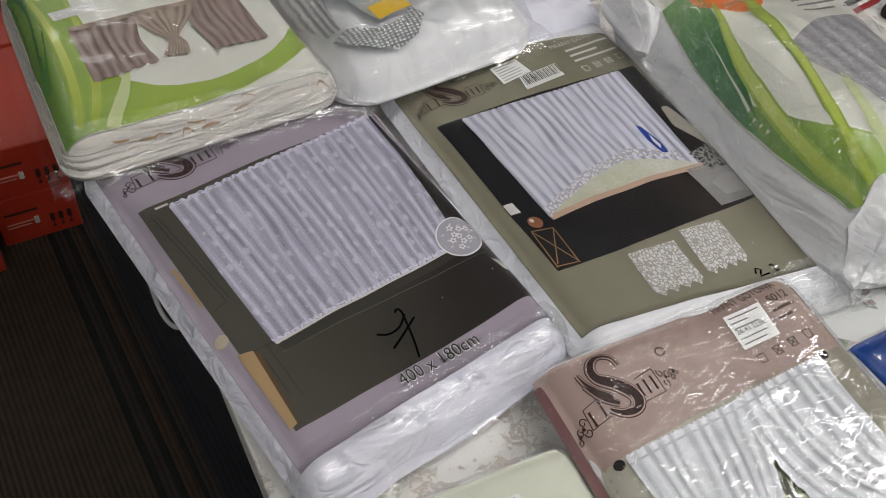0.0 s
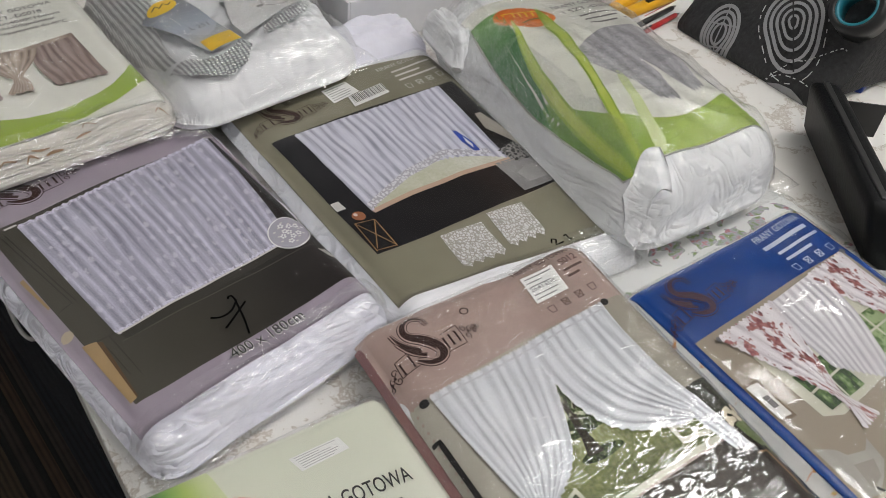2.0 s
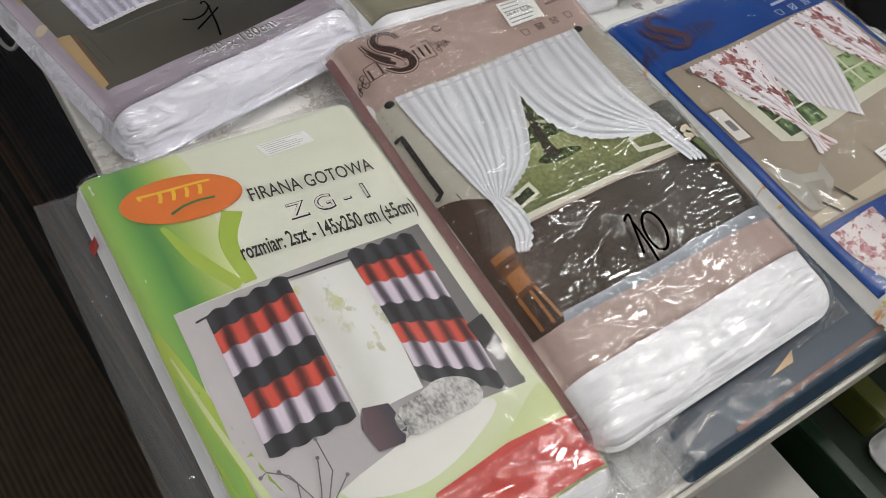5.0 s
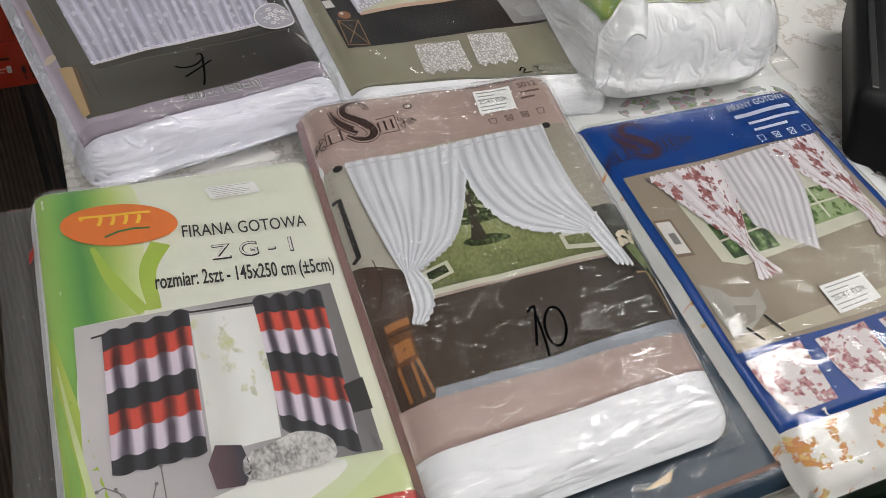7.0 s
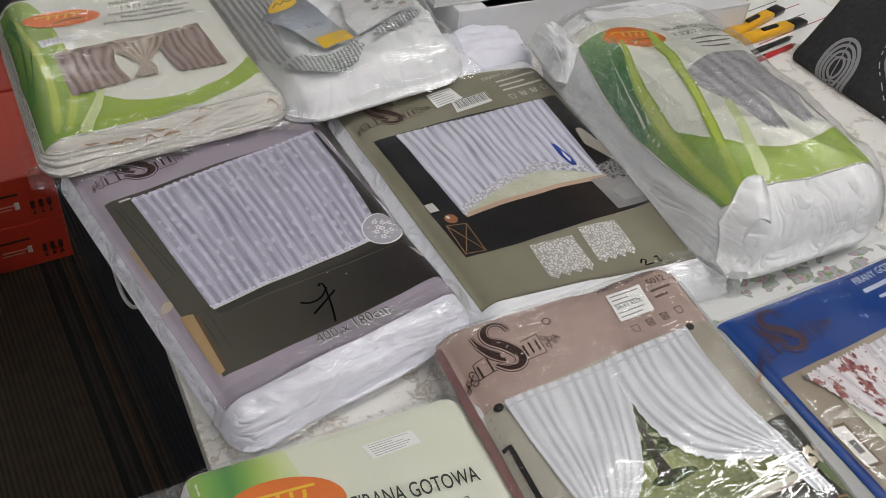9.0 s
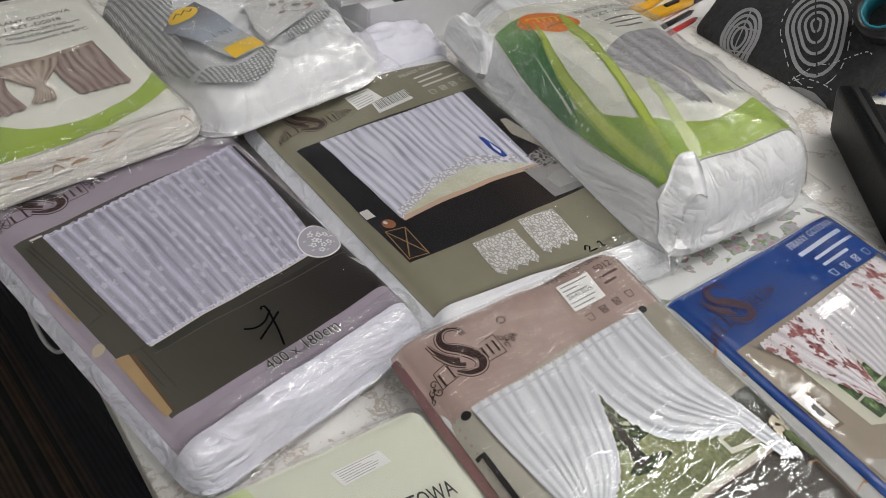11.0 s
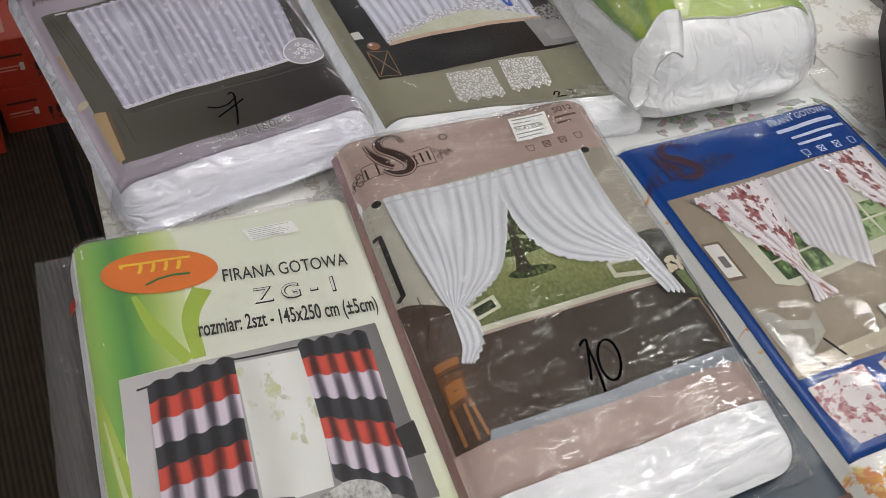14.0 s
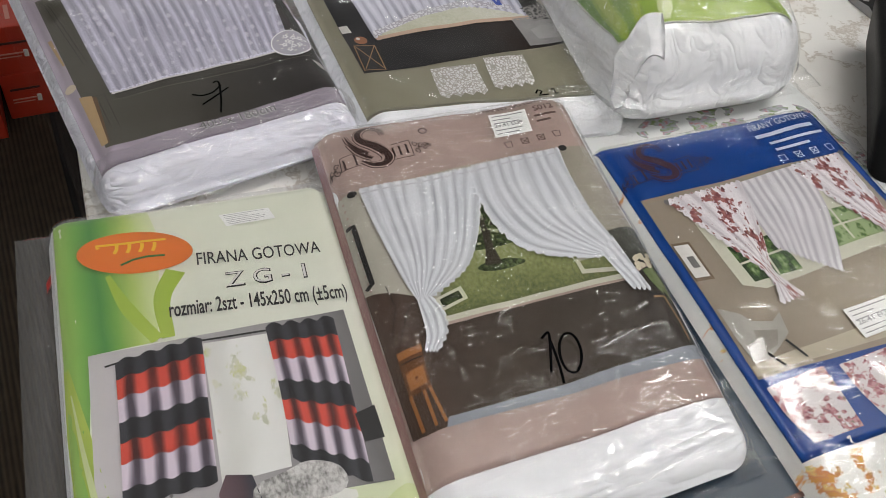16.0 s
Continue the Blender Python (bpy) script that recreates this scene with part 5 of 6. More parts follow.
price_label(ZG, [(.583, 1.008), (.770, 1.008), (.785, .967), (.602, .962)], t, PAPER, LABEL_INK)
ZG.film(FILM_MILKY, thing, (-.15, -.005, -.16, 1.12), .002, .003, 14.0, "loose clear bag edge", name="bag_side")
ZG.film(FILM_END, thing, (-.05, 1.06, -.16, .05), .007, .004, 18.0, "gathered end of the clear bag", name="bag_end")
ZG.film(film_material("clear_bag_film_wide", 0.04, 0.6, 9.0, 0.9, 0.03, 0.22), thing, (-.004, 1.06, -.16, 1.12), .004, .003, 14.0)

# ---- floral cloth pack under the blue one ----
FLORAL_BLUE = spot_ink("garden_floral_print", (.72, .73, .72), [(.20, .28, .10), (.40, .40, .46), (.45, .20, .22)], 9.0, .50)
CLOTH = Pack([(.53, -.16), (.86, -.16), (.87, .115), (.54, .115)], (0, 1, 0, 1), .7505, .763, .008, .001, 37.0)
t = empty("tablecloth_pack", "folded white cloth with green and grey flower print", "tablecloth", TH)
CLOTH.body("cloth", FLORAL_BLUE, t, step=.006)
CLOTH.film(FILM, t, None, .003, .003, 20)

# ---- blue pack ----
BLUE = Pack([(.514, -.35), (.785, -.35), (.811, .02), (.533, .015)], (-.025, 1.03, -.15, 1.02), .764, .791, .02, .002, 13.0)
t = empty("curtain_pack", "royal blue curtain pack with rose print curtains picture", "curtain pack", TH)
FLORAL_ORANGE = drape_ink("lily_voile", [(0, (.62, .61, .59)), (1, (.74, .73, .70))], 3.0, .3, .1, .03, None, (9.0, 13.0, .60, [(.3, (.66, .36, .06)), (.5, (.60, .26, .12)), (.62, (.70, .52, .20)), (.72, (.36, .38, .20))]), rough=.7)
BLUE.body("fabric", FLORAL_ORANGE, t, "folded white voile with orange lilies", 0.004, wrinkled(0.005, 5, 8))
thing, t = t, BLUE.sheet("card", CARD_BLUE, t, 0, 1.0, 0.0, 1.0, label="royal blue printed card")
BEIGE = blend_ink("beige_wall_print", [(0.0, (0.25, 0.205, 0.155)), (0.5, (0.30, 0.25, 0.19)), (1.0, (0.27, 0.23, 0.18))], "X", 0.1)
BLUE.ink("room_picture", [(.030, .775), (.5, .79), (.955, .795), (.955, .5), (.96, .192), (.5, .19), (.025, .198)], BEIGE, t, 1, "beige room photograph")
BLUE.ink("window_frame", [(.165, .66), (.90, .70), (.93, .46), (.25, .415), (.175, .44)], CREAM, t, 2)
GARDEN = blend_ink("garden_print", [(0.25, (0.02, 0.05, 0.012)), (0.5, (0.09, 0.17, 0.04)), (0.7, (0.28, 0.36, 0.18))], "X", 0.9, 26, fine=.35)
BLUE.ink("window_view", [(.215, .56), (.42, .57), (.43, .445), (.225, .440)], GARDEN, t, 3)
BLUE.ink("window_view", [(.55, .60), (.83, .60), (.84, .49), (.56, .475)], GARDEN, t, 3)
for a, b in (((.34, .60), (.33, .445)), ((.22, .50), (.44, .515)), ((.70, .62), (.70, .49)), ((.56, .54), (.84, .55))):
    BLUE.stroke("glazing_bar", [a, b], .0024, CREAM, t, 4)
SHEER = drape_ink("sheer_print", [(0.1, (0.38, 0.36, 0.40)), (0.5, (0.54, 0.52, 0.55)), (0.9, (0.66, 0.64, 0.66))], 9.0, .25, .10, .03)
ROSES = [(0.0, (0.38, 0.33, 0.36)), (0.4, (0.60, 0.56, 0.59)), (0.9, (0.72, 0.69, 0.71))]
PETALS = [(.3, (.12, .028, .035)), (.48, (.27, .075, .075)), (.6, (.38, .15, .14)), (.72, (.12, .10, .05))]
ROSE_CLOTH = drape_ink("rose_curtain_print", ROSES, 5.0, .35, .14, .03, None, (7.0, 10.0, .535, PETALS))
drape(BLUE, [(.42, .765), (.40, .62), (.385, .53)], [(.735, .778), (.70, .62), (.63, .50), (.56, .405)], SHEER, t, 5, "white sheer curtain photograph", (0, 0), (12, .010))
drape(BLUE, [(.125, .752), (.185, .64), (.268, .50), (.288, .455), (.285, .41), (.262, .365)], [(.455, .768), (.41, .64), (.335, .50), (.318, .455), (.343, .405), (.362, .374)], ROSE_CLOTH, t, 6, "rose-print curtain photograph", (14, .008), (5, .008), (-1, 16, .010))
drape(BLUE, [(.690, .774), (.730, .66), (.80, .56), (.845, .50), (.85, .45), (.83, .397)], [(.935, .785), (.925, .62), (.905, .50), (.915, .44), (.93, .402)], ROSE_CLOTH, t, 6, "rose-print curtain photograph", (10, .008), (5, .008), (-1, 14, .010))
for p in ((.118, .748), (.948, .788)):
    BLUE.ink("rod_finial", ellipse(*p, .013, .010, 8), GREY_PRINT, t, 6)
WOODF = pr("picture_frame_print", (.16, .11, .07))
BLUE.ink("wall_frame", [(.032, .612), (.098, .606), (.098, .478), (.032, .483)], WOODF, t, 3)
BLUE.ink("wall_frame_sheet", [(.034, .603), (.088, .598), (.088, .488), (.034, .493)], PALE_PRINT, t, 4)
BLUE.ink("wall_frame_photo", [(.05, .56), (.076, .558), (.076, .52), (.05, .522)], GREY_PRINT, t, 5)
BLUE.ink("grey_armchair", [(.035, .395), (.10, .365), (.12, .34), (.19, .325), (.235, .345), (.215, .285), (.15, .255), (.09, .235), (.045, .245), (.036, .30)], blend_ink("armchair_print", [(0, (.30, .28, .25)), (1, (.44, .42, .38))], "X", .6, 10), t, 3)
BLUE.ink("armchair_seat", [(.105, .315), (.185, .30), (.15, .262), (.085, .25)], pr("armchair_shade", (.27, .245, .21)), t, 4)
BLUE.ink("skirting_board", [(.03, .232), (.5, .25), (.96, .255), (.96, .21), (.5, .205), (.028, .205)], pr("cream_skirting_print", (.42, .37, .28)), t, 2)
for a, b in (((.10, .250), (.13, .205)), ((.185, .268), (.215, .212))):
    BLUE.stroke("armchair_leg", [a, b], .0026, INK, t, 5)
ROSE_SW = drape_ink("rose_swatch_print", [(0, (.56, .51, .52)), (1, (.66, .62, .62))], 1.0, .3, .05, .02, None, (5.0, 6.0, .50, [(.3, (.17, .04, .055)), (.46, (.38, .15, .17)), (.58, (.50, .28, .29)), (.70, (.20, .17, .11))]))
for u in (.030, .300, .570):
    drape(BLUE, [(u, .174), (u + .005, .10), (u + .032, .026)], [(u + .215, .182), (u + .214, .10), (u + .212, .028)], ROSE_SW, t, 2, "rose-print swatch picture", name="cloth_swatch")
BLUE.stroke("swatch_number", [(.165, .014), (.178, .018), (.170, .005), (.178, -.002)], .0016, PALE_PRINT, t, 3)
price_label(BLUE, [(.444, .300), (.640, .308), (.640, .225), (.450, .215)], t, PAPER, LABEL_INK, 7, "26.41 EUR")
BLUE_MARK = pr("rust_mark_print", (.055, .018, .03))
swan_logo(BLUE, -.005, .43, .80, .985, BLUE_MARK, t, 2, CARD_BLUE)
PALE_BLUE = pr("pale_blue_print", (.50, .55, .66))
text_ink(BLUE, "title_text", "FIRANY GOTOWA", (.665, .950), (.955, .955), .0090, PALE_BLUE, t, 3, .012)
bars(BLUE, "fine_print", (.665, .914), (.938, .918), .024, 1, PALE_BLUE, t, 3, .62)
bars(BLUE, "fine_print", (.70, .880), (.955, .884), .030, 2, PALE_BLUE, t, 3, .35)
care_marks(BLUE, (.70, .818), (.93, .822), PALE_BLUE, t)
BLUE.film(FILM_MID, thing, (-.06, 1.05, -.17, 1.03), .004, .0010, 20.0)

# ---- thick white pack with leaf card ----
DH = Pack([(.592, .098), (.813, .093), (.873, .435), (.645, .453)], (-.09, 1.13, -.13, 1.27), .758, .876, .075, .005, 17.0, .012)
t = empty("curtain_pack", "thick white curtain pack with green leaf card in clear bag", "curtain pack", TH)


def roll_folds(u, v):
    """Long folds down the sides and short gathers across the rolled end."""
    side = np.maximum(np.clip((-.055 - u) / .03, 0, 1), np.clip((u - 1.01) / .04, 0, 1))
    end = np.maximum(np.clip((.0 - v) / .04, 0, 1), np.clip((v - 1.08) / .05, 0, 1))
    return side * .022 * (.5 - np.abs(vnoise(u * 22 + v * 3, v * 3))) + end * .022 * (.5 - np.abs(vnoise(u * 6 + v * 6 + 5, v * 11))) + .004 * end * vnoise(u * 14, v * 18)


DH.body("fabric", LINEN_ROLL, t, "rolled white voile", 0.004, roll_folds)
ROLL = Pack([(.608, .425), (.662, .435), (.684, .545), (.632, .55)], (0, 1, 0, 1), .800, .852, .024, .004, 61.0)
ROLL.body("fabric_roll", LINEN_ROLL, t, "white voile roll end", .004, lambda u, v: .014 * (.5 - np.abs(vnoise(u * 7, v * 3))))
DH.sheet("fabric_flap", LINEN_ROLL, t, -.03, .20, -.10, .012, .006, .004, "white voile flap folded over the card", .005,
         lambda u, v: (u + .03 * np.sin(9 * v), v + .02 * np.sin(11 * u) - .012 * np.cos(25 * u)))
thing, t = t, DH.sheet("card", pr("pale_cream_card", (.66, .66, .60)), t, .0, 1.0, -.0, 1.06, label="pale printed card with green leaves", lift=.002,
                       shape=lambda u, v: (u - .055 * np.clip(1 - u / .3, 0, 1) * np.clip(np.sin(math.pi * np.clip(v, 0, 1)), 0, 1), v + .02 * np.clip(1 - u / .12, 0, 1) * np.clip(1 - v / .2, 0, 1)))
GREENB = blend_ink("deep_leaf_print", [(0.0, (.16, .30, .06)), (0.12, (.27, .40, .07)), (.35, (.33, .44, .08)), (1.0, (.30, .42, .07))], "X", .10, 3)
DARKLEAF = blend_ink("dark_leaf_print", [(0.35, (.10, .28, .06)), (.5, (.035, .16, .045)), (.75, (.04, .17, .05)), (.98, (.14, .32, .08))], "Y", .10, 4)
edge_u = lambda v: -.055 * math.sin(math.pi * min(max(v, 0), 1)) + .004
side = [(edge_u(v), v) for v in np.linspace(.025, .45, 8)]
DH.ink("leaf_field", [(.0, .46), (.03, .40), (.07, .32), (.11, .26), (.17, .215), (.24, .18), (.329, .152), (.42, .130), (.52, .120), (.65, .125), (.78, .148), (.90, .175), (.998, .215), (.998, .004), (.05, .004)] + side, GREENB, t, 3, "green leaf picture")
DH.ink("dark_leaf", smooth([(.10, .985), (.185, .985), (.150, .86), (.115, .765), (.06, .62), (.02, .52), (-.01, .44), (-.03, .38)], 1) + [(edge_u(v), v) for v in np.linspace(.36, .985, 9)], DARKLEAF, t, 4, "dark green leaf picture")
BLADE = blend_ink("blade_print", [(0.0, (.36, .47, .05)), (.4, (.50, .57, .13)), (1, (.34, .45, .06))], "Y", .15)
BLADE_EDGE = pr("blade_edge_print", (.30, .42, .06))


def stem(pack, mid, wide, parent, layer):
    """A long leaf stem: a darker edge under a lighter blade."""
    c = np.array(mid)
    for k, mat in ((1.0, BLADE_EDGE), (.62, BLADE)):
        w = np.array(wide) * k / 2
        pack.ink("leaf_blade", smooth([(a - d, b) for (a, b), d in zip(c, w)] + [(a + d, b) for (a, b), d in zip(c[::-1], w[::-1])], 2), mat, parent, layer + (k < 1))


stem(DH, [(.19, .90), (.12, .75), (.065, .613), (.03, .46), (.015, .26), (.03, .012)], [.02, .045, .05, .055, .055, .055], t, 6)
stem(DH, [(.41, .95), (.37, .80), (.34, .66), (.27, .47), (.15, .235), (.09, .012)], [.03, .08, .085, .06, .055, .05], t, 6)
DH.ink("leaf_blade", smooth([(.385, .42), (.43, .41), (.335, .18), (.265, .012), (.175, .012), (.27, .20)], 1), bpy.data.materials["pale_leaf_print"], t, 5)
GREY_NET = pleat("grey_net_print", [(0.0, (.24, .235, .245)), (.5, (.34, .33, .35)), (1, (.45, .44, .47))], 12.0, 0, (.62, 1.4), .5, .75)
DH.ink("curtain_picture", [(.253, .569), (.45, .645), (.60, .69), (.729, .705), (.85, .69), (.945, .665), (.985, .45)] + wavy((.985, .262), (.90, .25), 4, -.02) + [(.815, .46), (.835, .35)] + wavy((.80, .235), (.69, .215), 4, -.02) + [(.60, .46), (.615, .34)] + wavy((.565, .19), (.46, .235), 4, -.02) + [(.43, .34), (.34, .46)], GREY_NET, t, 5, "grey net curtain photograph")
oval_mark(DH, .290, .905, .180, .080, -.028, t)
text_ink(DH, "title_text", "FIRANY GOTOWA", (.530, .935), (.975, .920), .0105, GREY_PRINT, t, 4, .01)
text_ink(DH, "title_text", "1 SZT.-DS085", (.560, .878), (.935, .862), .0105, GREY_PRINT, t, 4, .01)
bars(DH, "fine_print", (.62, .825), (.97, .805), .034, 3, GREY_PRINT, t, 4, .30)
DH.film(FILM_END, thing, (-.13, .10, -.16, 1.30), .010, .008, 15.0, "bunched side of the clear bag", step=.005, name="bag_side")
DH.film(FILM_CRISP, thing, (-.13, 1.16, -.16, 1.32), .006, .007, 13.0, step=.004)

# ---- pack with leaf card and mauve curtain ----
PK = Pack([(-.02, .455), (.241, .485), (.232, .83), (-.03, .80)], (-.03, 1.05, -.05, 1.05), .752, .850, .035, .002, 19.0, 0, .047, .35)
t = empty("curtain_pack", "thick curtain pack with leaf card and mauve curtain picture", "curtain pack", TH)
STACK = fold_cloth("cream_voile", (.66, .63, .58), (6, 16, 60), .9)
PK.body("fabric", STACK, t, "folded cream fabric", 0.005, wrinkled(0.007, 6, 15, 1.02))
thing, t = t, PK.sheet("card", pr("white_leaf_card", (.70, .70, .64)), t, .0, 1.0, 0, 1.0, label="white printed card with green leaves")
PK.ink("leaf_field", [(.003, .95), (.14, .95), (.20, .80), (.215, .65), (.19, .48), (.19, .36), (.22, .26), (.28, .18), (.37, .120), (.46, .092), (.56, .082), (.66, .088), (.76, .110), (.85, .145), (.93, .200), (.997, .285), (.997, .15), (.92, .09), (.80, .04), (.66, .012), (.5, .005), (.003, .003)], GREENB, t, 1, "green leaf picture")
stem(PK, [(.20, .68), (.21, .45), (.19, .22), (.12, .02)], [.02, .05, .055, .05], t, 2)
stem(PK, [(.06, .82), (.11, .50), (.11, .22), (.07, .02)], [.02, .045, .05, .045], t, 2)
ribbon(PK, "leaf_blade", [(.30, .22), (.25, .12), (.17, .0)], (.006, .012, .012), bpy.data.materials["pale_leaf_print"], t, 4)
ribbon(PK, "dark_leaf", [(.02, .86), (.05, .66), (.03, .42), (.02, .25)], (.012, .022, .018, .006), DARKLEAF, t, 2)
MAUVE = drape_ink("mauve_voile_print", [(0.05, (.15, .105, .095)), (.45, (.27, .20, .18)), (.95, (.40, .31, .29))], 6.0, .35, .16, .12, dots=(9, 6, .22, (.36, .28, .29)))
SWAG = drape_ink("mauve_swag_print", [(0.05, (.20, .15, .12)), (.45, (.34, .27, .22)), (.95, (.46, .38, .32))], 7.0, .3, .14, .05)
drape(PK, [(.166, .490), (.168, .34), (.171, .200)], [(.432, .492), (.40, .36), (.425, .228)], MAUVE, t, 6, "mauve curtain photograph", (0, 0), (5, .010))
drape(PK, [(.638, .500), (.615, .37), (.637, .222)], [(.842, .520), (.85, .37), (.860, .210)], MAUVE, t, 6, "mauve curtain photograph", (0, 0), (5, .010))
drape(PK, [(.400, .490), (.425, .42), (.475, .35), (.505, .318)], [(.680, .505), (.625, .42), (.56, .35), (.535, .318)], SWAG, t, 7, "mauve curtain photograph")
drape(PK, [(.500, .325), (.48, .285), (.448, .245)], [(.540, .325), (.555, .285), (.548, .232)], SWAG, t, 8, "", (0, 0), (3, .012), name="curtain_tail")
ribbon(PK, "curtain_header", [(.166, .485), (.42, .490), (.65, .500), (.842, .514)], (.008, .008, .008), SWAG, t, 9)
COPPER_TRIM = pr("rust_trim_cloth", (.36, .23, .13), .7)
oval_mark(PK, .262, .755, .175, .062, -.018, t)
price_label(PK, [(.120, .610), (.300, .628), (.310, .575), (.130, .555)], t, PAPER, LABEL_INK)
for body, a, b, h in (("FIRANY GOTOWA", (.50, .800), (.862, .790), .0095), ("1 SZT.-DS018", (.543, .752), (.797, .742), .0095), ("rozmiar:400X160cm", (.47, .715), (.865, .700), .0075), ("Sk\u0142ad:100%poliester", (.52, .680), (.83, .668), .0075), ("pra\u0107 w temperaturze do 40\u00b0C", (.43, .645), (.87, .630), .0075)):
    text_ink(PK, "title_text", body, a, b, h, GREY_PRINT, t, 3, .008)
PK.film(FILM, thing, (-.08, 1.09, -.10, 1.08), .004, .002, 16.0)
for k in range(9):
    # rust-coloured trim that shows here and there in the folded front
    x, y = rnd.uniform(.02, .95), rnd.uniform(-.046, -.016)
    ribbon(PK, "trim", [(x, y), (x + rnd.uniform(.01, .03), y + rnd.uniform(-.006, .010)), (x + rnd.uniform(.035, .07), y + rnd.uniform(-.006, .006))], (.0008, rnd.uniform(.0010, .0018), .0006), COPPER_TRIM, thing, 4)
PK.film(FILM_END, thing, (-.08, 1.09, -.10, .01), .008, .006, 18.0, "gathered end of the clear bag", name="bag_end")

# ---- white net pack with silver beads ----
WH = Pack([(.255, .462), (.49, .497), (.52, .76), (.245, .78)], (-.03, 1.08, -.05, 1.12), .752, .855, .055, .004, 23.0, .01, .047, .35)
t = empty("curtain_pack", "white voile pack with silver beaded borders and grey tag", "curtain pack", TH)
WH.body("fabric", LINEN_CRUMPLE, t, "white voile in folds", 0.003, lambda u, v: .012 * (np.abs(vnoise(u * 4 + 3, v * 5 + 1)) - .3) + .010 * (.5 - np.abs(vnoise(u * 7 + 3 * v, v * 8))) + .004 * np.abs(vnoise(u * 17, v * 19)))


def bead_material():
    m = material("silver_beads", (.6, .6, .6), .3, .5)
    nt, b = base_socket(m)
    tc, sep = uv_nodes(nt)
    vo = node(nt, "ShaderNodeTexVoronoi", Scale=46.0, Randomness=0.2)
    rows = node(nt, "ShaderNodeMapping")
    rows.inputs["Scale"].default_value = (1.0, 1.8, 1.0)
    nt.links.new(tc.outputs[0], rows.inputs["Vector"])
    nt.links.new(rows.outputs[0], vo.inputs["Vector"])
    r = ramp(nt, [(0.0, (.97, .97, .97)), (.30, (.84, .84, .85)), (.45, (.34, .34, .36)), (1, (.48, .48, .50))])
    nt.links.new(vo.outputs["Distance"], r.inputs[0])
    nt.links.new(r.outputs[0], b.inputs["Base Color"])
    bp = node(nt, "ShaderNodeBump", Strength=1.0, Distance=0.004, invert=True)
    nt.links.new(vo.outputs["Distance"], bp.inputs["Height"])
    nt.links.new(bp.outputs[0], b.inputs["Normal"])
    return m


BEADS = bead_material()
for quad in ([(-.02, 1.06), (.33, 1.0), (.24, .75), (.135, .52), (.10, .36), (.085, .20), (.03, .22), (-.02, .45)], [(.45, .93), (.64, .95), (.90, .80), (.83, .62), (.68, .64), (.52, .62)], [(.03, .175), (.08, .08), (.18, .035), (.281, .015), (.38, .04), (.456, .116), (.42, .184), (.36, .135), (.289, .115), (.20, .130), (.11, .185)], [(.553, .166), (.70, .200), (.846, .256), (.897, .315), (.84, .335), (.72, .28), (.579, .230)]):
    WH.ink("beaded_border", quad, BEADS, t, 34, "silver beaded net border", cell=.006)
TAG = blend_ink("grey_tag_print", [(0.15, (.50, .49, .44)), (.35, (.36, .40, .47)), (.6, (.12, .12, .14))], "Y", .04)
WH.ink("swing_tag", [(.075, .517), (.297, .625), (.421, .160), (.243, .143)], TAG, t, 44, "grey tag with yellow strip")
WH.ink("tag_yellow", [(.231, .232), (.398, .243), (.419, .162), (.243, .145)], YELLOW, t, 46)
WH.ink("tag_oval", ellipse(.195, .540, .080, .048, 20, .016), YELLOW, t, 46)
WH.stroke("tag_scribble", [(.14, .53), (.17, .555), (.18, .53), (.21, .56), (.23, .54), (.25, .56)], .0016, INK, t, 48)
text_ink(WH, "tag_text", "L 251", (.235, .315), (.335, .325), .008, GREY_PRINT, t, 47)
WH.ink("photo_card", [(.50, .52), (.668, .607), (.913, .657), (.912, .370), (.457, .188), (.44, .30)], pr("photo_card_grey", (.60, .60, .60)), t, 40, "pale photo card")
for k in range(9):
    WH.ink("photo_shape", [(a_ + rnd.uniform(.0, .02), b_) for a_, b_ in ellipse(.70 + rnd.uniform(-.10, .14), .47 + rnd.uniform(-.10, .10), rnd.uniform(.012, .035), rnd.uniform(.01, .025), 5)], GREY_PRINT if k % 2 else bpy.data.materials["copper_print"] if k == 4 else PALE_PRINT, t, 43)
WH.stroke("photo_ring", [(.735 + .075 * math.cos(a), .40 + .06 * math.sin(a)) for a in np.linspace(0, 6.3, 24)], .0012, GREY_PRINT, t, 44)
WH.ink("paper_slip", [(.710, .710), (.768, .657), (.690, .540), (.640, .585)], PAPER, t, 46, "small white slip")
WH.film(FILM_CRISP, t, (-.12, 1.14, -.12, 1.16), .012, .008, 14.0)

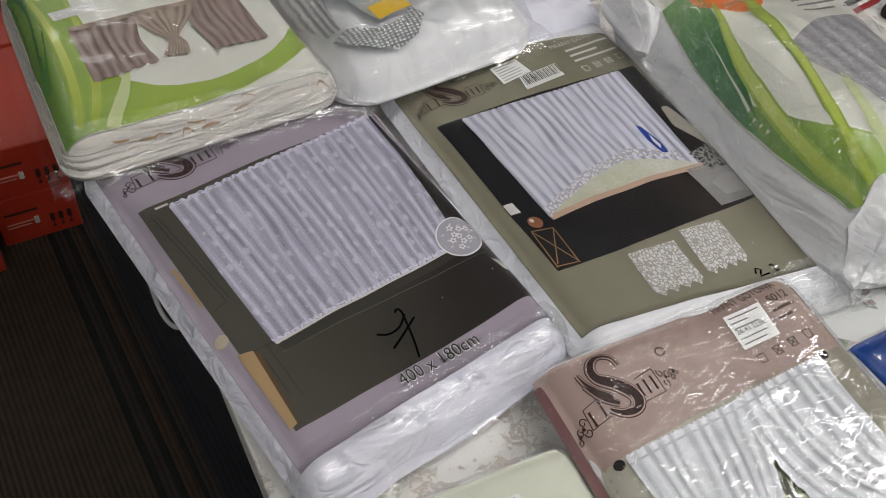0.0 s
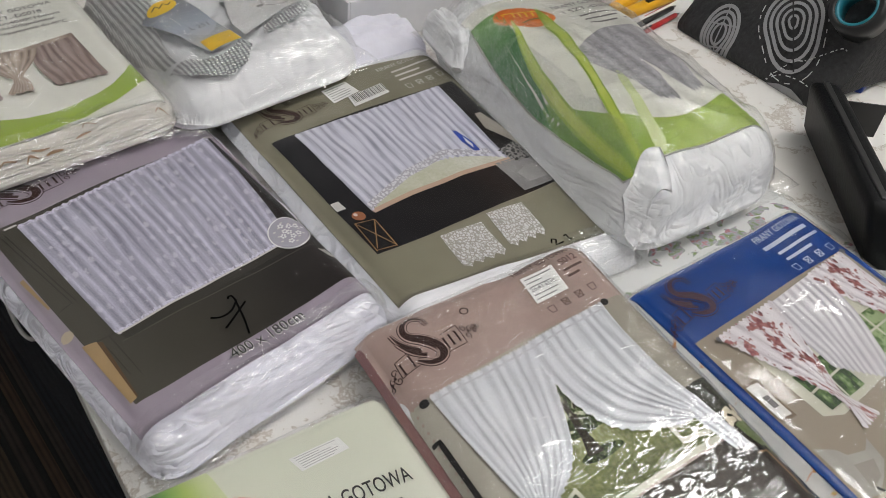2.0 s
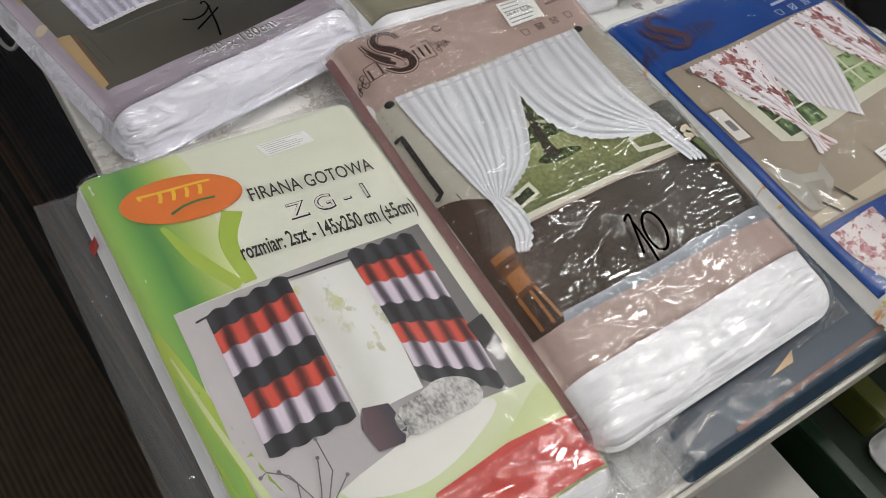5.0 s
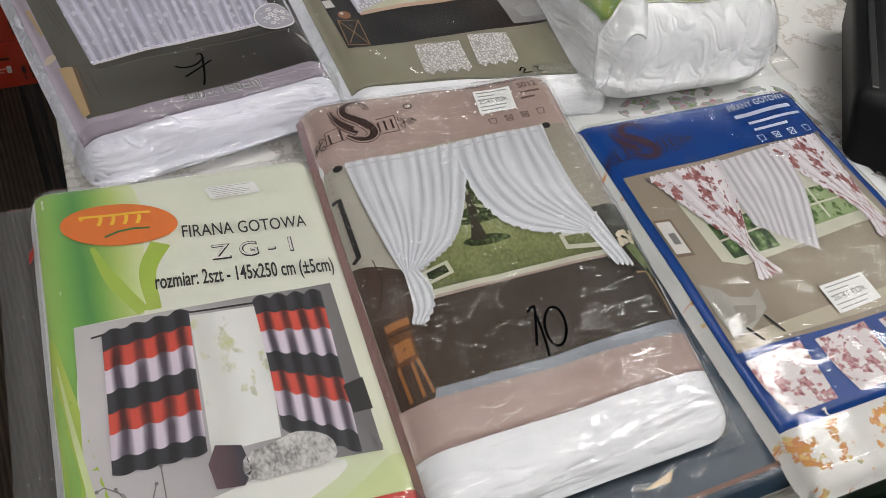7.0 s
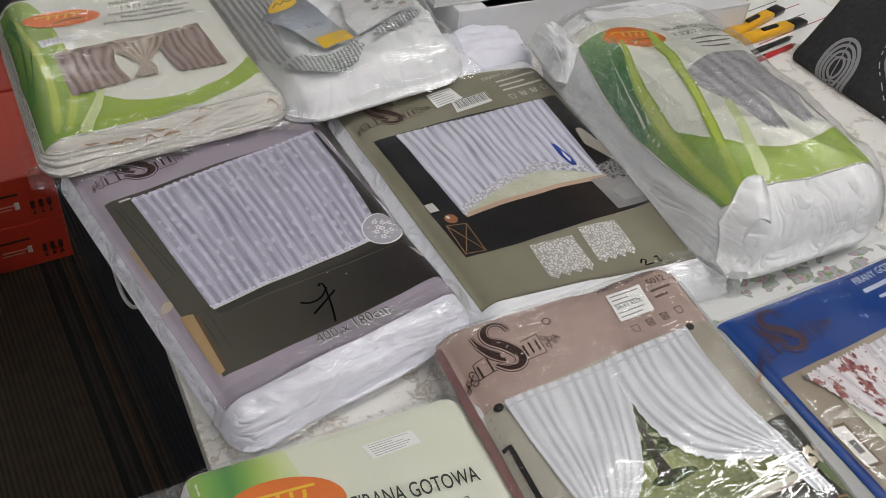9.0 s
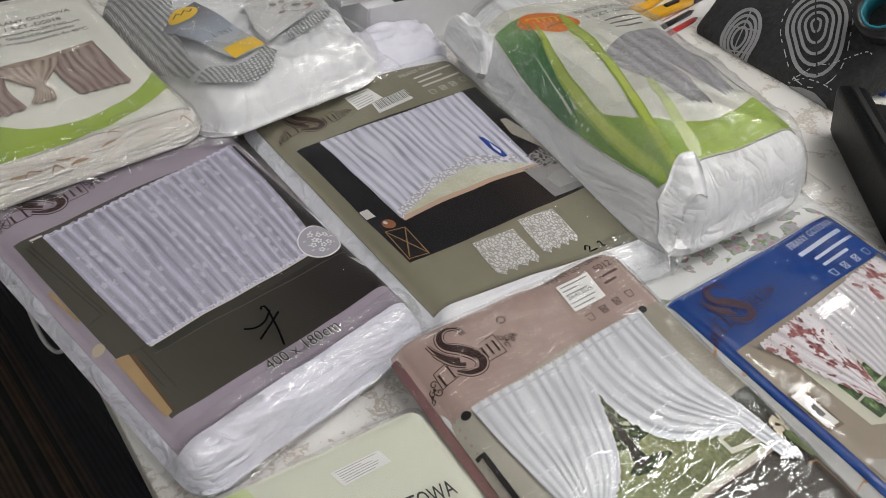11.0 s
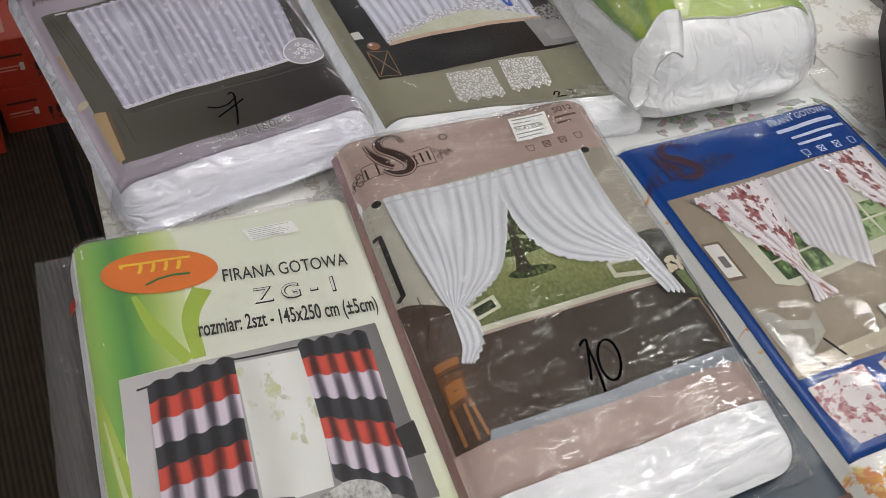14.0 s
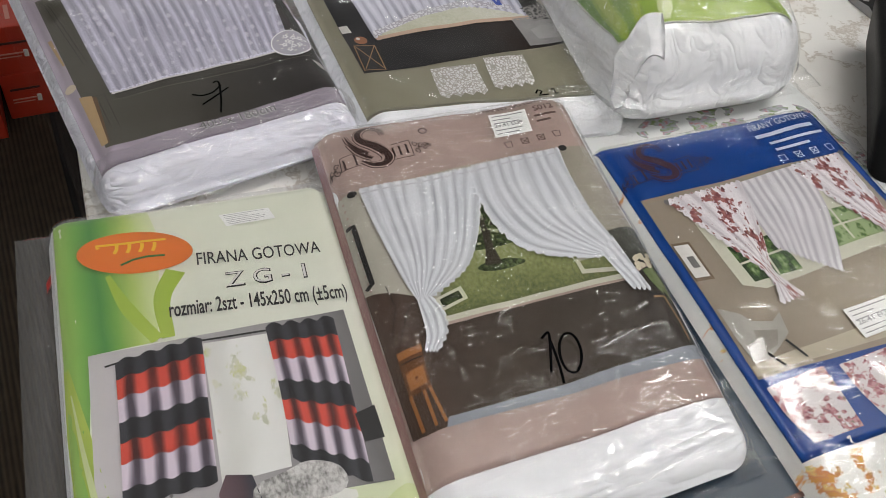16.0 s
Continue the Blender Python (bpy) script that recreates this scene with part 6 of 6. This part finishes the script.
# ---- white boxes at the back ----
def open_box(name, label, x0, x1, y0, y1, z0, z1, wall=.004, flap=.05):
    t = empty(name, label, "box", "white cardboard boxes")
    part("bottom", box_bm(x0, x1, y0, y1, z0, z0 + wall), BOX_CARD, t)
    part("front_panel", box_bm(x0 + wall + .0005, x1 - wall - .0005, y0, y0 + wall, z0 + wall, z1, .0012), BOX_CARD, t)
    part("back_panel", box_bm(x0 + wall, x1 - wall, y1 - wall, y1, z0 + wall, z1, .0012), BOX_CARD, t)
    part("side_panel", box_bm(x0, x0 + wall, y0, y1, z0 + wall, z1, .0012), BOX_CARD, t)
    part("side_panel", box_bm(x1 - wall, x1, y0, y1, z0 + wall, z1, .0012), BOX_CARD, t)
    if flap:
        part("corner_flap", box_bm(x0 + wall, x0 + flap, y0 + wall, y0 + flap, z1 - .003, z1 - .001), BOX_CARD, t)
        part("corner_flap", box_bm(x1 - flap, x1 - wall, y0 + wall, y0 + flap, z1 - .003, z1 - .001), BOX_CARD, t)
        # near-black sheet below the rim: painted shade for the open box's inside
        part("shade_sheet", box_bm(x0 + wall, x1 - wall, y0 + wall + .03, y1 - wall, z1 - .05, z1 - .047), pr("box_inside_shade", (.02, .02, .02)), t)
    return t


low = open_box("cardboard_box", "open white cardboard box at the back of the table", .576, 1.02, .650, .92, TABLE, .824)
up = open_box("cardboard_box", "closed white cardboard box on top of the open one", .545, 1.06, .672, .97, .8245, .915, flap=0)
part("lid", box_bm(.545, 1.06, .672, .97, .9155, .920, .001), BOX_CARD, up)
side = open_box("cardboard_box", "white cardboard box behind the thick pack", .80, 1.10, .575, .640, TABLE, .80, flap=0)
part("lid", box_bm(.80, 1.10, .575, .640, .8005, .804, .001), BOX_CARD, side)
wrap = empty("fabric_bundle", "white folded voile tucked before the boxes", "fabric")
FB = Pack([(.49, .545), (.66, .545), (.66, .645), (.50, .645)], (0, 1, 0, 1), TABLE + .0005, .805, .03, .004, 41.0)
FB.body("fabric", LINEN_LILAC, wrap, step=.005, folds=wrinkled(.01, 5, 2, .2))

# ---- papers and cutters ----
paper = tagged(part("paper_sheet", box_bm(-.15, .15, -.105, .105, 0, .0012), PAPER, None), "white printed paper sheets lying on the table", "paper")
paper.matrix_basis = pose(1.20, .62, TABLE + .0003, 0, 0, 12)
for k in range(5):
    lb = part("printed_line", box_bm(-.12, .10 - .03 * (k % 2), -.07 + .03 * k, -.068 + .03 * k, .0012, .0016), pr("red_line_print", (.4, .08, .07)) if k == 0 else (GREY_PRINT if k % 2 else bpy.data.materials["red_line_print"]), paper)
YEL_PLASTIC = pr("yellow_plastic", (.75, .40, .02), .3)
BLACK_PLASTIC = pr("black_plastic", (.015, .015, .016), .35)
RED_PLASTIC = pr("red_plastic", (.5, .02, .02), .3)
STEEL = material("steel_blade", (.6, .6, .6), .25, 1.0)


def cutter(length, m):
    t = empty("box_cutter", "yellow and black plastic box cutter on papers", "cutter", "box cutters")
    bm = box_bm(-length / 2, length / 2 - .02, -.012, .012, 0, .014, .005)
    part("handle", bm, YEL_PLASTIC, t, "yellow handle", True)
    part("grip", box_bm(length / 2 - .0195, length / 2 + .02, -.011, .011, .001, .013, .004), BLACK_PLASTIC, t, "black end", True)
    part("slider", box_bm(-.02, .02, -.004, .004, .0135, .018, .0015), BLACK_PLASTIC, t, "black slider")
    part("blade", box_bm(-length / 2 - .015, -length / 2 + .002, -.004, .004, .006, .007), STEEL, t, "steel blade")
    t.matrix_basis = m
    return t


cutter(.17, pose(1.13, .585, TABLE + .002, 0, 0, 17))
cutter(.16, pose(1.135, .548, TABLE + .002, 0, 0, 8))


def pen(name, label, mat, m, length=.12):
    t = empty(name, label, "pen", "pens")
    bm = bmesh.new()
    bmesh.ops.create_cone(bm, cap_ends=True, segments=16, radius1=.0048, radius2=.0044, depth=length, matrix=Matrix.Rotation(math.pi / 2, 4, "Y"))
    part("barrel", bm, mat, t, smooth=True)
    bm = bmesh.new()
    bmesh.ops.create_cone(bm, cap_ends=True, segments=12, radius1=.0042, radius2=.001, depth=.014, matrix=Matrix.Translation((length / 2 + .0068, 0, 0)) @ Matrix.Rotation(math.pi / 2, 4, "Y"))
    part("tip", bm, STEEL, t)
    part("clip", box_bm(-length / 2 + .004, -length / 2 + .04, -.001, .001, .0045, .0065), BLACK_PLASTIC, t, "black clip")
    t.matrix_basis = m
    return t


pen("ballpoint_pen", "black ballpoint pen lying on the papers", BLACK_PLASTIC, pose(1.10, .510, TABLE + .0065, 0, 0, 12))
pen("ballpoint_pen", "red ballpoint pen lying on the table", RED_PLASTIC, pose(1.085, .488, TABLE + .0055, 0, 0, 12))


# ---- patterned fabric pouch ----
def woven_black():
    m = material("black_woven_cloth", (.022, .0225, .024), .7, grain=.6, grain_scale=140, bump=1.0, bump_scale=130)
    return m


WOVEN = woven_black()
SILVER = material("silver_grey_applique", (.30, .30, .31), .55, grain=.15, grain_scale=120)
POUCH = Pack([(.02, -.016), (.325, -.016), (.325, .172), (.02, .172)], (0, 1, 0, 1), -.030, .0, .022, .0015, 43.0)
t = empty("fabric_pouch", "black woven pouch with silver grey leaf pattern", "pouch")
LEAN = Matrix(((-.0426, .5727, -.8187, 1.118), (-.9991, -.0244, .0349, .50), (0, .8194, .5732, .766), (0, 0, 0, 1)))
t.matrix_basis = LEAN
POUCH.body("front", WOVEN, t, "black woven cloth", .004, lambda u, v: .003 * vnoise(u * 6, v * 4 + 2) + .002 * (.5 - np.abs(vnoise(u * 12 + v * 4, v * 7))))
bm = bmesh.new()
outline = ((-.006, -.012), (.160, -.012), (.168, -.06), (.126, -.20))
ends = [[bm.verts.new((x, y, z)) for y, z in outline] for x in (.032, .316)]
bm.faces.new(ends[0])
bm.faces.new(ends[1][::-1])
for k in range(4):
    bm.faces.new((ends[0][k], ends[1][k], ends[1][(k + 1) % 4], ends[0][(k + 1) % 4]))
bmesh.ops.recalc_face_normals(bm, faces=bm.faces)
bmesh.ops.bevel(bm, geom=list(bm.edges), offset=.010, segments=2, affect="EDGES", profile=0.5)
part("gusset", bm, WOVEN, t, "black woven side and back", True)


def on_face(x, y):
    """Card coordinates of a spot on the pouch's front, in metres along its foot and up its face."""
    return ((x - .02) / .305, (y + .016) / .188)


def leaf_outline(cx, cy, rx, ry, turn, pointed, s, a):
    r = s * (1 + (.75 * max(0, -math.sin(a)) ** 4 if pointed else 0))
    x, y = rx * r * math.cos(a), ry * r * math.sin(a)
    return on_face(cx + x * math.cos(turn) - y * math.sin(turn), cy + x * math.sin(turn) + y * math.cos(turn))


def leaf_motif(cx, cy, rx, ry, turn, pointed, rings=4):
    """Rings of silver cloth in the shape of a leaf, cut by its ribs."""
    out = lambda k, a: leaf_outline(cx, cy, rx, ry, turn, pointed, 1 - .21 * k, a)
    for k in range(rings):
        POUCH.stroke("leaf_ring", [out(k, a) for a in np.linspace(0, 2 * math.pi, 44)], .0058 - .0005 * k, SILVER, t, 9)
    POUCH.stroke("leaf_rib", [out(0, -math.pi / 2), out(0, math.pi / 2)], .0024, WOVEN if pointed else SILVER, t, 11)
    if not pointed:
        for a in (2.8, 3.6):
            POUCH.stroke("leaf_rib", [out(0, a), out(0, math.pi - a)], .0022, SILVER, t, 11)


leaf_motif(.111, .012, .030, .048, .26, False)
leaf_motif(.205, .083, .043, .048, .70, True, 5)
POUCH.ink("leaf_edge", [on_face(*q) for q in ((.228, -.013), (.25, -.006), (.272, -.004), (.295, -.010), (.302, -.0155), (.23, -.0155))], SILVER, t, 9)
STITCH = pr("pale_stitching", (.50, .50, .50), .7)
for line in ([leaf_outline(.205, .083, .043, .048, .70, True, 1.22, a) for a in np.linspace(1.6, 7.4, 60)],
             glide([on_face(*q) for q in ((.246, .030), (.236, .008), (.226, -.010), (.245, .006), (.275, .012), (.300, .010))], 40),
             glide([on_face(*q) for q in ((.246, .034), (.262, .040), (.280, .060), (.298, .080), (.312, .078))], 34)):
    for k in range(0, len(line) - 2, 3):
        POUCH.stroke("stitch", [line[k], line[k + 1], line[k + 2]][:3 if k % 2 else 2], .0016, STITCH, t, 10)

# ---- black pouch, blue pad and tape roll ----
bm = box_bm(-.16, .16, -.045, .045, 0, .090, .016)
for v in bm.verts:
    k = v.co.z / .090
    v.co.y *= 1 - .55 * k
    v.co.x *= 1 - .10 * k
    v.co.y += .05 * k
bag = empty("leather_bag", "black leather bag standing on the marble table", "bag")
part("body", bm, LEATHER, bag, "smooth black leather", True)
part("zip", box_bm(-.13, .13, .046, .054, .089, .093, .001), material("zip_metal", (.1, .1, .1), .3, .8), bag, "dark zip")
for s in (-1, 1):
    part("seam", box_bm(s * .128 - .001, s * .128 + .001, -.0425, .02, .02, .07), BLACK_PLASTIC, bag)
bag.matrix_basis = pose(.972, .012, TABLE, 0, 0, 49)

pad = empty("blue_pad", "dark blue flat pad beside the patterned pouch", "pad")
part("pad", box_bm(-.10, .10, -.045, .045, 0, .012, .004), pr("navy_plastic", (.012, .035, .20), .35), pad)
part("rim", box_bm(-.095, .095, -.040, .040, .0122, .014, .0008), pr("deep_blue_cover", (.010, .030, .22), .4), pad, "blue cover")
pad.matrix_basis = pose(1.305, .245, TABLE, 0, 0, 14)


def ring_bm(r0, r1, h):
    bm = bmesh.new()
    n = 40
    rows = []
    for r, z in ((r0, 0), (r1, 0), (r1, h), (r0, h)):
        rows.append([bm.verts.new((r * math.cos(2 * math.pi * k / n), r * math.sin(2 * math.pi * k / n), z)) for k in range(n)])
    for i in range(4):
        for k in range(n):
            bm.faces.new((rows[i][k], rows[i][(k + 1) % n], rows[(i + 1) % 4][(k + 1) % n], rows[(i + 1) % 4][k]))
    bmesh.ops.recalc_face_normals(bm, faces=bm.faces)
    return bm


tape = empty("tape_roll", "black adhesive tape roll with a teal core", "tape")
part("tape", ring_bm(.036, .047, .045), BLACK_PLASTIC, tape, "black tape", True)
part("core", ring_bm(.031, .0355, .045), pr("teal_core", (.02, .20, .26), .4), tape, "teal core", True)
tape.matrix_basis = LEAN @ Matrix.Translation((.292, .132, .006)) @ Matrix.Scale(.82, 4)
case = empty("black_case", "black case with white label behind the tape roll", "case")
part("shell", box_bm(1.262, 1.42, .20, .36, .880, .935, .012), BLACK_PLASTIC, case, "", True)
part("case_label", box_bm(1.257, 1.2615, .24, .29, .893, .926), PAPER, case, "white label")

# ---- on the floor ----
def red_box(m):
    t = empty("red_box", "red cardboard box with dark handling marks on carpet", "box", "stacked red boxes")
    w, d, h = .158, .36, .122
    part("carton", box_bm(0, w, 0, d, 0, h, .0025), RED_CARD, t)
    part("lid_flap", box_bm(.001, w - .001, -.0015, .0, h - .03, h - .001), RED_CARD, t)
    for k in range(3):
        x = w - .055 + .017 * k
        bm = box_bm(x - .0035, x + .0035, -.0022, -.0002, .020, .024)
        box_bm(x - .001, x + .001, -.0022, -.0002, .022, .040, 0, bm)
        box_bm(x - .0045, x + .0045, -.0022, -.0002, .036, .056, 0, bm)
        part("handling_mark", bm, GLYPH, t)
    part("maker_bar", box_bm(.015, .08, -.0018, -.0001, .078, .083), GLYPH, t)
    part("maker_bar", box_bm(.015, .07, -.0018, -.0001, .052, .055), pr("pale_red_print", (.6, .25, .2)), t)
    part("maker_bar", box_bm(.015, .062, -.0018, -.0001, .044, .046), bpy.data.materials["pale_red_print"], t)
    part("bolt_picture", box_bm(.068, .078, -.0018, -.0001, .042, .060, .002), PALE_PRINT, t)
    part("top_letters", box_bm(.05, .06, .03, .09, h + .0002, h + .0008), bpy.data.materials["pale_red_print"], t)
    t.matrix_basis = m
    return t


rb = red_box(pose(-.168, 1.285, 0, 0, 0, 4))
for x, y, z in ((-.168, 1.285, .1225), (-.334, 1.205, 0), (-.334, 1.205, .1225), (-.168, 1.66, 0), (-.168, 1.66, .1225), (-.334, 1.60, 0), (-.334, 1.60, .1225), (-.50, 1.22, 0), (-.50, 1.22, .1225)):
    copy_thing(rb, pose(x, y, z, 0, 0, 4))

loop = empty("bag_strap", "thin white cord loop hanging at the table edge", "cord")
cu = bpy.data.curves.new("cord", "CURVE")
cu.dimensions, cu.bevel_depth, cu.bevel_resolution = "3D", .0022, 2
sp = cu.splines.new("BEZIER")
sp.bezier_points.add(3)
for p, co in zip(sp.bezier_points, ((.02, .44, .765), (.018, .405, .715), (.024, .345, .700), (.042, .315, .742))):
    p.co, p.handle_left_type, p.handle_right_type = co, "AUTO", "AUTO"
tmp = bpy.data.objects.new("cord", cu)
scene.collection.objects.link(tmp)
me = bpy.data.meshes.new_from_object(tmp.evaluated_get(bpy.context.evaluated_depsgraph_get()))
bpy.data.objects.remove(tmp)
me.materials.append(pr("white_cord", (.6, .6, .62), .6))
c_ = new("cord", me)
c_.parent = loop

carton = empty("storage_box", "cream cardboard box standing below the table front", "box")
part("carton", box_bm(.36, .70, -.62, -.30, 0, .30, .004), PANEL_WHITE, carton)
part("tape_strip", box_bm(.505, .555, -.60, -.32, .3003, .3008), pr("tan_tape", (.42, .36, .27), .3), carton, "tan tape strip")
crate = empty("green_crate", "dark green plastic crate on the carpet", "crate")
GREENP = pr("dark_green_plastic", (.008, .03, .012), .4)
part("base", box_bm(.78, 1.20, -.66, -.28, .001, .02), GREENP, crate)
for x0, x1, y0, y1 in ((.78, .79, -.66, -.28), (1.19, 1.20, -.66, -.28), (.7905, 1.1895, -.66, -.65), (.7905, 1.1895, -.29, -.28)):
    part("crate_side", box_bm(x0, x1, y0, y1, .0205, .26, .003), GREENP, crate)
part("rim", box_bm(.775, .80, -.665, -.275, .2605, .275, .004), GREENP, crate)
part("divider", box_bm(.905, .945, -.40, -.292, .2005, .265, .006), pr("olive_plastic", (.10, .11, .02), .45), crate, "olive divider")
TIS = Pack([(.875, -.47), (.96, -.47), (.955, -.405), (.88, -.405)], (0, 1, 0, 1), .20, .255, .03, .014, 51.0)
tis = empty("fabric_bundle", "crumpled white cloth lying in the green crate", "fabric")
TIS.body("cloth", LINEN_CRUMPLE, tis, step=.005, folds=lambda u, v: .02 * vnoise(u * 7, v * 7))
tagged(part("dark_cloth", box_bm(.80, 1.18, -.64, -.30, .021, .20, .02), pr("dark_cloth", (.02, .03, .02), .9), None), "dark green folded cloth filling the crate", "fabric")

# clear loose end of the pale green pack's bag
END = Pack([(.215, -.378), (.290, -.374), (.300, -.325), (.24, -.318)], (0, 1, 0, 1), TABLE + .001, .772, .015, .003, 57.0)
t = empty("plastic_bag", "crumpled grey see-through bag end on the table", "bag")
END.body("bag", film_material("grey_bag_film", .08, 1.5, 30, 1.2, .25, .9), t, step=.003, folds=lambda u, v: .010 * np.abs(vnoise(u * 12 + v * 5, v * 3)))


def bag_fold(x, y, turn, length, wide, rise):
    """One pointed fold of a gathered bag end: two thin leaves that meet in a raised ridge."""
    n = 10
    k = np.linspace(0, 1, n)
    half = wide * (1 - k) ** .7 * (.35 + 1.3 * k * (1 - k)) + .0006
    ridge = rise * (1 - k) ** .6 * (.7 + .3 * np.sin(5 * k))
    rows = [np.stack([length * k, side * half, ridge * (1 - abs(side)) + .001], 1) for side in (-1, 0, 1)]
    c, sn = math.cos(turn), math.sin(turn)
    v = np.concatenate(rows)
    v = np.stack([x + c * v[:, 0] - sn * v[:, 1], y + sn * v[:, 0] + c * v[:, 1], TABLE + .0255 + v[:, 2]], 1)
    a = np.arange(n - 1)
    return v, np.concatenate([np.stack([a + o, a + o + 1, a + o + n + 1, a + o + n], 1) for o in (0, n)])


for k in range(9):
    v, f = bag_fold(.252 + .006 * (k % 3), -.374 + .0055 * k, .10 + .05 * k + .12 * (k % 2), .060 + .012 * ((k * 5) % 4), .010, .010 + .004 * (k % 3))
    link("bag_fold", v, f, FILM_SMOKE, t, "dull grey pointed fold")
